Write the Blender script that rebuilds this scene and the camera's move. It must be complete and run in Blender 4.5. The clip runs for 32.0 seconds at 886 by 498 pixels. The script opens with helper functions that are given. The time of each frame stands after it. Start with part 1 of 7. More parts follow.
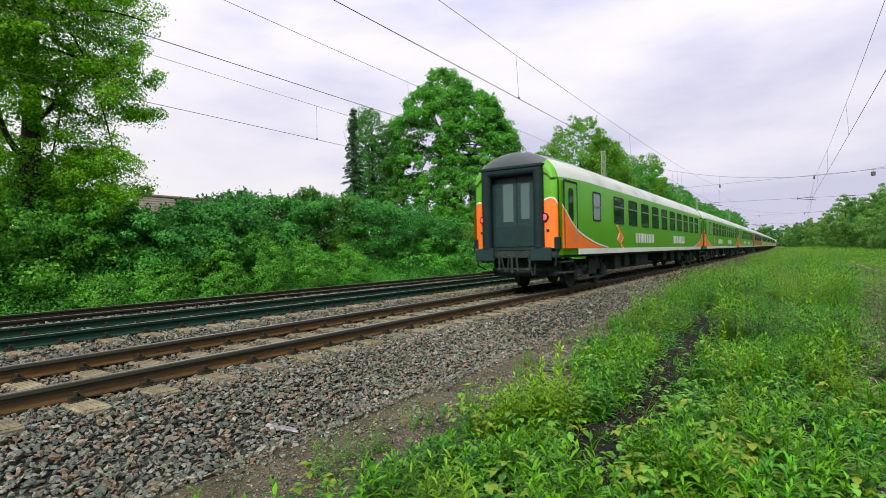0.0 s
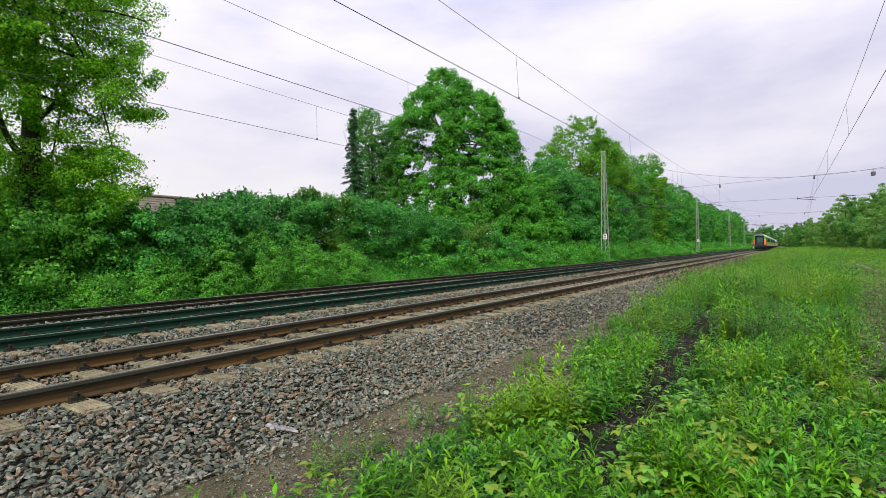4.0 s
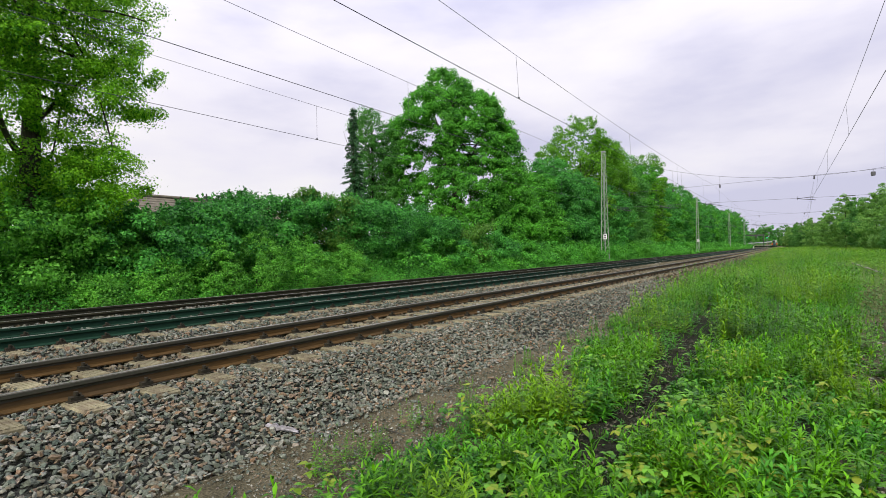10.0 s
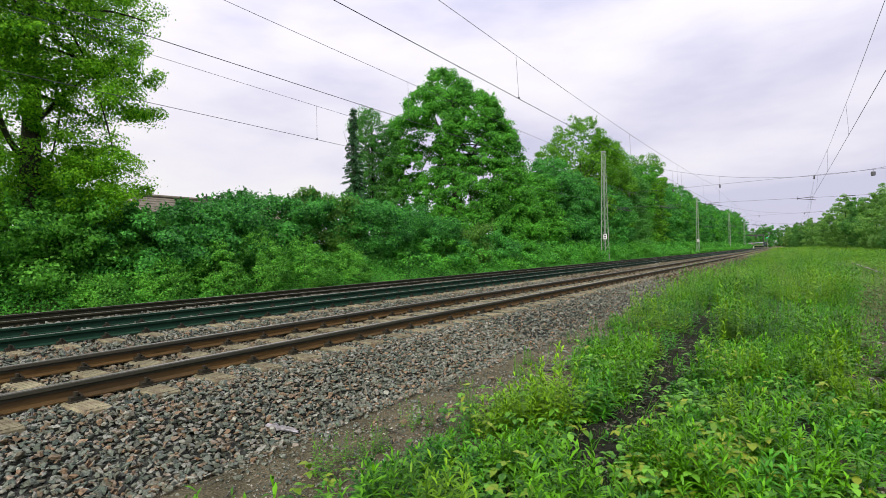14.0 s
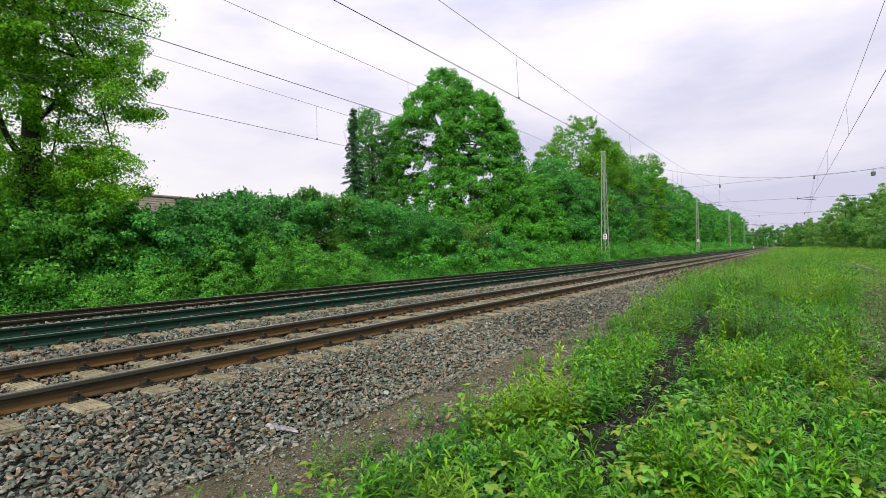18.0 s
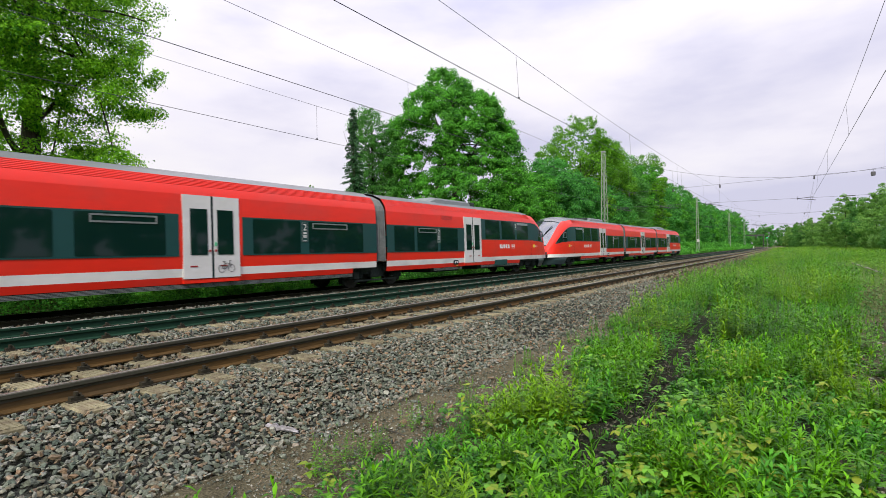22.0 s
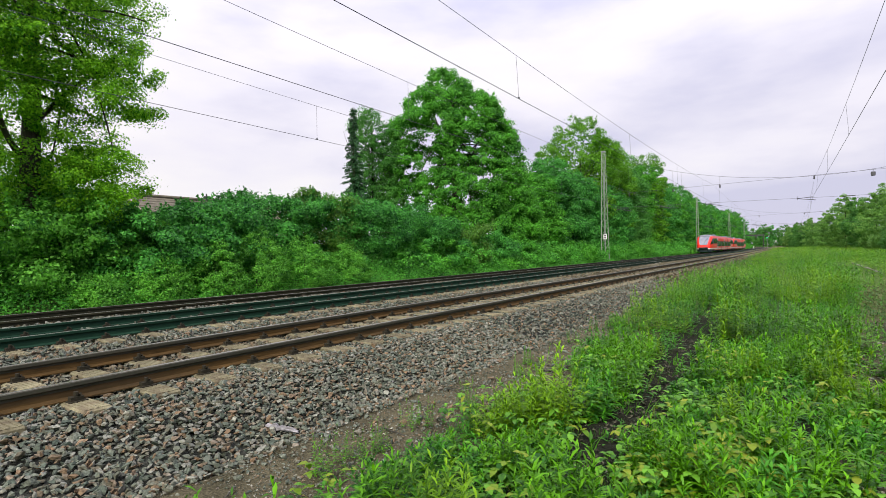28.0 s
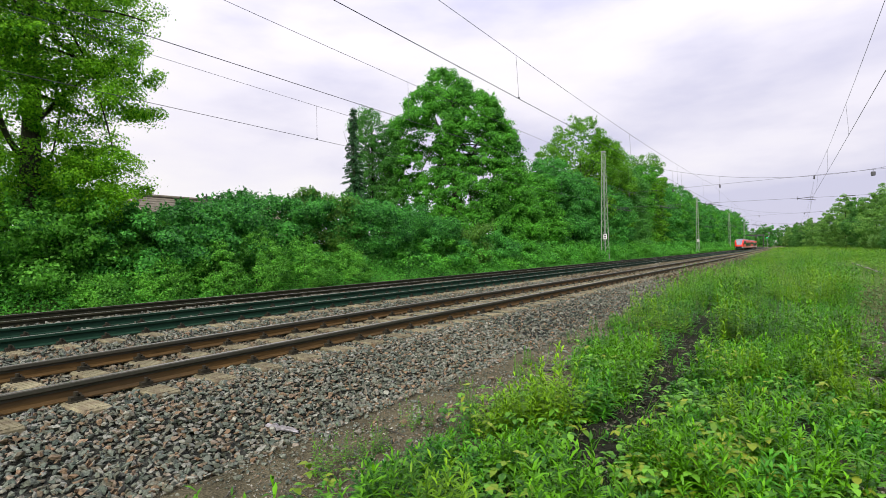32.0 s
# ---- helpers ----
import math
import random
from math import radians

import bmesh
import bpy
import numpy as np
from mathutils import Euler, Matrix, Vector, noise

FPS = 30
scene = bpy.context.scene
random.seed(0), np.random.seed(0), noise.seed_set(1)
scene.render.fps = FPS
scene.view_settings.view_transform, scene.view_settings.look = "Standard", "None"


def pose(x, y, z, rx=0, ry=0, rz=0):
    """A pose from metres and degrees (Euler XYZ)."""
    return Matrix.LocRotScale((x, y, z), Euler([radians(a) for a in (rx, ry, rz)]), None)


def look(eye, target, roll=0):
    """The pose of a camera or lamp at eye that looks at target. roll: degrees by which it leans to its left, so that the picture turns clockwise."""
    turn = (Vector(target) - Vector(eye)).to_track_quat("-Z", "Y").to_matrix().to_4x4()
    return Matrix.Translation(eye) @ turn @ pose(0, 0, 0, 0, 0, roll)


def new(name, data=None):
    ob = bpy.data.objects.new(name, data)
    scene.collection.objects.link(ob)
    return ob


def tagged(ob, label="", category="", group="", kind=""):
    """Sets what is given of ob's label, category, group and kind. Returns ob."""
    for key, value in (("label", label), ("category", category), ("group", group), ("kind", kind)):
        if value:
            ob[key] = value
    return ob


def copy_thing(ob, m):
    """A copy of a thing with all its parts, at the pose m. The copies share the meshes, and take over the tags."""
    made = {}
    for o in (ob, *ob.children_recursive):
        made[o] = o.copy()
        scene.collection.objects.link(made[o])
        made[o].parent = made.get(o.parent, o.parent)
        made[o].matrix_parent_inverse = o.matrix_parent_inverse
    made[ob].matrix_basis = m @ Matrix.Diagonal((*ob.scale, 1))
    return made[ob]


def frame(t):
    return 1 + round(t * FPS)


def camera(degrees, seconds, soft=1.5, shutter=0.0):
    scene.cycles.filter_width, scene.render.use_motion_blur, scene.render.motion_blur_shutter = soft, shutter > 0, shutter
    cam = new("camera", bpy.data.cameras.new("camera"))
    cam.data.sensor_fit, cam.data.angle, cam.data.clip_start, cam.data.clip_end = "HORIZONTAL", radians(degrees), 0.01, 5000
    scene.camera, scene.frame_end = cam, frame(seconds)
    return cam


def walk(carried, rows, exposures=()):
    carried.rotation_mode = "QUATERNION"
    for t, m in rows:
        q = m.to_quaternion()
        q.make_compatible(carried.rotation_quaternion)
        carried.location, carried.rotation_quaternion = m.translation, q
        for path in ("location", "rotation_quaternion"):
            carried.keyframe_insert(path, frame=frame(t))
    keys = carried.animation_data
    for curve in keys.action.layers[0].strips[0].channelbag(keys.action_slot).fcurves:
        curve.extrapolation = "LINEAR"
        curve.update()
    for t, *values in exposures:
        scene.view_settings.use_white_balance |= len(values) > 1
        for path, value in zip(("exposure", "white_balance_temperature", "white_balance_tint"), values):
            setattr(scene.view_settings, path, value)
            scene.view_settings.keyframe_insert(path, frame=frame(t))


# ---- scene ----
EYE = Vector((0.0, 0.0, 1.181))
YAW, PITCH, LEAN = radians(34.047), radians(0.28), -1.096
AHEAD = Vector((-math.sin(YAW) * math.cos(PITCH), math.cos(YAW) * math.cos(PITCH), math.sin(PITCH)))
cam = camera(80.6, 32.0, soft=0.5, shutter=0.07)
STAND = look(EYE, EYE + AHEAD, LEAN)
walk(cam, [(0, STAND), (32.0, STAND)], exposures=[(0, 0.12, 6700, 10), (14.0, 0.12, 6700, 10), (17.0, 0.18, 6750, 10), (32.0, 0.18, 6750, 10)])

# ---- sky and sun: a bright, broken overcast ----
world = bpy.data.worlds.new("overcast_sky")
scene.world = world
world.use_nodes = True
wn, wl = world.node_tree.nodes, world.node_tree.links
wn.clear()
w_out = wn.new("ShaderNodeOutputWorld")
w_bg = wn.new("ShaderNodeBackground")
w_sky = wn.new("ShaderNodeTexSky")
w_sky.sky_type = "NISHITA"
w_sky.sun_disc = False
w_sky.sun_elevation, w_sky.sun_rotation = radians(37), radians(162)
w_co = wn.new("ShaderNodeTexCoord")
w_map = wn.new("ShaderNodeMapping")
w_map.inputs["Scale"].default_value = (1.0, 1.0, 3.0)
w_map.inputs["Location"].default_value = (5.3, 1.9, 0.8)
w_n1 = wn.new("ShaderNodeTexNoise")
w_n1.inputs["Scale"].default_value, w_n1.inputs["Detail"].default_value, w_n1.inputs["Roughness"].default_value = 1.7, 6.0, 0.5
w_ramp = wn.new("ShaderNodeValToRGB")
w_ramp.color_ramp.elements[0].position, w_ramp.color_ramp.elements[0].color = 0.36, (0.63, 0.63, 0.83, 1)
w_ramp.color_ramp.elements[1].position, w_ramp.color_ramp.elements[1].color = 0.64, (0.985, 0.965, 1.0, 1)
w_mid = w_ramp.color_ramp.elements.new(0.50)
w_mid.color = (0.87, 0.852, 0.975, 1)
w_mul = wn.new("ShaderNodeVectorMath")
w_mul.operation = "SCALE"
w_mul.inputs["Scale"].default_value = 0.10
w_mix = wn.new("ShaderNodeMix")
w_mix.data_type = "RGBA"
w_mix.inputs["Factor"].default_value = 0.93
wl.new(w_co.outputs["Generated"], w_map.inputs["Vector"])
wl.new(w_map.outputs["Vector"], w_n1.inputs["Vector"])
# the cloud cover thickens gently from west to east
w_dir, w_lean = wn.new("ShaderNodeSeparateXYZ"), wn.new("ShaderNodeMath")
w_lean.operation = "MULTIPLY_ADD"
w_lean.inputs[1].default_value = -0.15
w_add = wn.new("ShaderNodeMath")
w_add.inputs[1].default_value = -0.09
wl.new(w_co.outputs["Generated"], w_dir.inputs["Vector"])
wl.new(w_dir.outputs["X"], w_lean.inputs[0])
wl.new(w_n1.outputs["Fac"], w_lean.inputs[2])
wl.new(w_lean.outputs[0], w_add.inputs[0])
wl.new(w_add.outputs[0], w_ramp.inputs["Fac"])
wl.new(w_sky.outputs["Color"], w_mul.inputs[0])
wl.new(w_mul.outputs["Vector"], w_mix.inputs["A"])
wl.new(w_ramp.outputs["Color"], w_mix.inputs["B"])
wl.new(w_mix.outputs["Result"], w_bg.inputs["Color"])
# an overcast sky grows brighter towards the zenith
w_sep, w_rng, w_sq = wn.new("ShaderNodeSeparateXYZ"), wn.new("ShaderNodeMapRange"), wn.new("ShaderNodeMath")
w_sq.operation = "POWER"
w_sq.inputs[1].default_value = 2.5
w_rng.inputs["From Min"].default_value, w_rng.inputs["From Max"].default_value = 0.0, 1.0
w_rng.inputs["To Min"].default_value, w_rng.inputs["To Max"].default_value = 0.90, 3.05
wl.new(w_co.outputs["Generated"], w_sep.inputs["Vector"])
wl.new(w_sep.outputs["Z"], w_sq.inputs[0])
wl.new(w_sq.outputs[0], w_rng.inputs["Value"])
wl.new(w_rng.outputs["Result"], w_bg.inputs["Strength"])
wl.new(w_bg.outputs["Background"], w_out.inputs["Surface"])

sun = new("sun", bpy.data.lights.new("sun", "SUN"))
sun.data.energy, sun.data.angle, sun.data.color = 3.5, radians(12), (1.0, 0.97, 0.88)
sun.matrix_world = look((18, -34, 42), (0, 20, 0))


# ---- materials ----
def tree_of(name):
    m = bpy.data.materials.new(name)
    m.use_nodes = True
    nt = m.node_tree
    return m, nt.nodes, nt.links, nt.nodes["Principled BSDF"]


def surface(name, dark, light, fine=30.0, coarse=1.5, rough=0.7, metal=0.0, bump=0.3, depth=0.01, vary=0.0, island=False,
            coat=0.0, stain=None, stain_amount=0.0, stain_scale=3.0, stretch=(1, 1, 1), spec=0.5):
    """A surface with grain at two scales, relief, and stains; vary: brightness from piece to piece."""
    m, n, l, b = tree_of(name)
    if rough > 0.72 and spec == 0.5:
        spec = 0.15
    co, mp = n.new("ShaderNodeTexCoord"), n.new("ShaderNodeMapping")
    mp.inputs["Scale"].default_value = stretch
    l.new(co.outputs["Object"], mp.inputs["Vector"])
    f, c = n.new("ShaderNodeTexNoise"), n.new("ShaderNodeTexNoise")
    f.inputs["Scale"].default_value, f.inputs["Detail"].default_value = fine, 5.0
    c.inputs["Scale"].default_value, c.inputs["Detail"].default_value = coarse, 3.0
    l.new(mp.outputs["Vector"], f.inputs["Vector"])
    l.new(mp.outputs["Vector"], c.inputs["Vector"])
    add = n.new("ShaderNodeMath")
    add.operation = "MULTIPLY_ADD"
    add.inputs[1].default_value = 0.5
    half = n.new("ShaderNodeMath")
    half.operation = "MULTIPLY"
    half.inputs[1].default_value = 0.5
    l.new(c.outputs["Fac"], half.inputs[0])
    l.new(f.outputs["Fac"], add.inputs[0])
    l.new(half.outputs[0], add.inputs[2])
    ramp = n.new("ShaderNodeValToRGB")
    ramp.color_ramp.elements[0].position, ramp.color_ramp.elements[0].color = 0.32, (*dark, 1)
    ramp.color_ramp.elements[1].position, ramp.color_ramp.elements[1].color = 0.68, (*light, 1)
    l.new(add.outputs[0], ramp.inputs["Fac"])
    col = ramp.outputs["Color"]
    if stain:
        sn, sr, sm = n.new("ShaderNodeTexNoise"), n.new("ShaderNodeValToRGB"), n.new("ShaderNodeMix")
        sn.inputs["Scale"].default_value, sn.inputs["Detail"].default_value = stain_scale, 6.0
        l.new(mp.outputs["Vector"], sn.inputs["Vector"])
        sr.color_ramp.elements[0].position, sr.color_ramp.elements[1].position = 0.48, 0.66
        sr.color_ramp.elements[1].color = (stain_amount,) * 3 + (1,)
        l.new(sn.outputs["Fac"], sr.inputs["Fac"])
        sm.data_type = "RGBA"
        sm.inputs["B"].default_value = (*stain, 1)
        l.new(sr.outputs["Color"], sm.inputs["Factor"])
        l.new(col, sm.inputs["A"])
        col = sm.outputs["Result"]
    if vary:
        hsv, rng = n.new("ShaderNodeHueSaturation"), n.new("ShaderNodeMapRange")
        src = n.new("ShaderNodeNewGeometry").outputs["Random Per Island"] if island else n.new("ShaderNodeObjectInfo").outputs["Random"]
        rng.inputs["To Min"].default_value, rng.inputs["To Max"].default_value = 1 - vary, 1 + vary
        l.new(src, rng.inputs["Value"])
        l.new(rng.outputs["Result"], hsv.inputs["Value"])
        l.new(col, hsv.inputs["Color"])
        col = hsv.outputs["Color"]
    l.new(col, b.inputs["Base Color"])
    b.inputs["Roughness"].default_value, b.inputs["Metallic"].default_value = rough, metal
    b.inputs["Coat Weight"].default_value, b.inputs["Specular IOR Level"].default_value = coat, spec
    if bump:
        bp = n.new("ShaderNodeBump")
        bp.inputs["Strength"].default_value, bp.inputs["Distance"].default_value = bump, depth
        l.new(f.outputs["Fac"], bp.inputs["Height"])
        l.new(bp.outputs["Normal"], b.inputs["Normal"])
    return m


def leafage(name, dark, light, hue=0.03, glow_through=0.35, rough=0.55):
    """Leaves: each one its own tone, part of the light passing through."""
    m, n, l, b = tree_of(name)
    geo, ramp = n.new("ShaderNodeNewGeometry"), n.new("ShaderNodeValToRGB")
    ramp.color_ramp.elements[0].color, ramp.color_ramp.elements[1].color = (*dark, 1), (*light, 1)
    co, big = n.new("ShaderNodeTexCoord"), n.new("ShaderNodeTexNoise")
    big.inputs["Scale"].default_value, big.inputs["Detail"].default_value = 0.5, 3.0
    l.new(co.outputs["Object"], big.inputs["Vector"])
    mx = n.new("ShaderNodeMath")
    mx.operation = "MULTIPLY_ADD"
    mx.inputs[1].default_value = 0.85
    l.new(geo.outputs["Random Per Island"], mx.inputs[0])
    sh = n.new("ShaderNodeMath")
    sh.operation = "MULTIPLY_ADD"
    sh.inputs[1].default_value, sh.inputs[2].default_value = 1.3, -0.56
    l.new(big.outputs["Fac"], sh.inputs[0])
    l.new(sh.outputs[0], mx.inputs[2])
    l.new(mx.outputs[0], ramp.inputs["Fac"])
    l.new(ramp.outputs["Color"], b.inputs["Base Color"])
    b.inputs["Roughness"].default_value, b.inputs["Specular IOR Level"].default_value = rough, 0.22
    tr, mix = n.new("ShaderNodeBsdfTranslucent"), n.new("ShaderNodeMixShader")
    out = n["Material Output"]
    l.new(ramp.outputs["Color"], tr.inputs["Color"])
    mix.inputs["Fac"].default_value = glow_through
    l.new(b.outputs["BSDF"], mix.inputs[1])
    l.new(tr.outputs["BSDF"], mix.inputs[2])
    l.new(mix.outputs["Shader"], out.inputs["Surface"])
    return m


def glowing(name, colour, strength):
    m, n, l, b = tree_of(name)
    b.inputs["Base Color"].default_value = (*colour, 1)
    b.inputs["Emission Color"].default_value = (*colour, 1)
    b.inputs["Emission Strength"].default_value = strength
    return m


# bed kept near black: the shade between the loose stones, put into its colour
M_SHADED_BED = surface("ballast_bed", (0.006, 0.008, 0.006), (0.042, 0.044, 0.034), 26, 1.4, 0.9, bump=1.0, depth=0.05)


def stone_material(name, rust_low, rust_most):
    """Crushed stone: grey-green, slate, lilac-grey and rust-brown pieces side by side."""
    m, n, l, b = tree_of(name)
    geo, info, add, fr = n.new("ShaderNodeNewGeometry"), n.new("ShaderNodeObjectInfo"), n.new("ShaderNodeMath"), n.new("ShaderNodeMath")
    fr.operation = "FRACT"
    l.new(geo.outputs["Random Per Island"], add.inputs[0])
    l.new(info.outputs["Random"], add.inputs[1])
    l.new(add.outputs[0], fr.inputs[0])
    ramp = n.new("ShaderNodeValToRGB")
    ramp.color_ramp.elements[0].position, ramp.color_ramp.elements[0].color = 0.0, (0.036, 0.050, 0.038, 1)
    ramp.color_ramp.elements[1].position, ramp.color_ramp.elements[1].color = 1.0, (0.225, 0.228, 0.180, 1)
    for p, c in ((0.14, (0.078, 0.096, 0.072)), (0.28, (0.138, 0.152, 0.116)), (0.40, (0.092, 0.108, 0.080)), (0.52, (0.182, 0.154, 0.116)), (0.60, (0.180, 0.118, 0.066)), (0.68, (0.130, 0.098, 0.062)), (0.76, (0.060, 0.078, 0.060)), (0.88, (0.164, 0.166, 0.140))):
        e = ramp.color_ramp.elements.new(p)
        e.color = (*c, 1)
    l.new(fr.outputs[0], ramp.inputs["Fac"])
    co, f, g = n.new("ShaderNodeTexCoord"), n.new("ShaderNodeTexNoise"), n.new("ShaderNodeTexNoise")
    f.inputs["Scale"].default_value, f.inputs["Detail"].default_value = 55.0, 5.0
    g.inputs["Scale"].default_value, g.inputs["Detail"].default_value = 7.0, 4.0
    l.new(co.outputs["Object"], f.inputs["Vector"])
    l.new(co.outputs["Object"], g.inputs["Vector"])
    hsv, mr = n.new("ShaderNodeHueSaturation"), n.new("ShaderNodeMapRange")
    mr.inputs["From Min"].default_value, mr.inputs["From Max"].default_value = 0.3, 0.7
    mr.inputs["To Min"].default_value, mr.inputs["To Max"].default_value = 0.44, 1.48
    l.new(f.outputs["Fac"], mr.inputs["Value"])
    l.new(mr.outputs["Result"], hsv.inputs["Value"])
    l.new(ramp.outputs["Color"], hsv.inputs["Color"])
    rust, mix = n.new("ShaderNodeMapRange"), n.new("ShaderNodeMix")
    rust.inputs["From Min"].default_value, rust.inputs["From Max"].default_value = rust_low, rust_low + 0.2
    rust.inputs["To Max"].default_value = rust_most
    mix.data_type = "RGBA"
    mix.inputs["B"].default_value = (0.112, 0.082, 0.042, 1)
    l.new(g.outputs["Fac"], rust.inputs["Value"])
    l.new(rust.outputs["Result"], mix.inputs["Factor"])
    l.new(hsv.outputs["Color"], mix.inputs["A"])
    l.new(mix.outputs["Result"], b.inputs["Base Color"])
    b.inputs["Roughness"].default_value, b.inputs["Specular IOR Level"].default_value = 0.8, 0.2
    bp = n.new("ShaderNodeBump")
    bp.inputs["Strength"].default_value, bp.inputs["Distance"].default_value = 0.45, 0.008
    l.new(f.outputs["Fac"], bp.inputs["Height"])
    l.new(bp.outputs["Normal"], b.inputs["Normal"])
    return m


M_STONE = stone_material("ballast_stone", 0.52, 0.5)
M_STONE_RUSTY = stone_material("rust_dusted_stone", 0.34, 0.62)
M_RUST = surface("rusty_rail", (0.034, 0.022, 0.008), (0.125, 0.070, 0.022), 50, 3, 0.75, 0.1, bump=0.3, depth=0.004, stretch=(1, 0.12, 1), stain=(0.03, 0.025, 0.016), stain_amount=0.7)
M_OLD_RUST = surface("dark_rail", (0.004, 0.020, 0.011), (0.012, 0.044, 0.025), 50, 3, 0.8, 0.0, bump=0.3, depth=0.004, stretch=(1, 0.12, 1))
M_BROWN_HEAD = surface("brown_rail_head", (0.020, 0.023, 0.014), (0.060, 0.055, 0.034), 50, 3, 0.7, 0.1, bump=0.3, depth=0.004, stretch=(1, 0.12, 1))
M_BROWN_RAIL = surface("brown_rail", (0.012, 0.016, 0.009), (0.040, 0.038, 0.020), 50, 3, 0.8, 0.0, bump=0.3, depth=0.004, stretch=(1, 0.12, 1))
M_POLISH = surface("worn_rail_head", (0.17, 0.165, 0.14), (0.29, 0.28, 0.24), 60, 4, 0.4, 0.85, bump=0.1, depth=0.002, stretch=(1, 0.05, 1))
M_SLEEPER = surface("concrete_sleeper", (0.10, 0.092, 0.052), (0.26, 0.235, 0.145), 45, 4, 0.92, bump=0.5, depth=0.008, vary=0.2, stain=(0.10, 0.075, 0.05), stain_amount=0.7, stain_scale=5)
M_CLIP = surface("rusty_clip", (0.016, 0.017, 0.012), (0.052, 0.043, 0.028), 60, 9, 0.8, 0.3)
M_BARK = surface("bark", (0.020, 0.021, 0.014), (0.070, 0.065, 0.045), 22, 3, 0.95, bump=1.0, depth=0.04, stretch=(1, 1, 0.25))
M_STEEL = surface("galvanised_steel", (0.24, 0.28, 0.22), (0.42, 0.46, 0.38), 30, 3, 0.6, 0.5, bump=0.1)
M_WIRE = surface("weathered_wire", (0.05, 0.05, 0.055), (0.10, 0.10, 0.11), 40, 3, 0.6, 0.6, bump=0)
M_INSULATOR = surface("brown_insulator", (0.02, 0.018, 0.018), (0.05, 0.045, 0.045), 30, 3, 0.35, bump=0)
M_WHITE_SIGN = surface("white_plate", (0.6, 0.6, 0.58), (0.78, 0.78, 0.76), 40, 3, 0.5, bump=0.05)
M_BLACK = surface("black_bar", (0.02, 0.02, 0.02), (0.04, 0.04, 0.04), 40, 3, 0.6, bump=0.05)
M_OAK = leafage("oak_leaf", (0.016, 0.138, 0.007), (0.310, 0.700, 0.028), glow_through=0.58)
M_HEDGE = leafage("hedge_leaf", (0.005, 0.070, 0.013), (0.105, 0.450, 0.058), glow_through=0.4)
M_HEDGE_WARM = leafage("reddish_hedge_leaf", (0.040, 0.115, 0.016), (0.130, 0.320, 0.036), glow_through=0.4)
M_LINDEN = leafage("linden_leaf", (0.016, 0.095, 0.006), (0.200, 0.520, 0.028), glow_through=0.5)
M_NETTLE = leafage("nettle_leaf", (0.011, 0.095, 0.012), (0.145, 0.550, 0.056), glow_through=0.45)
M_SHRUB = leafage("shrub_leaf", (0.018, 0.120, 0.013), (0.200, 0.590, 0.060), glow_through=0.45)
M_MAPLE = leafage("maple_leaf", (0.010, 0.092, 0.010), (0.152, 0.540, 0.045), glow_through=0.5)
M_SPRUCE = leafage("spruce_needle", (0.012, 0.055, 0.018), (0.050, 0.150, 0.050), glow_through=0.1)
M_BIRCH = leafage("birch_leaf", (0.022, 0.125, 0.020), (0.130, 0.400, 0.060), glow_through=0.45)
M_FAR = leafage("far_leaf", (0.036, 0.150, 0.026), (0.130, 0.350, 0.058), glow_through=0.55)
# leaf colour paled in place of haze over the distant slope
M_FAR_HAZY = leafage("far_hazy_leaf", (0.080, 0.215, 0.042), (0.240, 0.470, 0.090), glow_through=0.58)
M_WEED = leafage("weed_leaf", (0.006, 0.056, 0.002), (0.140, 0.410, 0.006), rough=0.5, glow_through=0.27)
# for dark clumps, and for low weeds with the shade between plants painted in
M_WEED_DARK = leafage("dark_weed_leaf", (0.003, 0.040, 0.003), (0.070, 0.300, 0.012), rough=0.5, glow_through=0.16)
M_WEED_PALE = leafage("pale_weed_leaf", (0.022, 0.085, 0.002), (0.215, 0.430, 0.010), rough=0.5, glow_through=0.27)
M_BRAMBLE = leafage("bramble_leaf", (0.010, 0.070, 0.005), (0.155, 0.385, 0.028), rough=0.45, glow_through=0.27)
M_REDLEAF = leafage("young_red_leaf", (0.060, 0.180, 0.008), (0.250, 0.295, 0.028), rough=0.5, glow_through=0.27)
M_GRASS = leafage("grass_blade", (0.020, 0.120, 0.005), (0.105, 0.330, 0.018), rough=0.5)
M_ROOF = surface("clay_roof", (0.085, 0.078, 0.058), (0.175, 0.155, 0.115), 30, 2, 0.85, bump=0.4)
M_PLASTER = surface("house_plaster", (0.34, 0.28, 0.22), (0.5, 0.43, 0.35), 40, 2, 0.9)
M_WOOD = surface("weathered_wood", (0.10, 0.085, 0.075), (0.36, 0.33, 0.30), 30, 5, 0.9, bump=0.6, depth=0.01, stretch=(1, 1, 1))


# ---- mesh helpers ----
def mesh_np(name, verts, faces, smooth=False):
    """A mesh from arrays: verts (n, 3), faces (m, 3) or (m, 4)."""
    me = bpy.data.meshes.new(name)
    verts, faces = np.asarray(verts, np.float32), np.asarray(faces, np.int32)
    m, k = faces.shape
    me.vertices.add(len(verts))
    me.vertices.foreach_set("co", verts.ravel())
    me.loops.add(m * k)
    me.loops.foreach_set("vertex_index", faces.ravel())
    me.polygons.add(m)
    me.polygons.foreach_set("loop_start", np.arange(0, m * k, k, dtype=np.int32))
    me.polygons.foreach_set("loop_total", np.full(m, k, np.int32))
    me.polygons.foreach_set("use_smooth", np.full(m, bool(smooth)))
    me.update(calc_edges=True)
    return me


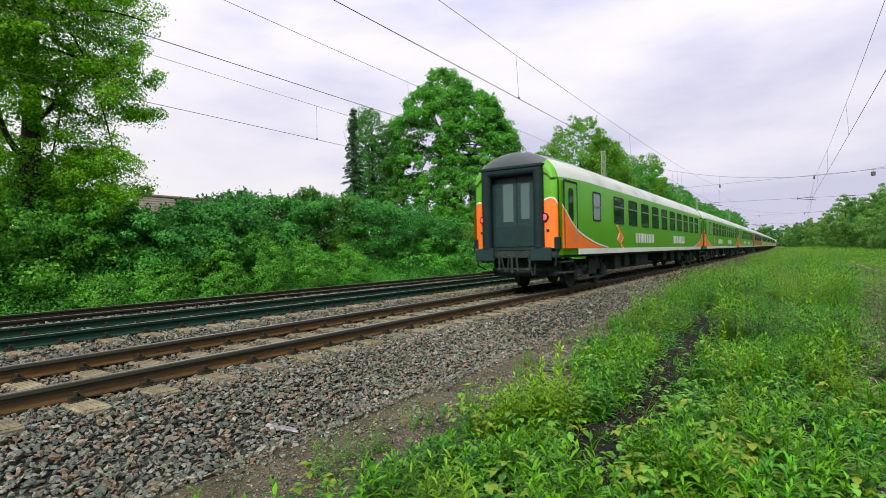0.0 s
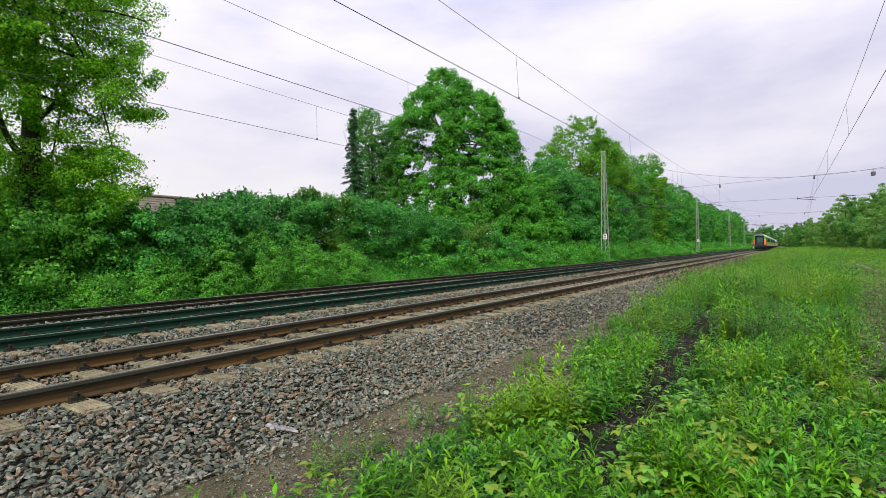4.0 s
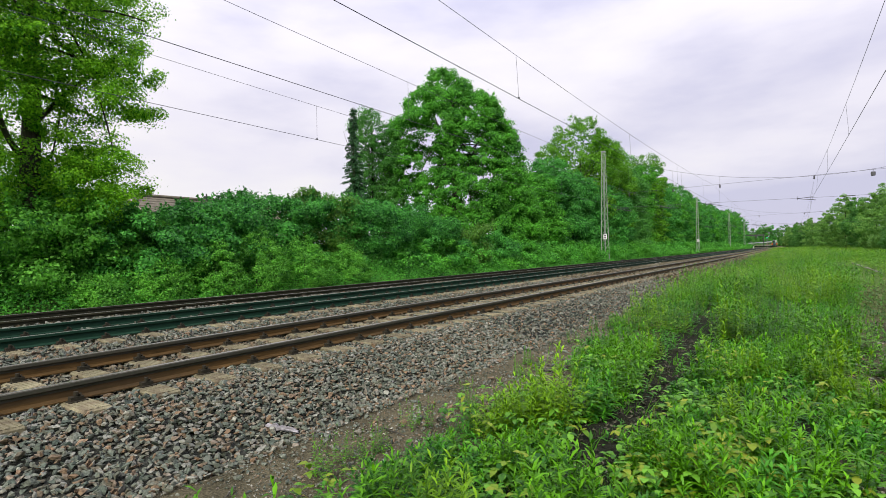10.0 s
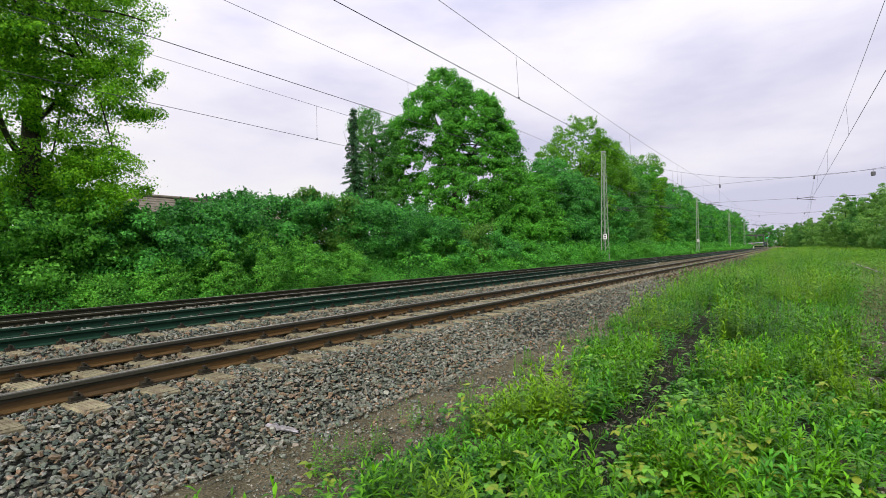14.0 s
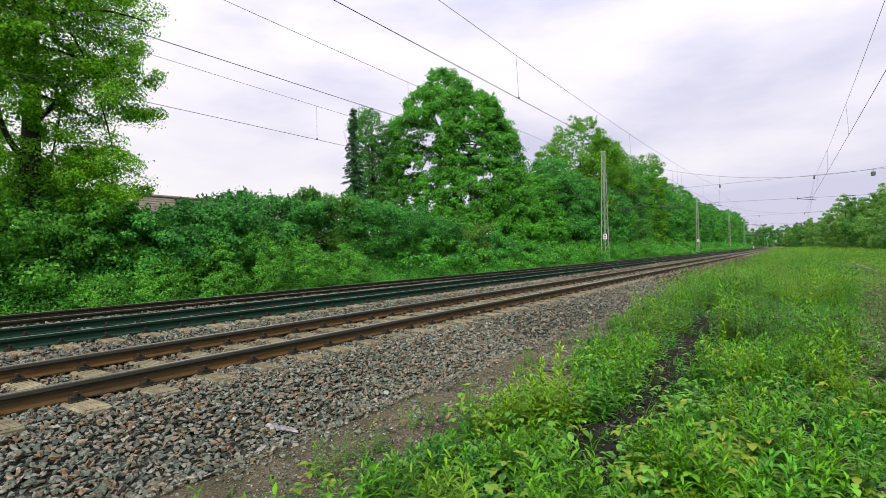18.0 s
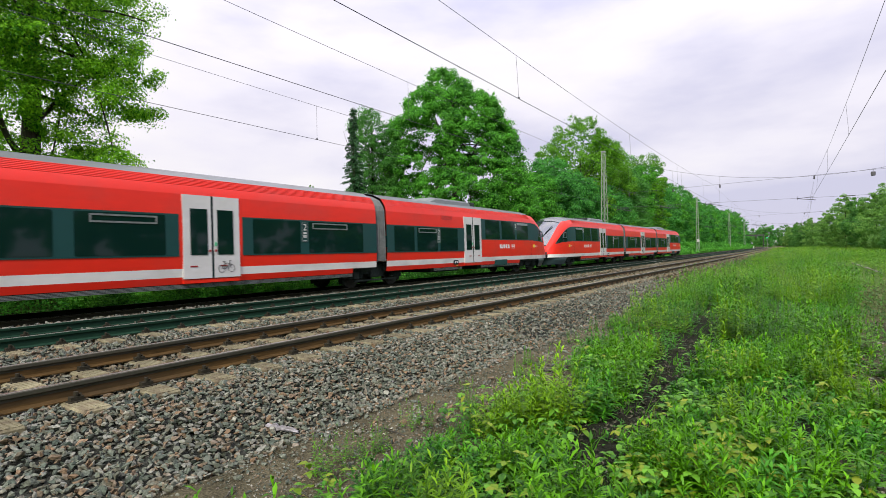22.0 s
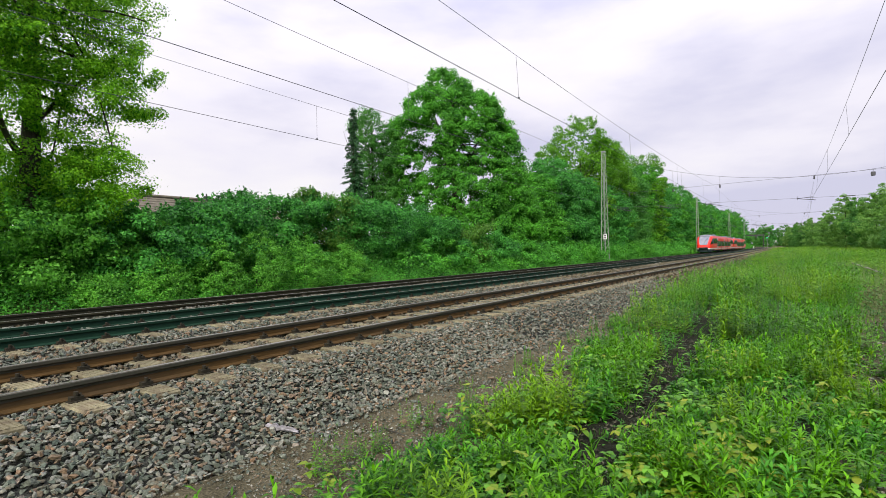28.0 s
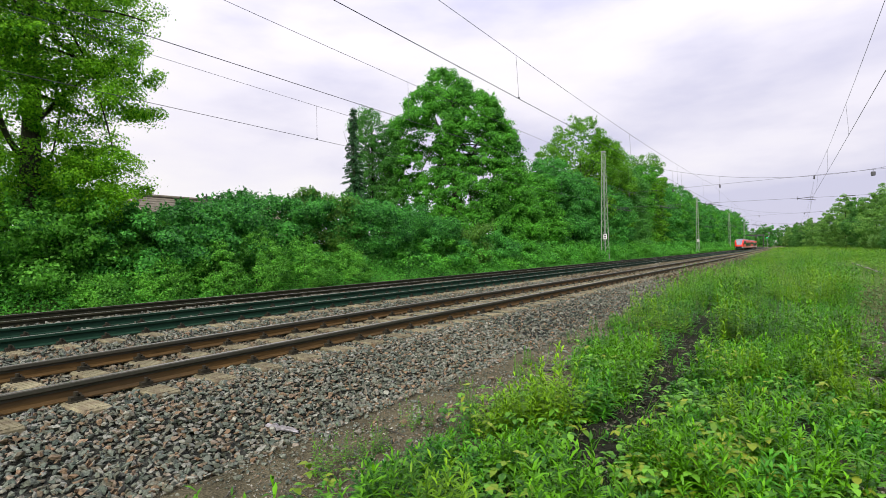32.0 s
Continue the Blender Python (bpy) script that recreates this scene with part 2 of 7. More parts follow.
def add_mesh(name, me, material, parent=None, label="", smooth=False):
    me.materials.append(material)
    ob = new(name, me)
    if parent:
        ob.parent = parent
    if label:
        ob["label"] = label
    return ob


def part(name, bm, material, parent=None, label="", smooth=False):
    me = bpy.data.meshes.new(name)
    bm.to_mesh(me)
    bm.free()
    if smooth:
        for q in me.polygons:
            q.use_smooth = True
    return add_mesh(name, me, material, parent, label)


def box(bm, x0, x1, y0, y1, z0, z1, bevel=0.0):
    r = bmesh.ops.create_cube(bm, size=1.0, matrix=Matrix.LocRotScale(((x0 + x1) / 2, (y0 + y1) / 2, (z0 + z1) / 2), None, (x1 - x0, y1 - y0, z1 - z0)))
    if bevel:
        es = list({e for v in r["verts"] for e in v.link_edges})
        bmesh.ops.bevel(bm, geom=es, offset=bevel, segments=1, affect="EDGES")


def rod(bm, a, b, r0, r1=None, n=8):
    a, b = Vector(a), Vector(b)
    d = b - a
    m = Matrix.Translation((a + b) / 2) @ d.to_track_quat("Z", "Y").to_matrix().to_4x4()
    bmesh.ops.create_cone(bm, cap_ends=True, segments=n, radius1=r0, radius2=r0 if r1 is None else r1, depth=d.length, matrix=m)


def sweep(points, profile, closed=True):
    """Verts and quads of a profile (lateral, up) carried along points (x, y, z), its lateral level with the ground."""
    P = np.asarray(points, float)
    T = np.gradient(P, axis=0)
    T /= np.linalg.norm(T, axis=1)[:, None]
    S = np.cross(T, np.array([0, 0, 1.0]))
    S /= np.linalg.norm(S, axis=1)[:, None]
    U = np.cross(S, T)
    pr = np.asarray(profile, float)
    V = P[:, None, :] + S[:, None, :] * pr[None, :, 0:1] + U[:, None, :] * pr[None, :, 1:2]
    n, k = len(P), len(pr)
    i = np.arange(n - 1)[:, None] * k
    j = np.arange(k if closed else k - 1)[None, :]
    jn = (j + 1) % k
    F = np.stack([i + j, i + jn, i + k + jn, i + k + j], -1).reshape(-1, 4)
    return V.reshape(-1, 3), F


def tube(points, r, n=5):
    a = np.linspace(0, 2 * np.pi, n, endpoint=False)
    return sweep(points, np.stack([np.cos(a) * r, np.sin(a) * r], 1))


# ---- the line's plan: x to the right, y ahead along the tracks, z from the rail tops ----
BEND_AT, BEND_0, BEND_1 = 330.0, 5.5e-5, 7e-4


def drift(y):
    """How far the line has bent to the left at y."""
    y = np.asarray(y, float)
    far = np.clip(y - BEND_AT, 0, None)
    near = np.minimum(y, BEND_AT)
    near = np.where(near < 0, 0, near)
    return -(0.5 * BEND_0 * near ** 2 + BEND_0 * BEND_AT * far + 0.5 * BEND_1 * far ** 2)


def heading(y):
    return (float(drift(y + 0.5)) - float(drift(y - 0.5)))


TRACKS = {"A": (-6.562, 0.0), "B": (-10.518, 0.01), "C": (-14.517, -0.106)}
GAUGE = 1.5
STATIONS = np.concatenate([np.arange(-60, 0, 4.0), np.arange(0, 60, 1.5), np.arange(60, 330, 6.0), np.arange(330, 760, 10.0)])


def line(x, z, ys=STATIONS):
    return np.stack([drift(ys) + x, ys, np.full(len(ys), z)], 1)


# ---- ground ----
def profile_z(u):
    """Height of the soil under everything, across the line."""
    return np.interp(u, [-400, -60, -30, -24, -20, -18.2, -17.0, -16.6, -4.2, -3.6, 2.5, 6, 14, 30, 60, 400],
                     [4.0, 2.4, 1.5, 1.0, 0.35, -0.15, -0.5, -0.55, -0.55, -0.5, -0.5, -0.4, -0.3, 0.6, 3.0, 9.0])


us = np.concatenate([[-4000, -1500, -400, -150, -60, -40, -30, -26], np.arange(-24, -16, 0.7), np.arange(-15, -5, 2.0), np.arange(-4.6, 4.5, 0.13), np.arange(5, 16, 1.0), [20, 26, 34, 44, 60, 100, 400, 1500, 4000]])
ys = np.concatenate([[-3000, -800, -200, -60, -20, -8, -3], np.arange(-1, 14, 0.15), np.arange(14.3, 30, 0.6), np.arange(31, 80, 2.0), np.arange(85, 330, 10.0), np.arange(340, 900, 25.0), [1200, 2000, 4200]])
UU, YY = np.meshgrid(us, ys)
XX = UU + drift(np.minimum(YY, 760))
ZZ = profile_z(UU)
rough_u = 0.5 + 0.5 * np.sin(UU * 3.1 + 1.3 * np.sin(YY * 1.7)) * np.sin(YY * 2.3 + 0.7 * UU)
ZZ = ZZ + np.where((np.abs(UU) < 12) & (YY < 60), 0.035 * (rough_u - 0.5) + np.random.normal(0, 0.006, UU.shape), 0)
gv = np.stack([XX, YY, ZZ], -1).reshape(-1, 3)
nu = len(us)
gi = (np.arange(len(ys) - 1)[:, None] * nu + np.arange(nu - 1)[None, :]).reshape(-1)
gf = np.stack([gi, gi + 1, gi + nu + 1, gi + nu], 1)


def soil_material():
    """Brown trodden earth beside the ballast, green soil to both sides of it."""
    m, n, l, b = tree_of("soil")
    co, sep = n.new("ShaderNodeTexCoord"), n.new("ShaderNodeSeparateXYZ")
    l.new(co.outputs["Object"], sep.inputs["Vector"])
    f, g, h = (n.new("ShaderNodeTexNoise") for _ in range(3))
    for q, s, d in ((f, 55.0, 6.0), (g, 2.0, 4.0), (h, 14.0, 4.0)):
        q.inputs["Scale"].default_value, q.inputs["Detail"].default_value = s, d
        l.new(co.outputs["Object"], q.inputs["Vector"])
    e = n.new("ShaderNodeValToRGB")
    e.color_ramp.elements[0].position, e.color_ramp.elements[0].color = 0.33, (0.026, 0.024, 0.012, 1)
    e.color_ramp.elements[1].position, e.color_ramp.elements[1].color = 0.72, (0.150, 0.132, 0.080, 1)
    mm = n.new("ShaderNodeMath")
    mm.operation = "MULTIPLY_ADD"
    mm.inputs[1].default_value = 0.6
    hh = n.new("ShaderNodeMath")
    hh.operation = "MULTIPLY"
    hh.inputs[1].default_value = 0.4
    l.new(g.outputs["Fac"], hh.inputs[0])
    l.new(f.outputs["Fac"], mm.inputs[0])
    l.new(hh.outputs[0], mm.inputs[2])
    l.new(mm.outputs[0], e.inputs["Fac"])
    gr = n.new("ShaderNodeValToRGB")
    gr.color_ramp.elements[0].position, gr.color_ramp.elements[0].color = 0.35, (0.03, 0.055, 0.012, 1)
    gr.color_ramp.elements[1].position, gr.color_ramp.elements[1].color = 0.65, (0.09, 0.16, 0.025, 1)
    l.new(h.outputs["Fac"], gr.inputs["Fac"])
    # green beyond x = 4 and left of the tracks, where the bank begins
    r1, r2, mxm = n.new("ShaderNodeMapRange"), n.new("ShaderNodeMapRange"), n.new("ShaderNodeMath")
    r1.inputs["From Min"].default_value, r1.inputs["From Max"].default_value = 4.0, 7.0
    r2.inputs["From Min"].default_value, r2.inputs["From Max"].default_value = -17.0, -18.5
    yr = n.new("ShaderNodeMapRange")
    yr.inputs["From Min"].default_value, yr.inputs["From Max"].default_value = 13.0, 22.0
    mxm.operation = "MAXIMUM"
    mx2 = n.new("ShaderNodeMath")
    mx2.operation = "MAXIMUM"
    l.new(sep.outputs["X"], r1.inputs["Value"])
    l.new(sep.outputs["X"], r2.inputs["Value"])
    l.new(sep.outputs["Y"], yr.inputs["Value"])
    l.new(r1.outputs["Result"], mxm.inputs[0])
    l.new(r2.outputs["Result"], mxm.inputs[1])
    l.new(mxm.outputs[0], mx2.inputs[0])
    xr, xy = n.new("ShaderNodeMapRange"), n.new("ShaderNodeMath")
    xr.inputs["From Min"].default_value, xr.inputs["From Max"].default_value = -3.6, -2.8
    xy.operation = "MULTIPLY"
    l.new(sep.outputs["X"], xr.inputs["Value"])
    l.new(xr.outputs["Result"], xy.inputs[0])
    l.new(yr.outputs["Result"], xy.inputs[1])
    l.new(xy.outputs[0], mx2.inputs[1])
    mix = n.new("ShaderNodeMix")
    mix.data_type = "RGBA"
    l.new(mx2.outputs[0], mix.inputs["Factor"])
    l.new(e.outputs["Color"], mix.inputs["A"])
    l.new(gr.outputs["Color"], mix.inputs["B"])
    # dark humus where the weeds grow, the shade under them put into its colour
    r3, r4, mul, hum_shade = n.new("ShaderNodeMapRange"), n.new("ShaderNodeMapRange"), n.new("ShaderNodeMath"), n.new("ShaderNodeMix")
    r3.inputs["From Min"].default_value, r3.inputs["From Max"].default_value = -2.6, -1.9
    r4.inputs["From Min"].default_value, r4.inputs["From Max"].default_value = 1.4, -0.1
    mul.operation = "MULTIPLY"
    hum_shade.data_type = "RGBA"
    hum_shade.inputs["B"].default_value = (0.012, 0.014, 0.007, 1)
    wob = n.new("ShaderNodeMath")
    wob.operation = "MULTIPLY_ADD"
    wob.inputs[1].default_value = 1.6
    shift = n.new("ShaderNodeMath")
    shift.inputs[1].default_value = -0.8
    l.new(g.outputs["Fac"], wob.inputs[0])
    l.new(sep.outputs["X"], wob.inputs[2])
    l.new(wob.outputs[0], shift.inputs[0])
    l.new(shift.outputs[0], r3.inputs["Value"])
    l.new(shift.outputs[0], r4.inputs["Value"])
    l.new(r3.outputs["Result"], mul.inputs[0])
    l.new(r4.outputs["Result"], mul.inputs[1])
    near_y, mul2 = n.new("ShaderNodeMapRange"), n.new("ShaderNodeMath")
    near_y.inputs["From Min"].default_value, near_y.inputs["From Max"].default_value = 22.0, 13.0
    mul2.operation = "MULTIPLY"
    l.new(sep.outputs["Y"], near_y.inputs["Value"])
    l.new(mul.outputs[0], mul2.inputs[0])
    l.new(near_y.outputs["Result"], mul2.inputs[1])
    l.new(mul2.outputs[0], hum_shade.inputs["Factor"])
    l.new(mix.outputs["Result"], hum_shade.inputs["A"])
    l.new(hum_shade.outputs["Result"], b.inputs["Base Color"])
    b.inputs["Roughness"].default_value, b.inputs["Specular IOR Level"].default_value = 0.95, 0.1
    bp = n.new("ShaderNodeBump")
    bp.inputs["Strength"].default_value, bp.inputs["Distance"].default_value = 0.9, 0.03
    l.new(f.outputs["Fac"], bp.inputs["Height"])
    l.new(bp.outputs["Normal"], b.inputs["Normal"])
    return m


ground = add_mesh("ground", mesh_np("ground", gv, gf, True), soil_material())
tagged(ground, "trodden brown earth and green soil beside the railway line", "ground", kind="structure")

# ---- ballast bed: one bank under the three tracks, its shoulder sloping to the path ----
BED = [(-17.6, -0.62), (-16.9, -0.40), (-16.2, -0.36), (-13.2, -0.33), (-12.85, -0.175), (-12.0, -0.155), (-11.8, -0.215), (-9.4, -0.225), (-8.5, -0.27), (-7.6, -0.225), (-5.45, -0.225), (-5.1, -0.25), (-3.75, -0.56), (-3.6, -0.70)]


def bed_z(u):
    return np.interp(u, [q[0] for q in BED], [q[1] for q in BED])


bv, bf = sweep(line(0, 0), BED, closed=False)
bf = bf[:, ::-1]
ballast = add_mesh("ballast_bed", mesh_np("ballast_bed", bv, bf, True), M_SHADED_BED)
tagged(ballast, "crushed stone bed under three railway tracks, darkened for shade between stones", "ballast", kind="structure")

# ---- tracks ----
RAIL = [(-0.075, -0.172), (0.075, -0.172), (0.075, -0.160), (0.014, -0.140), (0.0085, -0.055), (0.034, -0.042), (0.036, -0.010), (0.028, -0.002),
        (-0.028, -0.002), (-0.036, -0.010), (-0.034, -0.042), (-0.0085, -0.055), (-0.014, -0.140), (-0.075, -0.160)]
# dark sleeve over the rail's upper half: grime and shade put into its colour
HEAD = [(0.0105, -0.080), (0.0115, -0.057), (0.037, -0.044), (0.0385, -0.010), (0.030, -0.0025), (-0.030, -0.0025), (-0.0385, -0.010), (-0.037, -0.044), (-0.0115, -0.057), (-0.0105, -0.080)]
SLEEPER_STEP, SLEEPER_AT = 0.65, 2.156


def sleeper_mesh(bevel):
    bm = bmesh.new()
    box(bm, -1.3, 1.3, -0.13, 0.13, -0.36, -0.178, bevel)
    if bevel:
        for k in range(5):
            box(bm, -1.285, 1.285, -0.105 + 0.045 * k, -0.078 + 0.045 * k, -0.18, -0.173)
    me = bpy.data.meshes.new("sleeper")
    bm.to_mesh(me)
    bm.free()
    me.materials.append(M_SLEEPER)
    return me


def clip_mesh():
    """Ribbed plate with two bolts and clips, either side of one rail."""
    bm = bmesh.new()
    box(bm, -0.17, 0.17, -0.08, 0.08, -0.180, -0.166)
    for s in (-1, 1):
        box(bm, s * 0.105 - 0.038, s * 0.105 + 0.038, -0.055, 0.055, -0.168, -0.128)
        rod(bm, (s * 0.105, 0, -0.15), (s * 0.105, 0, -0.085), 0.022, n=6)
        rod(bm, (s * 0.105 - 0.03, 0.03, -0.13), (s * 0.105 + 0.03, 0.03, -0.105), 0.012, n=4)
    me = bpy.data.meshes.new("rail_clip")
    bm.to_mesh(me)
    bm.free()
    me.materials.append(M_CLIP)
    return me


ME_SLEEPER, ME_FAR_SLEEPER, ME_CLIP = sleeper_mesh(0.018), sleeper_mesh(0.0), clip_mesh()


def batch(name, me_src, places, material, parent, label=""):
    """Many copies of one small mesh joined into one object of kind stuff; places: (x, y, z, turn)."""
    src = np.empty(len(me_src.vertices) * 3, np.float32)
    me_src.vertices.foreach_get("co", src)
    src = src.reshape(-1, 3)
    me_src.calc_loop_triangles()
    tri = np.empty(len(me_src.loop_triangles) * 3, np.int32)
    me_src.loop_triangles.foreach_get("vertices", tri)
    tri = tri.reshape(-1, 3)
    pl = np.asarray(places, float)
    c, s = np.cos(pl[:, 3])[:, None], np.sin(pl[:, 3])[:, None]
    V = np.stack([src[None, :, 0] * c - src[None, :, 1] * s + pl[:, 0:1], src[None, :, 0] * s + src[None, :, 1] * c + pl[:, 1:2], src[None, :, 2] + pl[:, 2:3]], -1)
    F = tri[None] + (np.arange(len(pl)) * len(src))[:, None, None]
    ob = add_mesh(name, mesh_np(name, V.reshape(-1, 3), F.reshape(-1, 3)), material, parent, label)
    ob["kind"] = "stuff"
    return ob


def build_track(key, single, label, rail_mat, head_mat):
    x, z = TRACKS[key]
    root = new("railway_track")
    tagged(root, label, "railway track", "parallel railway tracks", "structure")
    for s in (-1, 1):
        rv, rf = sweep(line(x + s * GAUGE / 2, z), RAIL)
        rail = add_mesh("rail", mesh_np("rail", rv, rf), rail_mat, root)
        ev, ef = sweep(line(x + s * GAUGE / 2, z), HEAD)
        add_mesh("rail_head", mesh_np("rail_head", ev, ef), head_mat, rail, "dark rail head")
        hv, hf = sweep(line(x + s * GAUGE / 2, z), [(-0.026, -0.003), (0.026, -0.003), (0.022, 0.0), (-0.022, 0.0)])
        add_mesh("running_surface", mesh_np("running_surface", hv, hf), M_POLISH, rail, "polished steel running surface")
    n_far = int((700 - SLEEPER_AT) / SLEEPER_STEP)
    far_s, far_c = [], []
    for i in range(-14, n_far):
        y = SLEEPER_AT + i * SLEEPER_STEP
        cx, a = float(drift(y)) + x, -heading(y)
        a = -a
        if i < single:
            sl = new("sleeper", ME_SLEEPER)
            sl.parent, sl.matrix_basis = root, pose(cx, y, z + random.uniform(-0.004, 0.0), 0, 0, math.degrees(-a) + random.uniform(-0.4, 0.4))
        else:
            far_s.append((cx, y, z, -a))
        for s in (-1, 1):
            if i < single:
                cl = new("rail_clip", ME_CLIP)
                cl.parent, cl.matrix_basis = root, pose(cx + s * GAUGE / 2, y, z, 0, 0, math.degrees(-a))
            elif y < 75:
                far_c.append((cx + s * GAUGE / 2, y, z, -a))
    if far_s:
        batch("far_sleepers", ME_FAR_SLEEPER, far_s, M_SLEEPER, root)
    if far_c:
        batch("far_rail_clips", ME_CLIP, far_c, M_CLIP, root)
    return root


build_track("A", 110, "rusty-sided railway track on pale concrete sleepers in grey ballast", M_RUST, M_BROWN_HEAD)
build_track("B", 70, "dark steel railway track between two others in grey ballast", M_OLD_RUST, M_OLD_RUST)
build_track("C", 50, "brown-railed railway track beside the overgrown bank", M_BROWN_RAIL, M_BROWN_RAIL)

# ---- foliage ----
def leaf_cards(P, N, size, aspect, rng, flat=0.5, tri=False):
    """One leaf at each point P, facing N more or less: a folded diamond, or with tri a pointed blade of one face for what stays far off."""
    k = len(P)
    N = N + rng.normal(0, flat, (k, 3))
    N /= np.linalg.norm(N, axis=1)[:, None] + 1e-9
    A = rng.normal(0, 1, (k, 3))
    A -= N * np.sum(A * N, 1)[:, None]
    A /= np.linalg.norm(A, axis=1)[:, None] + 1e-9
    B = np.cross(N, A)
    s = size * rng.uniform(0.6, 1.3, k)[:, None]
    if tri:
        V = np.stack([P + A * s, P - A * s * 0.7 + B * s * aspect * 1.3, P - A * s * 0.7 - B * s * aspect * 1.3], 1)
        return V.reshape(-1, 3), np.arange(k * 3, dtype=np.int32).reshape(-1, 3)
    V = np.stack([P - A * s, P + B * s * aspect + N * s * 0.12, P + A * s, P - B * s * aspect + N * s * 0.12], 1)
    return V.reshape(-1, 3), np.arange(k * 4, dtype=np.int32).reshape(-1, 4)


def crown_points(blobs, n, rng, per=90, lobe=0.5, shell=0.55, ragged=0.14, hollow=0.8, thin=()):
    """Leaf places on the shells of many small lobes, which sit near the outside of a set of ellipsoids (x, y, z, rx, ry, rz);
    hollow: lobes deeper than this inside any ellipsoid are left out; thin: ellipsoids with the share of lobes missing there."""
    blobs = np.asarray(blobs, float)
    w = blobs[:, 3] * blobs[:, 5] + blobs[:, 4] * blobs[:, 5] + blobs[:, 3] * blobs[:, 4]
    k = max(1, n // per) * 4
    b = blobs[rng.choice(len(blobs), k, p=w / w.sum())]
    d = rng.normal(0, 1, (k, 3))
    d /= np.linalg.norm(d, axis=1)[:, None]
    r = shell + (1.02 - shell) * rng.random(k) ** 0.6
    C = b[:, :3] + d * b[:, 3:6] * r[:, None]
    deep = (np.linalg.norm((C[:, None] - blobs[None, :, :3]) / blobs[None, :, 3:6], axis=2) < hollow).any(1)
    for q in thin:
        deep |= (np.linalg.norm((C - np.array(q[:3])) / np.array(q[3:6]), axis=1) < 1) & (rng.random(k) < q[6])
    C, d = C[~deep][:k // 4], d[~deep][:k // 4]
    k = len(C)
    per = max(4, n // k)
    lr = np.repeat(lobe * rng.uniform(0.55, 1.35, k), per)
    g = rng.normal(0, 1, (k * per, 3))
    g[:, 2] += 0.4
    g /= np.linalg.norm(g, axis=1)[:, None]
    rad = lr * (0.35 + 0.65 * rng.random(k * per) ** 0.5) * np.where(rng.random(k * per) < ragged, rng.uniform(1.1, 1.6, k * per), 1.0)
    P = np.repeat(C, per, 0) + g * rad[:, None] * np.array([1, 1, 0.68])
    N = g + np.repeat(d, per, 0) * 0.35 + np.array([0, 0, 0.35])
    return P, N


def limbs(base, top, r, rng, blobs, count):
    """Verts and quads of a tapered trunk and its limbs, which reach into the crown."""
    Vs, Fs, off = [], [], 0

    def stem(a, b, r0, r1, bend):
        nonlocal off
        t = np.linspace(0, 1, 7)[:, None]
        pts = a * (1 - t) + b * t + np.sin(t * np.pi) * bend
        ang = np.linspace(0, 2 * np.pi, 8, endpoint=False)
        d = b - a
        d = d / np.linalg.norm(d)
        s = np.cross(d, [0.3, 0.9, 0.2])
        s /= np.linalg.norm(s)
        u = np.cross(d, s)
        rad = (r0 + (r1 - r0) * t) * (1 + 0.06 * rng.normal(size=(7, 1)))
        V = pts[:, None, :] + (np.cos(ang)[None, :, None] * s + np.sin(ang)[None, :, None] * u) * rad[:, :, None]
        i = np.arange(6)[:, None] * 8
        j = np.arange(8)[None, :]
        F = np.stack([i + j, i + (j + 1) % 8, i + 8 + (j + 1) % 8, i + 8 + j], -1).reshape(-1, 4)
        Vs.append(V.reshape(-1, 3))
        Fs.append(F + off)
        off += 56

    base, top = np.asarray(base, float), np.asarray(top, float)
    stem(base - [0, 0, 0.3], top, r, r * 0.25, rng.normal(0, 0.12, 3))
    for _ in range(count):
        q = blobs[rng.integers(len(blobs))]
        t = rng.uniform(0.3, 0.9)
        a = base * (1 - t) + top * t
        b = np.array(q[:3]) + rng.normal(0, 0.35, 3) * np.array(q[3:6])
        if np.linalg.norm(b - a) > 0.5:
            stem(a, b, r * 0.42 * (1.1 - t), r * 0.06, rng.normal(0, 0.2, 3) + [0, 0, 0.25])
    return np.concatenate(Vs), np.concatenate(Fs)


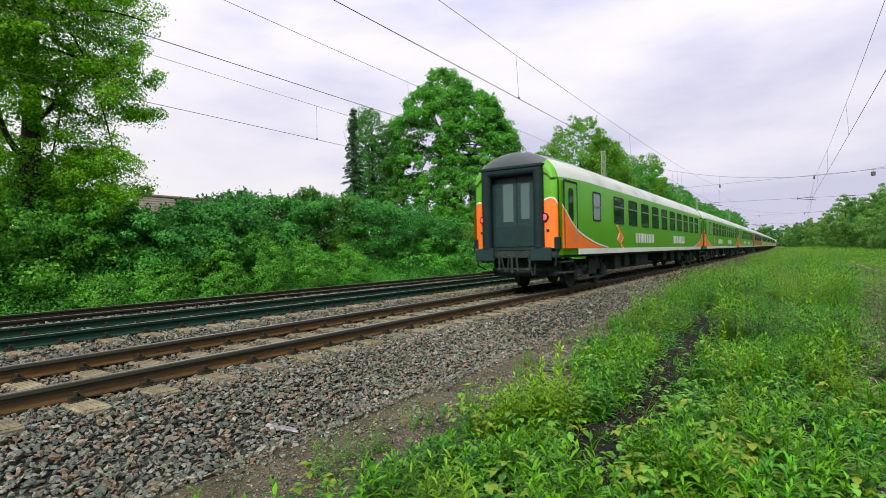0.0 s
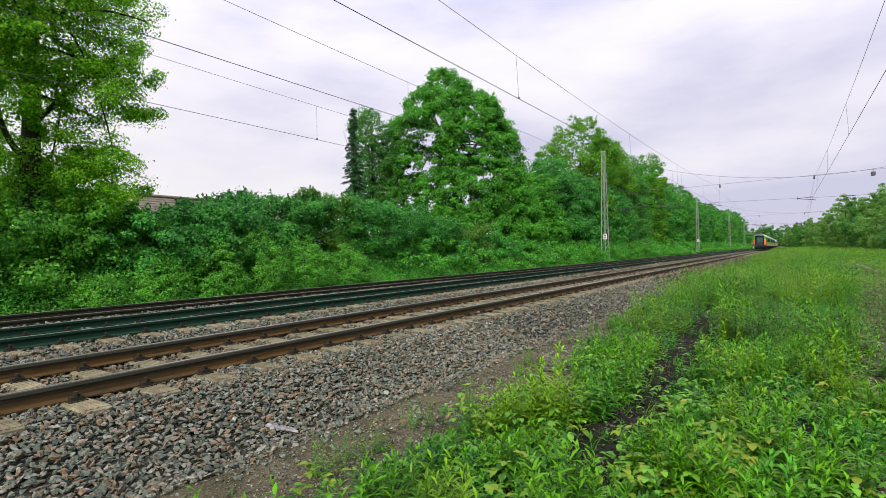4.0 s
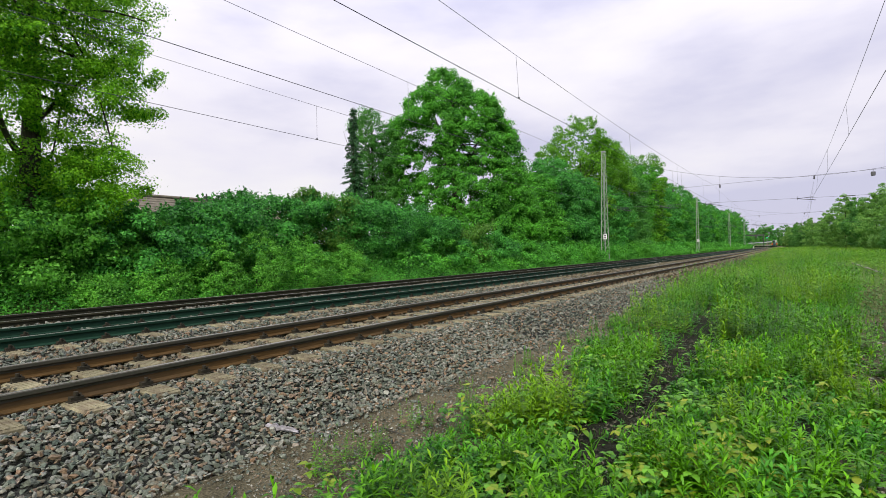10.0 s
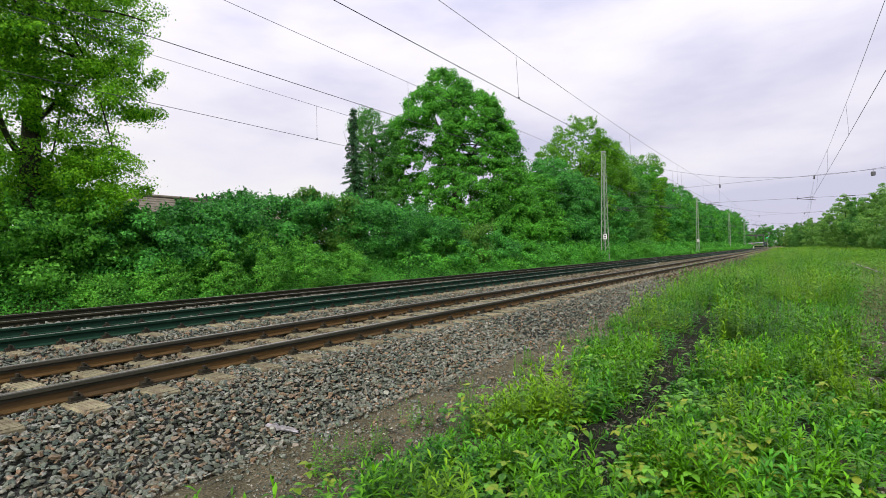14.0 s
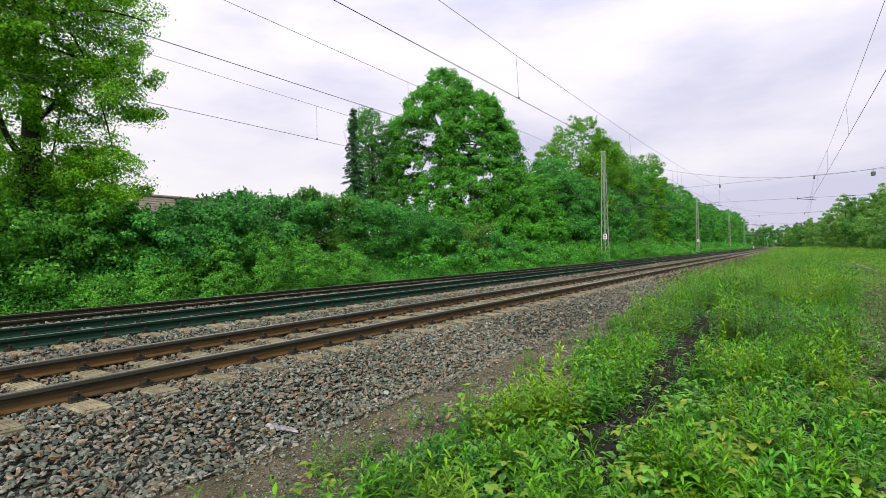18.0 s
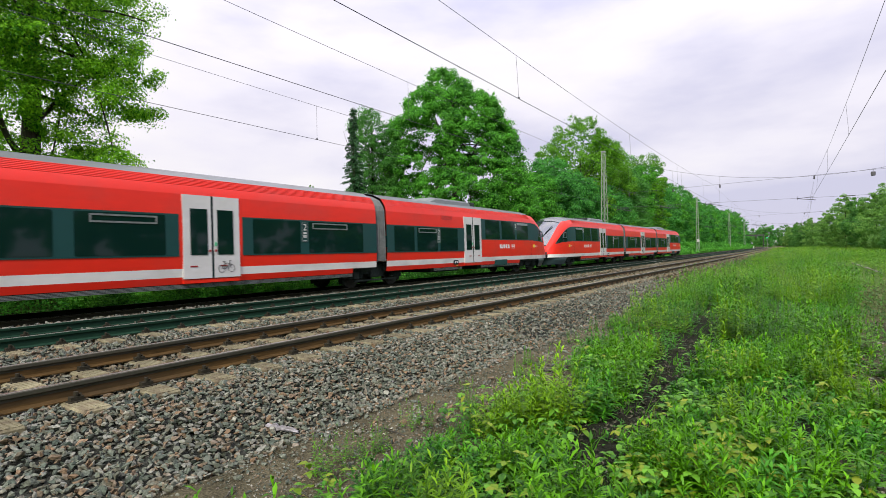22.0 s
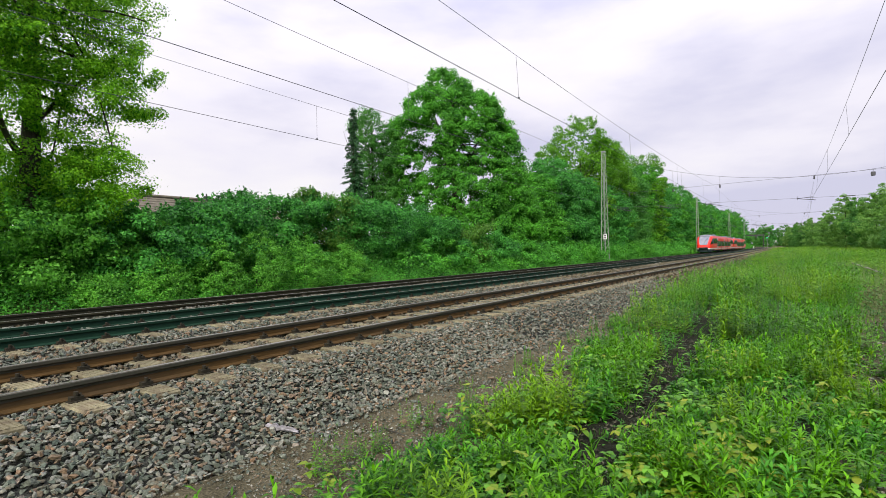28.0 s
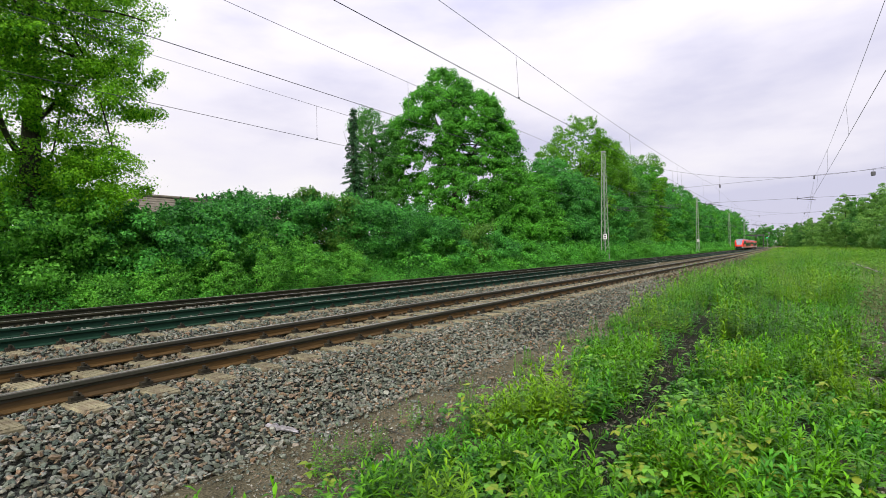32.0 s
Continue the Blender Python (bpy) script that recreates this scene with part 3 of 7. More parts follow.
def leafy(name, label, category, base, top, r, blobs, leaves, size, material, seed, aspect=0.55, per=90, lobe=0.5, shell=0.8, count=14, group="", flat=0.6, inner=0.04, ragged=0.14, hollow=0.8, thin=(), tri=True, shoots=0):
    """A tree or bush: trunk with limbs, and a crown of single leaves; inner: the share of large sprays deep inside the crown; shoots: young twigs that stand up from its top."""
    rng = np.random.default_rng(seed)
    root = new(name)
    root.location = base
    tagged(root, label, category, group)
    o = np.asarray(base, float)
    V, F = limbs(base, top, r, rng, blobs, count)
    add_mesh("trunk", mesh_np("trunk", V - o, F, True), M_BARK, root)
    P, N = crown_points(blobs, leaves, rng, per, lobe, shell, ragged, hollow, thin)
    if shoots:
        high = P[P[:, 2] > np.quantile(P[:, 2], 0.88)]
        foot = high[rng.integers(0, len(high), shoots)]
        t = rng.random((shoots, 26, 1))
        ln = rng.uniform(2.5, 8.0, (shoots, 1, 1)) * size
        way = np.concatenate([rng.normal(0, 0.3, (shoots, 1, 2)), np.ones((shoots, 1, 1))], 2)
        twig = foot[:, None] + way * t * ln + rng.normal(0, 1.1, (shoots, 26, 3)) * size * (1.2 - t)
        P, N = np.concatenate([P, twig.reshape(-1, 3)]), np.concatenate([N, rng.normal(0, 1, (shoots * 26, 3))])
    V, F = leaf_cards(P, N, size, aspect, rng, flat, tri)
    if inner:
        k = int(leaves * inner)
        bl = np.asarray(blobs, float)
        q = bl[rng.choice(len(bl), k, p=bl[:, 3] / bl[:, 3].sum())]
        d = rng.normal(0, 1, (k, 3))
        d *= (0.78 * rng.random(k) ** 0.33 / np.linalg.norm(d, axis=1))[:, None]
        Q = q[:, :3] + d * q[:, 3:6]
        for e in thin:
            Q = Q[(np.linalg.norm((Q - np.array(e[:3])) / np.array(e[3:6]), axis=1) > 1) | (rng.random(len(Q)) > e[6])]
        V2, F2 = leaf_cards(Q, np.tile([0.3, 0.1, 0.6], (len(Q), 1)), size * 1.6, 0.6, rng, 0.8, tri)
        V, F = np.concatenate([V, V2]), np.concatenate([F, F2 + len(V)])
    add_mesh("crown", mesh_np("crown", V - o, F), material, root)
    return root


def spruce(name, label, base, height, radius, seed):
    """A conifer: straight trunk, whorls of drooping boughs set with short needle sprays."""
    rng = np.random.default_rng(seed)
    root = new(name)
    root.location = base
    tagged(root, label, "tree")
    bm = bmesh.new()
    rod(bm, (0, 0, -0.3), (0, 0, height), 0.16, 0.015, 9)
    part("trunk", bm, M_BARK, root)
    P, N = [], []
    for z in np.arange(0.8, height - 0.1, 0.22):
        f = 1 - z / height
        ln = radius * (0.10 + 0.90 * f ** 0.8) * rng.uniform(0.75, 1.2)
        for a in rng.uniform(0, 6.283, 8 if f > 0.2 else 5):
            L = ln * rng.uniform(0.7, 1.15)
            k = int(22 + 46 * L)
            t = rng.random(k) ** 0.8
            x = t * L
            zz = z + 0.12 * L * t - 0.30 * L * t * t
            off = rng.normal(0, 0.07, (k, 3)) * (1.3 - t)[:, None]
            P.append(np.stack([math.cos(a) * x, math.sin(a) * x, zz], 1) + off)
            N.append(np.tile([math.cos(a) * 0.4, math.sin(a) * 0.4, 0.8], (k, 1)))
    V, F = leaf_cards(np.concatenate(P), np.concatenate(N), 0.090, 0.32, rng, 0.5)
    add_mesh("crown", mesh_np("crown", V, F), M_SPRUCE, root)
    return root
# ---- crushed stone, one mesh of loose stones for each stretch ----
def rock_shapes(rng, count=9, points=11):
    """Angular broken stones: hulls of a few points, about one unit from the centre at most."""
    out = []
    for _ in range(count):
        V = rng.normal(0, 1, (points, 3))
        V /= np.abs(V).max(1)[:, None] ** 0.6 * np.linalg.norm(V, axis=1)[:, None] ** 0.4
        V *= np.array([1.0, rng.uniform(0.58, 0.85), rng.uniform(0.36, 0.56)]) * rng.uniform(0.8, 1.05, (points, 1))
        bm = bmesh.new()
        for v in V:
            bm.verts.new(v)
        bmesh.ops.convex_hull(bm, input=list(bm.verts))
        bmesh.ops.delete(bm, geom=[v for v in bm.verts if not v.link_faces], context="VERTS")
        bmesh.ops.triangulate(bm, faces=bm.faces)
        bm.verts.index_update()
        out.append((np.array([v.co[:] for v in bm.verts]), np.array([[v.index for v in f.verts] for f in bm.faces])))
        bm.free()
    return out


def scatter_stones(name, label, places, sizes, seed, material, tilt=0.24, small=False):
    rng = np.random.default_rng(seed)
    shapes = rock_shapes(rng, 9, 6 if small else 10)
    pick = rng.integers(0, len(shapes), len(places))
    Vs, Fs, o = [], [], 0
    for i, (S, F0) in enumerate(shapes):
        m = pick == i
        k = int(m.sum())
        q = rng.normal(0, 1, (k, 4)) * np.array([1, tilt, tilt, 1])
        q /= np.linalg.norm(q, axis=1)[:, None]
        w, x, y, z = q.T
        R = np.stack([1 - 2 * (y * y + z * z), 2 * (x * y - z * w), 2 * (x * z + y * w), 2 * (x * y + z * w), 1 - 2 * (x * x + z * z), 2 * (y * z - x * w),
                      2 * (x * z - y * w), 2 * (y * z + x * w), 1 - 2 * (x * x + y * y)], -1).reshape(-1, 3, 3)
        V = np.einsum("kij,nj->kni", R, S) * np.asarray(sizes)[m][:, None, None] + np.asarray(places)[m][:, None, :]
        F = F0[None] + (np.arange(k) * len(S))[:, None, None] + o
        Vs.append(V.reshape(-1, 3))
        Fs.append(F.reshape(-1, 3))
        o += k * len(S)
    ob = add_mesh(name, mesh_np(name, np.concatenate(Vs), np.concatenate(Fs)), material)
    return tagged(ob, label, "gravel", kind="stuff")


def stone_places(rng, u0, u1, y0, y1, per_m2, size, lift=0.0, pile=0.9):
    """Stones lying close together: a shaken grid over the bed, free of rails and mostly of sleepers."""
    step = per_m2 ** -0.5
    u, y = (q.ravel() for q in np.meshgrid(np.arange(u0, u1, step), np.arange(y0, y1, step)))
    k = len(u)
    u, y = u + rng.uniform(-0.7, 0.7, k) * step, y + rng.uniform(-0.7, 0.7, k) * step
    keep = np.ones(k, bool)
    for x, _z in TRACKS.values():
        for s in (-0.75, 0.75):
            keep &= np.abs(u - x - s) > 0.075
        ph = np.abs(((y - SLEEPER_AT) / SLEEPER_STEP + 0.5) % 1.0 - 0.5) * SLEEPER_STEP
        on = (np.abs(u - x) < 1.22 + rng.normal(0, 0.05, k)) & (ph < 0.125)
        keep &= ~(on & (rng.random(k) < 0.93))
    sz = size * np.exp(rng.normal(0, 0.22, k))
    wave = 0.016 * (1 + np.sin(u * 5 + 2 * np.sin(y * 2.1)) * np.sin(y * 4.3 + u))
    z = np.maximum(bed_z(u), profile_z(u)) + wave + rng.uniform(-0.3, pile, k) * sz + lift
    P = np.stack([u + drift(y), y, z], 1)
    return P[keep], sz[keep]


rng = np.random.default_rng(5)
near = [stone_places(rng, -5.9, -3.72, 0.9, 9, 640, 0.0325, 0.0, 0.7), stone_places(rng, -7.5, -5.7, 0.9, 9, 420, 0.030, 0.0, 0.6), stone_places(rng, -9.9, -7.3, 0.9, 9, 380, 0.034, 0.0, 0.7)]
between = near.pop(1)
scatter_stones("ballast_stones", "rust-dusted brown and grey stones between the rails", between[0], between[1], 48, M_STONE_RUSTY)
NP, NS = np.concatenate([a for a, _ in near]), np.concatenate([b for _, b in near])
single = (NP[:, 0] > -4.75) & (NP[:, 1] > 2.3) & (NP[:, 1] < 3.4) & (NP[:, 2] > bed_z(NP[:, 0]) + 0.012)
single &= np.cumsum(single) <= 300
scatter_stones("ballast_stones", "loose angular grey and rust-brown ballast stones on the shoulder", NP[~single], NS[~single], 41, M_STONE)
mid = [stone_places(rng, -9.9, -3.72, 9, 24, 290, 0.038, 0.0, 0.7), stone_places(rng, -13.9, -9.9, 2, 20, 170, 0.042), stone_places(rng, -16.6, -13.7, 4, 26, 110, 0.045)]
scatter_stones("ballast_stones", "grey ballast stones between and beside the tracks", np.concatenate([a for a, _ in mid]), np.concatenate([b for _, b in mid]), 42, M_STONE, small=True)
far = [stone_places(rng, -9.9, -3.7, 24, 75, 42, 0.075, 0.01)]
scatter_stones("ballast_stones", "grey ballast stones further along the line", np.concatenate([a for a, _ in far]), np.concatenate([b for _, b in far]), 43, M_STONE_RUSTY, small=True)
rear = [stone_places(rng, -9.9, -3.72, -9, 0.9, 70, 0.062), stone_places(rng, -13.9, -9.9, -9, 2, 60, 0.046), stone_places(rng, -16.6, -13.7, -6, 4, 40, 0.046)]
scatter_stones("ballast_stones", "grey ballast stones beside the tracks behind the viewpoint", np.concatenate([a for a, _ in rear]), np.concatenate([b for _, b in rear]), 47, M_STONE, small=True)
# the nearest stones of the shoulder, each one a piece of the bed
rock_meshes = [mesh_np("ballast_stone", V, F) for V, F in rock_shapes(np.random.default_rng(46), 9)]
for me in rock_meshes:
    me.materials.append(M_STONE)
for p, sz in zip(NP[single], NS[single]):
    st = new("ballast_stone", rock_meshes[rng.integers(9)])
    st.parent = ballast
    st.matrix_basis = pose(*p.tolist(), float(rng.uniform(-26, 26)), float(rng.uniform(-26, 26)), float(rng.uniform(0, 360))) @ Matrix.Scale(float(sz), 4)


def soil_places(rng, u0, u1, y0, y1, per_m2, size):
    k = int((u1 - u0) * (y1 - y0) * per_m2)
    u, y = rng.uniform(u0, u1, k), rng.uniform(y0, y1, k)
    sz = np.minimum(size * np.exp(rng.normal(0, 0.45, k)), size * 2.2)
    return np.stack([u + drift(y), y, profile_z(u) + 0.3 * sz], 1), sz


crumbs = [soil_places(rng, -4.1, -2.4, 1.0, 6, 1100, 0.0095), soil_places(rng, -4.1, -2.5, 6, 12, 500, 0.012), soil_places(rng, -1.75, -1.1, 2.4, 10, 160, 0.011), soil_places(rng, -3.9, -2.6, 1.0, 14, 110, 0.016), soil_places(rng, 0.2, 2.2, 3.8, 14, 190, 0.020), soil_places(rng, -3.3, -2.5, 6.5, 10, 60, 0.028)]
scatter_stones("path_gravel", "small stones and crumbs on the trodden brown path", np.concatenate([a for a, _ in crumbs]), np.concatenate([b for _, b in crumbs]), 44, M_STONE, small=True)
odd = soil_places(rng, -3.95, -2.7, 1.0, 12, 60, 0.022)
scatter_stones("stray_stones", "stray ballast stones lying on the bare path", odd[0], odd[1], 45, M_STONE)


M_PALE_GRIT = surface("pale_grit", (0.11, 0.105, 0.08), (0.34, 0.32, 0.26), 40, 5, 0.9, bump=0.3, depth=0.005, vary=0.45, island=True)
grit = [soil_places(rng, -3.75, -2.35, 1.0, 9, 75, 0.009), soil_places(rng, -3.3, -2.4, 5.5, 9, 70, 0.013), soil_places(rng, 0.4, 2.0, 4, 13, 40, 0.014)]
scatter_stones("pale_grit", "pale small pebbles scattered over the brown path", np.concatenate([a for a, _ in grit]), np.concatenate([b for _, b in grit]), 49, M_PALE_GRIT, small=True)

# ---- weeds ----
def blades(base, direction, up, length, width, droop, rng, rows=4, shape=(0.35, 1.0, 0.72, 0.0)):
    """Curved pointed leaves: base (k, 3), unit direction (k, 3), out and up; strips of three quads."""
    k = len(base)
    side = np.cross(direction, up)
    side /= np.linalg.norm(side, axis=1)[:, None] + 1e-9
    nrm = np.cross(side, direction)
    V = []
    for i in range(rows):
        t = i / (rows - 1)
        c = base + direction * (length * t)[:, None] - np.array([0, 0, 1.0]) * (droop * length * t * t)[:, None]
        w = (width * shape[i] * 0.5)[:, None] + 0.0006
        V += [c - side * w + nrm * w * 0.35, c + side * w + nrm * w * 0.35]
    V = np.stack(V, 1)
    f = np.array([[2 * i, 2 * i + 1, 2 * i + 3, 2 * i + 2] for i in range(rows - 1)])
    F = f[None] + (np.arange(k) * 2 * rows)[:, None, None]
    return V.reshape(-1, 3), F.reshape(-1, 4)


def join(parts):
    Vs, Fs, o = [], [], 0
    for V, F in parts:
        Vs.append(V)
        Fs.append(F + o)
        o += len(V)
    return np.concatenate(Vs), np.concatenate(Fs)


def tall_weeds(P, height, leaves, leaf_len, leaf_w, rng, rows=4, out=None):
    """Upright stems set with narrow leaves all the way up, with a tuft at the tip."""
    k = len(P)
    lean = rng.normal(0, 0.11, (k, 2)) + (0 if out is None else out)
    tip = P + np.stack([lean[:, 0] * height, lean[:, 1] * height, height], 1)
    t = np.tile((np.arange(leaves) + 0.7) / leaves, (k, 1)) + rng.normal(0, 0.02, (k, leaves))
    t = np.clip(t, 0.12, 1.0)
    base = P[:, None] * (1 - t[..., None]) + tip[:, None] * t[..., None]
    a = np.arange(leaves)[None, :] * 2.4 + rng.uniform(0, 6.28, (k, 1)) + rng.normal(0, 0.3, (k, leaves))
    rise = 0.25 + 0.75 * t ** 2 + rng.normal(0, 0.15, (k, leaves))
    d = np.stack([np.cos(a) * np.cos(rise), np.sin(a) * np.cos(rise), np.sin(rise)], -1).reshape(-1, 3)
    ln = (leaf_len * (1.1 - 0.55 * t) * rng.uniform(0.75, 1.25, t.shape) * (height / height.mean())[:, None] ** 0.5).ravel()
    up = np.broadcast_to(np.array([0, 0, 1.0]), d.shape)
    L = blades(base.reshape(-1, 3), d, up, ln, ln * leaf_w, np.full(len(ln), 0.28), rng, rows, (0.35, 1.0, 0.72, 0.0) if rows == 4 else (0.4, 1.0, 0.0) if rows == 3 else (1.0, 0.15))
    sd = tip - P
    sd /= np.linalg.norm(sd, axis=1)[:, None]
    S = blades(P, sd, np.tile([0.6, 0.8, 0.1], (k, 1)), height, np.full(k, 0.007 if rows > 2 else 0.004), np.zeros(k), rng, 3 if rows > 2 else 2, (1, 0.8, 0.5))
    return join([L, S])


def broad_weeds(P, height, stems, leaf, rng):
    """Low brambles: arching stalks that end in three broad leaflets."""
    k = len(P)
    n = k * stems
    base = np.repeat(P, stems, 0)
    h = np.repeat(height, stems) * rng.uniform(0.5, 1.1, n)
    a = rng.uniform(0, 6.28, n)
    out = rng.uniform(0.05, 0.24, n)
    tip = base + np.stack([np.cos(a) * out, np.sin(a) * out, h], 1)
    sd = tip - base
    sl = np.linalg.norm(sd, axis=1)
    S = blades(base, sd / sl[:, None], np.tile([0.6, 0.8, 0.1], (n, 1)), sl, np.full(n, 0.004), np.zeros(n), rng, shape=(1, 0.9, 0.8, 0.7))
    parts = [S]
    for turn in (0.0, 1.5, -1.5):
        b = a + turn + rng.normal(0, 0.2, n)
        tl = rng.normal(0.0, 0.28, n)
        d = np.stack([np.cos(b) * np.cos(tl), np.sin(b) * np.cos(tl), np.sin(tl)], 1)
        s = leaf * rng.uniform(0.55, 1.4, n) * (1.0 if turn == 0 else 0.85)
        parts.append(blades(tip, d, np.tile([0, 0, 1.0], (n, 1)), s, s * 0.74, np.full(n, 0.25), rng, shape=(0.4, 1.0, 0.85, 0.1)))
    return join(parts)


def grass(P, height, per, width, rng):
    k = len(P) * per
    base = np.repeat(P, per, 0) + np.concatenate([rng.normal(0, 0.03, (k, 2)), np.zeros((k, 1))], 1)
    a, rise = rng.uniform(0, 6.28, k), rng.uniform(0.9, 1.45, k)
    d = np.stack([np.cos(a) * np.cos(rise), np.sin(a) * np.cos(rise), np.sin(rise)], 1)
    ln = np.repeat(height, per) * rng.uniform(0.6, 1.25, k)
    return blades(base, d, np.tile([0.3, 0.4, 0.85], (k, 1)), ln, np.full(k, width), np.full(k, 0.35), rng, rows=4, shape=(0.8, 1.0, 0.7, 0.05))


FURROW_Y = [4.5, 8.5, 17]
FURROW_U = [-1.27, -1.47, -1.60]  # the dark furrow through the weeds runs along the line
EDGE_Y = [-9, 2.5, 3.8, 5.2, 8.5, 13.8, 34, 60, 239, 330]
EDGE_U = [-2.6, -2.68, -2.66, -2.66, -3.05, -3.5, -4.2, -4.6, -6.4, -6.6]


def weed_places(rng, u1, y0, y1, per_m2, clump=0.6, gap=True):
    u0 = -6.6 if y1 > 60 else -4.5
    k = int((u1 - u0) * (y1 - y0) * per_m2)
    u, y = rng.uniform(u0, u1, k), rng.uniform(y0, y1, k)
    e = np.interp(y, EDGE_Y, EDGE_U) + 0.16 * np.sin(y * 2.6) + 0.1 * np.sin(y * 7.1)
    keep = u > e + np.abs(rng.normal(0, 0.10, k))
    keep &= ~((np.abs(u + 2.72 + 0.39 * (y - 6.76)) < 0.25) & (np.abs(y - 6.35) < 0.7))
    keep &= ~((np.abs(u - 3.1 + 0.2 * np.sin(y * 0.7)) < 0.95) & (y > 17) & (y < 58) & (rng.random(k) < 0.72))
    if gap:
        g = np.abs(u - np.interp(y, FURROW_Y, FURROW_U) + 0.07 * np.sin(y * 1.9)) < 0.27 + 0.07 * np.sin(y * 2.7) + 0.06 * np.sin(y * 7.3)
        keep &= ~(g & (y > 3.4) & (y < 14) & (rng.random(k) < 0.9))
        keep &= ~((u > 0.42 + 0.15 * np.sin(y * 1.3) + 0.02 * y) & (u < 2.2) & (y < 15) & (rng.random(k) < 0.86))
        keep &= ~((u > -3.2) & (u < -0.4) & (y > 9) & (y < 24) & (np.abs(u + 1.36 + 0.01 * y) < 0.17) & (rng.random(k) < 0.85))
    keep &= (u < 0.14 * y + 1.2) | (rng.random(k) < 0.2)
    dens = 0.5 + 0.5 * np.sin(u * 2.3 + 1.7 * np.sin(y * 0.9)) * np.sin(y * 1.5 + u)
    keep &= rng.random(k) < (1 - clump) + clump * dens
    return np.stack([u + drift(y), y, profile_z(u) - 0.01], 1)[keep]


def stuff(name, label, VF, material, category="weeds"):
    ob = add_mesh(name, mesh_np(name, VF[0], VF[1]), material)
    return tagged(ob, label, category, kind="stuff")


def clumps(rng, u1, y0, y1, per_m2, spread, plants, h0, h1):
    """Plants standing in clumps, tallest in the middle and leaning outwards: places, heights, leans, and the clump's tone (0 bright, 1 dark, 2 pale)."""
    C = weed_places(rng, u1, y0, y1, per_m2, 0.35)
    k = len(C)
    q = 0.55 / (0.3 + spread)  # patches of one kind, a few clumps wide
    a = np.sin(C[:, 0] * 2.1 * q + 1.9 * np.sin(C[:, 1] * 1.3 * q)) + np.sin(C[:, 1] * 1.7 * q + 1.4 * np.sin(C[:, 0] * 1.1 * q)) + rng.normal(0, 0.55, k)
    tone = np.where(a < -0.75, 1, np.where(a > 1.15, 2, 0))
    rad, top = spread * rng.uniform(0.6, 1.5, k), rng.uniform(h0, h1, k) * (1 + 0.18 * np.clip(a, -1.5, 1.5))
    top *= np.clip(0.4 + (C[:, 0] - drift(C[:, 1]) - np.interp(C[:, 1], EDGE_Y, EDGE_U)) / 0.9, 0.5, 1.0)  # lower towards the path
    n = np.maximum(3, (plants * (rad / spread) ** 1.6 * rng.uniform(0.7, 1.3, k)).astype(int))
    i = np.repeat(np.arange(k), n)
    off = np.clip(rng.normal(0, 0.5, (len(i), 2)), -1.1, 1.1)
    d2 = np.minimum((off ** 2).sum(1), 1.0)
    P = C[i] + np.concatenate([off * rad[i][:, None], np.zeros((len(i), 1))], 1)
    ok = P[:, 0] > np.interp(P[:, 1], EDGE_Y, EDGE_U) - 0.1 + drift(P[:, 1])
    ok &= (np.abs(P[:, 0] - np.interp(P[:, 1], FURROW_Y, FURROW_U)) > 0.23 + 0.07 * np.sin(P[:, 1] * 2.7)) | (P[:, 1] > 15) | (P[:, 1] < 3.4)
    ok &= (np.abs(P[:, 0] + 2.72 + 0.39 * (P[:, 1] - 6.76)) > 0.22) | (np.abs(P[:, 1] - 6.35) > 0.65)  # bare about the rotten board
    H = top[i] * (1 - 0.5 * d2) * rng.uniform(0.75, 1.15, len(i))
    return P[ok], H[ok], (off * 0.28)[ok], tone[i][ok]


rng = np.random.default_rng(9)
TONES = ((M_WEED, "bright green"), (M_WEED_DARK, "dark green"), (M_WEED_PALE, "yellowish green"))
for (u1, y0, y1, per, spread, plants, h0, h1), (n, ln, wd, rw), (low, low_h, low_n, low_ln, low_wd), nm, lb in (
        ((2.6, 2.0, 9.5, 6.0, 0.19, 15, 0.24, 0.56), (32, 0.115, 0.19, 3), (90, 0.15, 11, 0.10, 0.26), "goldenrod_weeds", "goldenrod shoots with narrow leaves beside the path"),
        ((6, 9.5, 24, 2.0, 0.34, 20, 0.30, 0.92), (22, 0.135, 0.20, 2), (40, 0.15, 9, 0.13, 0.30), "goldenrod_weeds", "goldenrod thicket beside the railway"),
        ((14, 24, 80, 0.46, 0.65, 20, 0.30, 1.0), (11, 0.18, 0.26, 2), (11, 0.22, 7, 0.18, 0.32), "tall_weeds", "weeds covering the former track bed"),
        ((15, 80, 330, 0.09, 1.3, 12, 0.4, 0.85), (8, 0.36, 0.34, 2), (1.6, 0.4, 6, 0.38, 0.36), "tall_weeds", "meadow weeds in the distance")):
    P, H, lean, tone = clumps(rng, u1, y0, y1, per, spread, plants, h0, h1)
    for k, (mt, word) in enumerate(TONES):
        m = tone == k
        stuff(nm, word + " " + lb, tall_weeds(P[m], H[m], n, ln, wd, rng, rw, lean[m]), mt)
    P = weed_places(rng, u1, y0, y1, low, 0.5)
    # near low weeds are coloured dark in place of shade under the taller plants
    stuff("low_weeds", "low weeds under the taller ones, coloured dark nearby for shade", tall_weeds(P, low_h * rng.uniform(0.5, 1.5, len(P)), low_n, low_ln, low_wd, rng, rw), M_WEED_DARK if y1 < 30 else M_WEED_PALE)
P = weed_places(rng, 1.8, 2.0, 9.0, 13, 0.95)
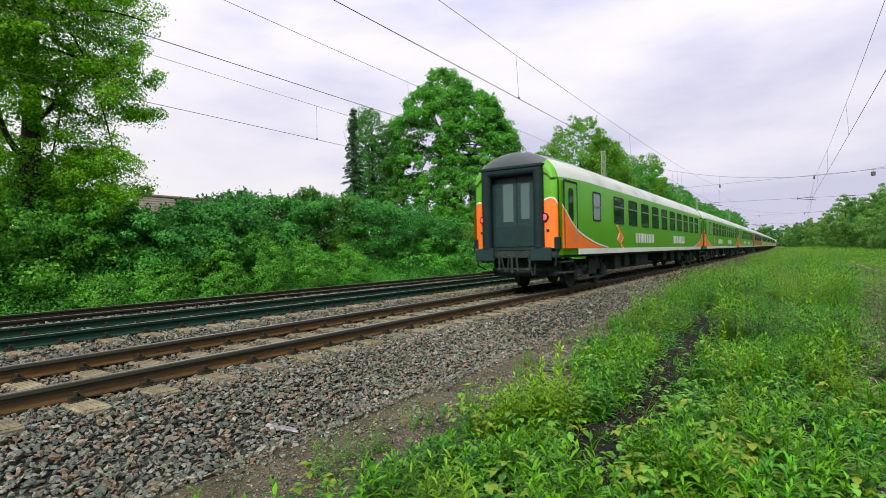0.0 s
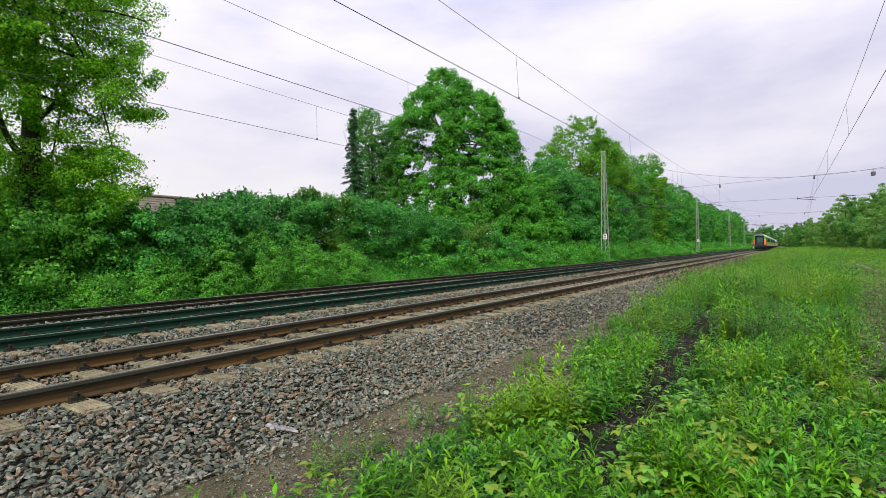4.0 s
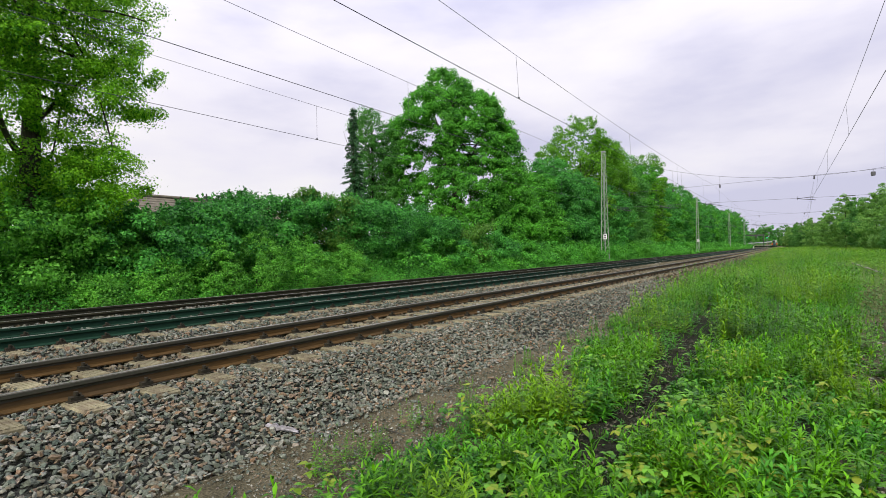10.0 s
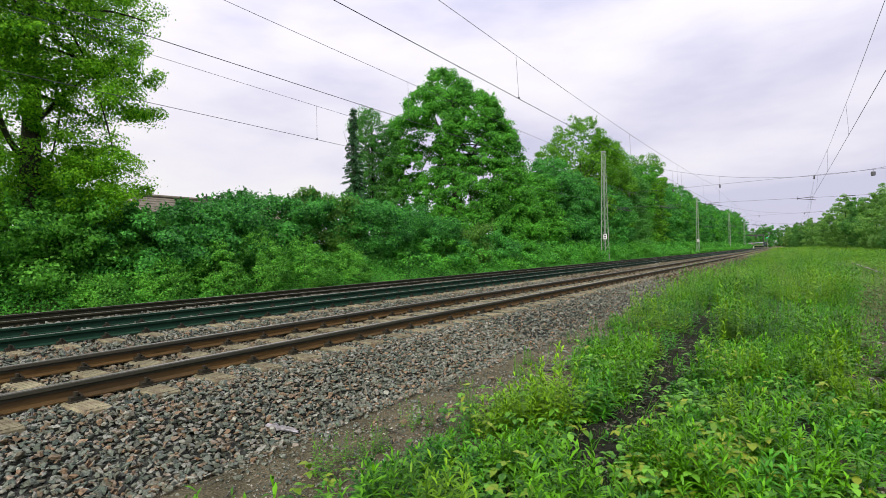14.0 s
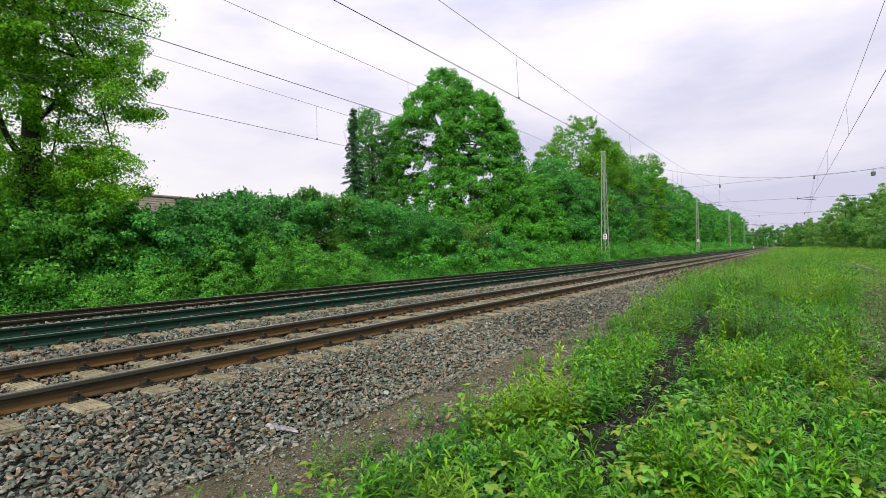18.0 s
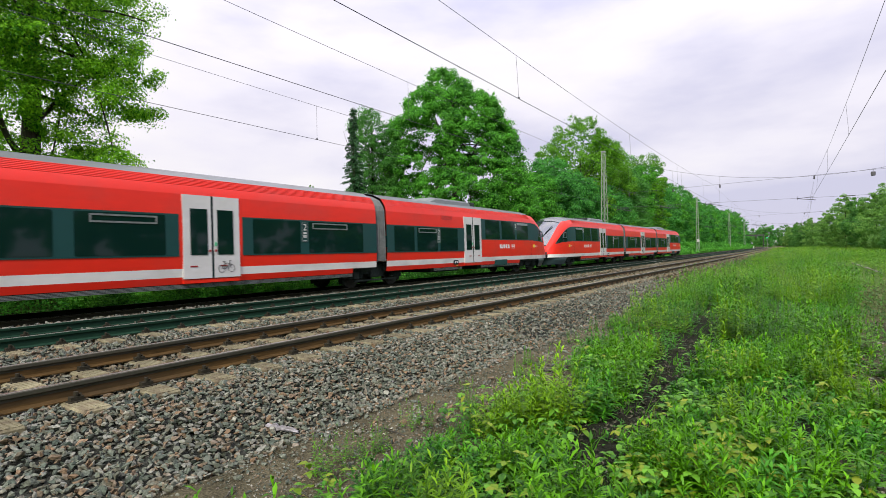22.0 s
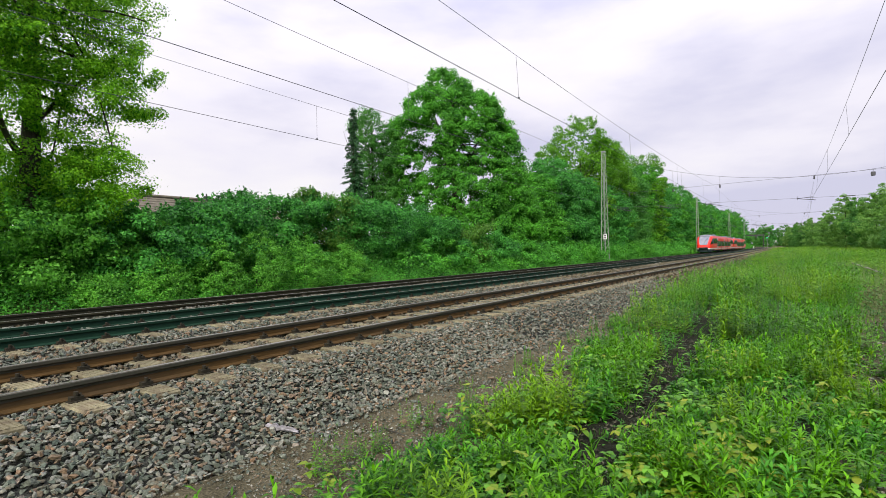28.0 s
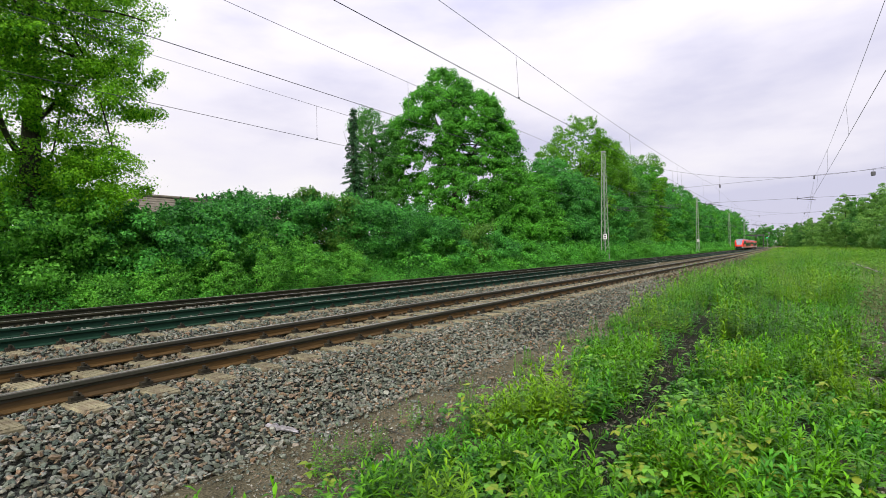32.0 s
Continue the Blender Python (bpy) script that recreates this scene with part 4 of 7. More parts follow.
stuff("bramble_leaves", "low brambles with broad light green leaves among the weeds", broad_weeds(P, rng.uniform(0.14, 0.36, len(P)), 6, 0.055, rng), M_BRAMBLE)
k = 64
P = np.stack([np.where(rng.random(k) < 0.55, -1.76, -0.90) + rng.normal(0, 0.10, k), rng.uniform(2.8, 7.0, k), np.full(k, -0.51)], 1)
stuff("bramble_leaves", "broad light green bramble leaves hanging over the dark furrow", broad_weeds(P, rng.uniform(0.12, 0.28, k), 7, 0.060, rng), M_BRAMBLE)
P = weed_places(rng, 1.0, 2.2, 8.0, 4, 0.9)
stuff("young_bramble_shoots", "reddish young bramble shoots among the green weeds", broad_weeds(P, rng.uniform(0.2, 0.38, len(P)), 4, 0.058, rng), M_REDLEAF)
k = 18
P = np.stack([rng.normal(-0.62, 0.28, k), rng.normal(3.85, 0.30, k), np.full(k, -0.51)], 1)
stuff("young_bramble_shoots", "patch of yellow and reddish young bramble leaves", broad_weeds(P, rng.uniform(0.24, 0.40, k), 8, 0.062, rng), M_REDLEAF)
P = weed_places(rng, 5.0, 2.0, 20, 14, 0.5, False)
stuff("grass_tufts", "green grass blades between the weeds", grass(P, rng.uniform(0.12, 0.30, len(P)), 5, 0.005, rng), M_GRASS, "grass")
P = weed_places(rng, 2.6, -8.0, 2.0, 34, 0.5)
P = P[np.hypot(P[:, 0], P[:, 1]) > 0.7]
stuff("goldenrod_weeds", "goldenrod shoots around the viewpoint", tall_weeds(P, rng.uniform(0.18, 0.42, len(P)), 14, 0.13, 0.22, rng, 3), M_WEED)
# lone seedlings on the path's margin
lone = np.array([(-3.0, 3.1), (-2.9, 3.35), (-3.02, 4.0), (-2.95, 4.7), (-3.1, 6.3), (-3.25, 7.0), (-2.95, 2.75), (-3.3, 9.0), (-3.4, 10.5)])
lone = np.repeat(lone, 12, 0) + rng.normal(0, 0.07, (len(lone) * 12, 2))
P = np.stack([lone[:, 0], lone[:, 1], np.full(len(lone), -0.51)], 1)
stuff("willowherb_seedlings", "small green willowherb seedlings on the stony path", tall_weeds(P, rng.uniform(0.12, 0.34, len(P)), 26, 0.045, 0.16, rng, 3), M_WEED)

# near-black humus strip between the weeds, littered with crumbs and dead leaves
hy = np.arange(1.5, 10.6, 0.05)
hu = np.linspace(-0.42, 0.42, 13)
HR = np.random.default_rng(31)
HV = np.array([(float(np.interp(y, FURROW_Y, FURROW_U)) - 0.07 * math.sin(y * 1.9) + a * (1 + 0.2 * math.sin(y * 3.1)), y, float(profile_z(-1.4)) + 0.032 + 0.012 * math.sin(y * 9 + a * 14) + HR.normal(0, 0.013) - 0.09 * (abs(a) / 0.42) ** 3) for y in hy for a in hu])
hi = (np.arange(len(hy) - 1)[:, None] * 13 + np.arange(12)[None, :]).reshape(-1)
M_HUMUS = surface("dark_humus", (0.003, 0.004, 0.002), (0.017, 0.019, 0.010), 60, 9, 0.95, bump=1.0, depth=0.03, stain=(0.034, 0.038, 0.022), stain_amount=0.25, stain_scale=30)
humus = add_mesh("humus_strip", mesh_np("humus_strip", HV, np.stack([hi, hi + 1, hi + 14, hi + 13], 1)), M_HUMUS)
tagged(humus, "near-black humus showing between the weeds", "soil", kind="structure")
k = 1500
y = HR.uniform(2.5, 10, k)
P = np.stack([np.interp(y, FURROW_Y, FURROW_U) + HR.normal(0, 0.17, k), y, HR.uniform(-0.47, -0.445, k)], 1)
V, F = leaf_cards(P, np.tile([0, 0, 1.0], (k, 1)), 0.020, 0.6, HR, 0.6)
stuff("leaf_litter", "pale dead leaves and chips lying on the dark humus", (V, F), surface("dead_leaf", (0.026, 0.027, 0.016), (0.115, 0.108, 0.07), 30, 4, 0.9, bump=0, vary=0.5, island=True), "litter")

# ---- the left bank ----
def bank_places(rng, u0, u1, y0, y1, per_m2):
    k = int((u1 - u0) * (y1 - y0) * per_m2)
    u, y = rng.uniform(u0, u1, k), rng.uniform(y0, y1, k)
    keep = u < -16.55 - 0.25 * np.abs(np.sin(y * 0.9))
    return np.stack([u + drift(y), y, profile_z(u) - 0.02], 1)[keep]


def bank_leaves(P, height, leaf, per, rng, spread=0.16):
    base = np.repeat(P, per, 0)
    h = np.repeat(height, per) * rng.uniform(0.1, 1.0, len(base)) ** 0.6
    Q = base + np.stack([rng.normal(0, spread, len(base)), rng.normal(0, spread, len(base)), h * np.exp(-np.abs(rng.normal(0, 0.3, len(base))))], 1)
    return leaf_cards(Q, np.tile([0.35, -0.15, 0.8], (len(Q), 1)), leaf, 0.5, rng, 0.5, True)


P = bank_places(rng, -19.6, -16.5, -3, 60, 30)
stuff("nettle_bank", "bright green nettles and brambles along the track's far edge", bank_leaves(P, np.interp(P[:, 0], [-19, -16.6], [1.45, 0.34]) * (1 + 0.3 * np.sin(P[:, 1] * 1.3) * np.sin(P[:, 1] * 0.47 + P[:, 0])) * rng.uniform(0.6, 1.35, len(P)), 0.048, 20, rng), M_NETTLE, "undergrowth")
P = bank_places(rng, -20.5, -16.7, 60, 330, 1.7)
stuff("bramble_bank", "green undergrowth on the bank further along the line", bank_leaves(P, np.interp(P[:, 0] - drift(P[:, 1]), [-20, -16.6], [2.3, 0.5]) * (1 + 0.45 * np.sin(P[:, 1] * 0.9) * np.sin(P[:, 1] * 0.31 + 1)) * rng.uniform(0.2, 0.8, len(P)), 0.125, 20, rng, 0.36), M_NETTLE, "undergrowth")
mound_rng = np.random.default_rng(61)
y = 24.0
while y < 320:
    r = float(mound_rng.uniform(1.1, 2.1)) * (1 + 0.0012 * y)
    h = float(mound_rng.uniform(0.9, 2.0)) * (1 + 0.001 * y)
    x = -18.5 + float(mound_rng.uniform(-0.5, 0.7)) + float(drift(y))
    z = float(profile_z(x - float(drift(y))))
    mound = [(x, y, z + 0.35 * h, r, r * 1.2, h * 0.6), (x - 0.6, y + mound_rng.normal(0, 0.5), z + 0.7 * h, r * 0.7, r * 0.8, h * 0.42)]
    leafy("bramble_mound", "sprawling green bramble mound at the foot of the bank", "bush", (x, y, z), (x, y, z + 0.6 * h), 0.02, mound, 5200 if y < 100 else 3000, 0.075 if y < 100 else 0.06 + 0.0007 * y, M_NETTLE if mound_rng.random() < 0.6 else M_MAPLE, int(4000 + y), per=70, lobe=0.34 + 0.001 * y, shell=0.8, count=5, ragged=0.2, group="brambles along the bank")
    y += r * float(mound_rng.uniform(1.3, 2.2))
# ---- the left bank: oak, hedge, trees ----
leafy("oak_tree", "tall green oak with a dark trunk and open airy crown", "tree", (-19.9, 6.15, 0.2), (-20.2, 6.5, 13.0), 0.36,
      [(-20, 5.0, 11.5, 3.6, 4.6, 2.4), (-19.6, 7.4, 9.6, 2.2, 2.3, 1.4), (-20.5, 3.0, 8.4, 3.0, 3.0, 2.2), (-19.6, 8.4, 6.3, 1.6, 2.0, 0.55), (-19.8, 4.2, 5.9, 2.4, 2.4, 1.2), (-20.2, 7.3, 4.9, 2.0, 1.7, 0.8), (-20.8, 6.5, 13.2, 2.6, 2.8, 1.6), (-19.4, 6.6, 7.6, 1.7, 1.9, 0.9),
       (-19.9, 3.6, 3.9, 2.2, 2.4, 1.0), (-19.6, 8.4, 8.2, 1.5, 1.5, 0.8), (-19.8, 8.2, 11.0, 1.8, 1.7, 1.3), (-19.2, 7.2, 3.9, 1.6, 1.6, 0.8), (-19.3, 4.2, 2.8, 1.2, 1.2, 0.9), (-19.4, 8.9, 3.4, 1.2, 1.0, 0.5), (-19.0, 4.2, 8.0, 1.6, 1.8, 1.0), (-19.2, 6.0, 10.0, 1.8, 2.0, 1.1), (-19.2, 3.6, 6.6, 1.5, 1.6, 0.9), (-19.3, 8.0, 4.4, 1.3, 1.2, 0.6),
       (-19.5, 9.4, 6.3, 0.8, 1.2, 0.35), (-19.6, 9.0, 7.4, 1.2, 1.4, 0.9), (-19.6, 9.1, 9.6, 1.3, 1.2, 1.3), (-19.8, 8.9, 11.6, 1.2, 0.9, 1.2), (-19.4, 7.6, 2.9, 1.3, 1.5, 0.8), (-19.2, 7.2, 6.8, 1.4, 1.5, 0.9), (-19.2, 7.6, 5.5, 1.3, 1.4, 0.7), (-19.3, 4.9, 7.2, 1.4, 1.6, 0.9), (-19.3, 7.4, 8.8, 1.5, 1.5, 0.9), (-20.4, 7.2, 4.4, 1.4, 1.6, 1.1), (-19.6, 8.3, 4.6, 1.2, 1.0, 0.7), (-20.2, 5.2, 3.6, 1.8, 1.8, 1.1), (-18.9, 6.2, 8.8, 1.3, 1.5, 1.0), (-18.9, 7.4, 10.2, 1.3, 1.4, 1.0), (-18.8, 5.0, 9.6, 1.3, 1.6, 1.1), (-18.9, 7.9, 7.2, 1.2, 1.2, 0.8), (-19.0, 6.6, 7.0, 1.2, 1.4, 0.8), (-18.9, 5.6, 5.9, 1.0, 1.1, 0.55) , (-18.8, 5.7, 7.0, 0.9, 1.0, 0.6), (-18.8, 5.0, 4.9, 0.6, 0.55, 0.45), (-18.9, 5.0, 6.4, 0.8, 0.7, 0.6)],
      172000, 0.047, M_OAK, 11, aspect=0.62, per=210, lobe=0.47, shell=0.3, hollow=0.15, count=14, inner=0.0, ragged=0.2, tri=False)
HEDGE = [(-20.5, 1.0, 3.0, 2.6), (-19.6, 4.5, 2.9, 2.2), (-20.2, 7.8, 3.2, 2.2), (-20.3, 10.6, 3.15, 2.2), (-19.7, 9.2, 2.95, 1.8), (-20.0, 12.0, 3.4, 1.9), (-21.2, 6.2, 3.5, 2.4), (-20.8, 13.4, 3.65, 2.2), (-20.4, 15.7, 4.15, 2.0), (-20.6, 17.4, 4.3, 2.0), (-20.9, 18.8, 4.4, 2.0), (-20.5, 20.0, 4.45, 1.9), (-20.2, 21.5, 4.4, 2.2), (-20.6, 24.6, 4.05, 2.3), (-19.9, 27.6, 3.4, 2.2), (-19.8, 31.0, 3.0, 2.2), (-19.6, 34.5, 2.5, 2.2), (-22.5, 26.0, 4.5, 2.6), (-22.8, 31.0, 3.8, 2.6), (-22.6, 9.0, 4.0, 1.9), (-23.0, 6.6, 4.8, 2.2)]
for i, (x, y, h, r) in enumerate(HEDGE):
    rng = np.random.default_rng(200 + i)
    blobs = [(x + rng.normal(0, 0.3), y + rng.normal(0, 0.4), h * f, r * g, r * g, h * e) for f, g, e in ((0.22, 1.02, 0.22), (0.48, 1.08, 0.24), (0.70, 0.98, 0.20))]
    blobs += [(x + rng.uniform(-0.7, 0.7) * r, y + rng.uniform(-0.7, 0.7) * r, h * rng.uniform(0.74, 0.86), r * 0.42, r * 0.42, h * 0.13) for _ in range(4)]
    # bushes near the oak take a brighter leaf colour, standing for light on them
    leafy("hedge_bush", "dense dark green deciduous bush in the trackside hedge", "bush", (x, y, 0.1), (x, y, h * 0.85), 0.07, blobs, 21000, 0.056, M_SHRUB if i > 18 else M_SHRUB if y < 9 else M_HEDGE_WARM if i in (10, 15) else M_HEDGE, 300 + i, aspect=0.55, shoots=22, per=190, lobe=0.40, shell=0.82, count=8, ragged=0.22, group="trackside hedge")
for i, (x, y, h, r) in enumerate([(-17.7, 9.3, 1.1, 1.0), (-17.7, 11.2, 1.6, 1.1), (-17.8, 13.2, 1.95, 1.2), (-17.9, 15.6, 1.75, 1.3), (-18.0, 18.2, 1.45, 1.3), (-17.6, 7.3, 0.7, 0.8)]):
    rng = np.random.default_rng(240 + i)
    blobs = [(x, y, h * f - 0.3, r * g, r * g, h * 0.42) for f, g in ((0.3, 1.0), (0.65, 0.8), (0.9, 0.45))]
    leafy("bright_shrub", "light green young shrub in front of the hedge", "bush", (x, y, -0.3), (x, y, h * 0.6), 0.03, blobs, 15000, 0.033, M_SHRUB, 350 + i, per=90, lobe=0.20, shell=0.8, count=8, ragged=0.25, group="young shrubs by the track")

MAPLE = (-24.9, 38.7)
SIDE, BACK = (0.829, 0.560), (-0.560, 0.829)  # across the crown's broad side, and into it
MAPLE_CROWN = [(MAPLE[0] + SIDE[0] * a + BACK[0] * b, MAPLE[1] + SIDE[1] * a + BACK[1] * b, z, p, p, q) for a, b, z, p, q in (
    (-0.5, 0, 15.2, 2.1, 1.7), (-0.9, 0, 13.6, 3.2, 2.0), (1.2, 0.3, 12.9, 3.2, 2.2), (-1.6, -0.4, 11.4, 3.8, 2.4), (1.6, 0.2, 10.4, 3.9, 2.6), (-2.4, -0.2, 8.4, 3.6, 2.6), (2.2, -0.4, 7.4, 4.0, 2.8),
    (-3.4, 0, 5.6, 3.4, 2.8), (0, -1.0, 5.2, 4.6, 3.0), (4.2, -0.6, 5.0, 2.9, 3.0), (5.2, -1.0, 3.2, 2.2, 2.4), (-4.0, -0.6, 3.2, 3.0, 2.4), (0.8, -1.2, 2.6, 5.0, 2.2), (3.9, 0.4, 12.2, 1.1, 1.5), (4.6, 0.5, 10.6, 1.2, 1.6), (4.9, 0.2, 8.8, 1.3, 1.6), (2.9, 0.3, 13.9, 0.9, 1.2))]
leafy("maple_tree", "large broad maple with a dense rounded green crown", "tree", (*MAPLE, 0.6), (*MAPLE, 14.6), 0.42, MAPLE_CROWN,
      260000, 0.092, M_MAPLE, 21, per=170, lobe=0.52, shell=0.82, count=34, inner=0.006, ragged=0.16, hollow=0.72, shoots=60,
      thin=[(MAPLE[0] - 1.9, MAPLE[1] - 1.3, 9.0, 2.6, 4.2, 5.2, 0.42), (MAPLE[0] - 1.2, MAPLE[1] - 0.8, 5.0, 1.6, 4.2, 2.2, 0.6)])
spruce("spruce_tree", "slim dark spruce behind the hedge", (-27, 28.4, 0.8), 11.2, 1.45, 22)
leafy("birch_tree", "light leafy birch behind the hedge", "tree", (-29, 32.6, 1.0), (-29, 32.6, 12.8), 0.14,
      [(-29, 32.2, 11.0, 1.5, 1.6, 2.2), (-29, 33.3, 8.0, 2.3, 2.4, 2.4), (-29, 33, 5.2, 2.6, 2.8, 2.2), (-28.5, 34.6, 10.2, 1.4, 1.5, 2.0)], 54000, 0.066, M_BIRCH, 23, per=60, lobe=0.34, shell=0.3, hollow=0.25, count=24, inner=0.0, ragged=0.3)
ROW = [(-23.5, 51.5, 9.4, 3.6, M_MAPLE), (-23.2, 56, 11.4, 3.9, M_HEDGE), (-24.0, 69.5, 19.4, 5.0, M_LINDEN), (-23.5, 77, 17.2, 4.2, M_LINDEN), (-22.4, 62, 10.5, 4.0, M_HEDGE), (-21.6, 71, 9.5, 3.6, M_HEDGE), (-22.0, 83, 14.0, 3.8, M_BIRCH),
       (-23.8, 92, 17.4, 4.4, M_MAPLE), (-24.0, 103, 18.8, 4.6, M_LINDEN), (-23.0, 111, 14.5, 4.6, M_HEDGE), (-24, 122, 15.5, 4.8, M_MAPLE), (-24, 133, 16.2, 5.0, M_HEDGE), (-24, 145, 16.0, 5.0, M_MAPLE),
       (-24, 157, 15.5, 5.2, M_HEDGE), (-24, 170, 15.5, 5.2, M_HEDGE), (-24, 183, 15.0, 5.2, M_MAPLE), (-24, 197, 15.5, 5.4, M_HEDGE), (-24, 212, 15.5, 5.6, M_MAPLE), (-24, 228, 15.0, 5.6, M_HEDGE), (-24, 245, 16.8, 6.0, M_MAPLE), (-24, 263, 17.8, 6.0, M_HEDGE), (-24, 282, 18.4, 6.0, M_MAPLE), (-24, 302, 18.4, 6.0, M_HEDGE), (-23.5, 318, 16, 5.5, M_HEDGE)]
for i, (x, y, h, r, mt) in enumerate(ROW):
    rng = np.random.default_rng(500 + i)
    x += float(drift(y))
    size, leaves = (0.105, 56000) if y < 90 else (0.14, 26000) if y < 160 else (0.22, 11000)
    lean = rng.normal(0, 0.4, 2)
    blobs = [(x + lean[0] * f + rng.normal(0, 0.3), y + lean[1] * f + rng.normal(0, 0.3), h * f, r * g, r * g, h * e) for f, g, e in ((0.12, 0.95, 0.14), (0.32, 1.04, 0.18), (0.55, 1.0, 0.19), (0.72, 0.90, 0.17), (0.83, 0.66, 0.155))]
    blobs += [(x + r * 0.75 * math.cos(a), y + r * 0.75 * math.sin(a), h * rng.uniform(0.35, 0.78), r * 0.42, r * 0.42, h * 0.09) for a in rng.uniform(0, 6.28, 6)]
    leafy("deciduous_tree", "green deciduous tree in the row along the railway bank", "tree", (x, y, 0.3), (x, y, h * 0.74), 0.24, blobs, leaves, size, mt, 600 + i, inner=0.09, per=110 if y < 160 else 60, lobe=0.62 + 0.001 * y, shell=0.78, hollow=0.72, count=12, ragged=0.12, shoots=16 if y < 85 else 0, group="tree row on the bank")

# ---- right side: wooded slope, and the woods beyond the bend ----
rng = np.random.default_rng(77)
for i in range(40):
    y = 95 + i * 9.5
    x = 13 + rng.uniform(0, 11) + float(drift(y)) * 0.6 + (2.5 if y < 160 else 0) if y < 300 else 5.5 + rng.uniform(0, 9) + float(drift(y))
    h = rng.uniform(9.0, 11.5) * (1 if i % 4 else 0.7) + 0.010 * y + (2.2 if y < 200 else 0)
    r = rng.uniform(3.6, 5.4)
    blobs = [(x + rng.normal(0, 1), y + rng.normal(0, 1), h * f, r * g, r * g, h * 0.2) for f, g in ((0.14, 1.0), (0.4, 1.05), (0.64, 0.8), (0.82, 0.45))]
    leafy("slope_tree", "pale green tree on the wooded slope", "tree", (x, y, -0.3), (x, y, h * 0.85), 0.2, blobs, 2600 if y < 120 else 17000 if y < 230 else 5500, 0.5 if y < 120 else 0.06 + 0.0007 * y, M_FAR_HAZY if i % 3 else M_FAR, 700 + i, per=80, lobe=0.72, shell=0.7, hollow=0.6, inner=0.06, count=6, group="wooded slope")
for i in range(44):
    y = 545 + rng.uniform(0, 150)
    x = -130 + i * 4.6 + rng.normal(0, 2)
    h, r = rng.uniform(15, 21), rng.uniform(6, 9)
    blobs = [(x + rng.normal(0, 1), y + rng.normal(0, 1), h * f, r * g, r * g, h * 0.2) for f, g in ((0.2, 1.0), (0.45, 1.0), (0.68, 0.8), (0.84, 0.5))]
    leafy("woodland_tree", "distant hazy green woodland tree beyond the bend", "tree", (x, y, 0.0), (x, y, h * 0.85), 0.25, blobs, 1700, 0.66, M_FAR if i % 3 else M_HEDGE, 800 + i, per=26, lobe=1.5, shell=0.8, count=4, group="distant woodland")

# unseen trees added beside and behind the viewpoint close the place and dim reflections
rng = np.random.default_rng(99)
for i in range(20):
    y = -62 + i * 8.2
    x = 19 + rng.uniform(0, 6)
    h, r = rng.uniform(10, 14), rng.uniform(4.2, 5.6)
    blobs = [(x + rng.normal(0, 0.8), y + rng.normal(0, 0.8), h * f, r * g, r * g, h * 0.2) for f, g in ((0.14, 1.0), (0.4, 1.05), (0.64, 0.8), (0.82, 0.45))]
    leafy("slope_tree", "pale green tree on the wooded slope", "tree", (x, y, 0.0), (x, y, h * 0.85), 0.2, blobs, 1100, 0.6, M_FAR, 900 + i, per=30, lobe=1.2, shell=0.5, count=4, group="wooded slope")
for i in range(7):
    y = -8 - i * 9.0
    x = -21.5 + rng.uniform(-1, 1)
    h, r = rng.uniform(9, 14), rng.uniform(4, 5)
    blobs = [(x + rng.normal(0, 0.8), y + rng.normal(0, 0.8), h * f, r * g, r * g, h * 0.2) for f, g in ((0.14, 1.0), (0.4, 1.05), (0.64, 0.8), (0.82, 0.45))]
    leafy("deciduous_tree", "green deciduous tree in the row along the railway bank", "tree", (x, y, 0.2), (x, y, h * 0.85), 0.2, blobs, 1100, 0.6, M_MAPLE, 940 + i, per=30, lobe=1.1, shell=0.5, count=4, group="tree row on the bank")
# ---- train materials ----
def paint(name, colour, rough=0.32, grime=(0.09, 0.08, 0.07), amount=0.12, coat=0.3, spec=0.5):
    d = tuple(c * 0.88 for c in colour)
    return surface(name, d, colour, 6, 0.6, rough, bump=0.0, coat=coat, stain=grime, stain_amount=amount, stain_scale=1.3, stretch=(1, 0.5, 1), spec=spec)


def glass(name, tint, rough=0.06, ior=1.45):
    m, n, l, b = tree_of(name)
    b.inputs["Base Color"].default_value = (*tint, 1)
    b.inputs["Roughness"].default_value, b.inputs["IOR"].default_value = rough, ior
    no, co, bp = n.new("ShaderNodeTexNoise"), n.new("ShaderNodeTexCoord"), n.new("ShaderNodeBump")
    no.inputs["Scale"].default_value = 0.9
    bp.inputs["Strength"].default_value, bp.inputs["Distance"].default_value = 0.06, 0.02
    l.new(co.outputs["Object"], no.inputs["Vector"])
    l.new(no.outputs["Fac"], bp.inputs["Height"])
    l.new(bp.outputs["Normal"], b.inputs["Normal"])
    return m


M_LIME = paint("lime_green_paint", (0.088, 0.345, 0.007), rough=0.45, coat=0.06, spec=0.3)
M_ORANGE = paint("orange_paint", (0.85, 0.17, 0.008), rough=0.42, coat=0.1)
M_WHITE = paint("white_paint", (0.74, 0.74, 0.70), amount=0.25)
M_PALE = paint("pale_roof_paint", (0.47, 0.52, 0.42), rough=0.5, amount=0.35)
M_ROOFGREY = paint("grey_roof_paint", (0.135, 0.15, 0.155), rough=0.6, amount=0.4)
M_DOME = paint("dark_dome_paint", (0.040, 0.056, 0.060), rough=0.5, amount=0.3)
M_RED = paint("traffic_red_paint", (0.72, 0.024, 0.010), rough=0.36, coat=0.06, spec=0.34)
M_LIGHTGREY = paint("light_grey_door_paint", (0.60, 0.60, 0.58), amount=0.08)
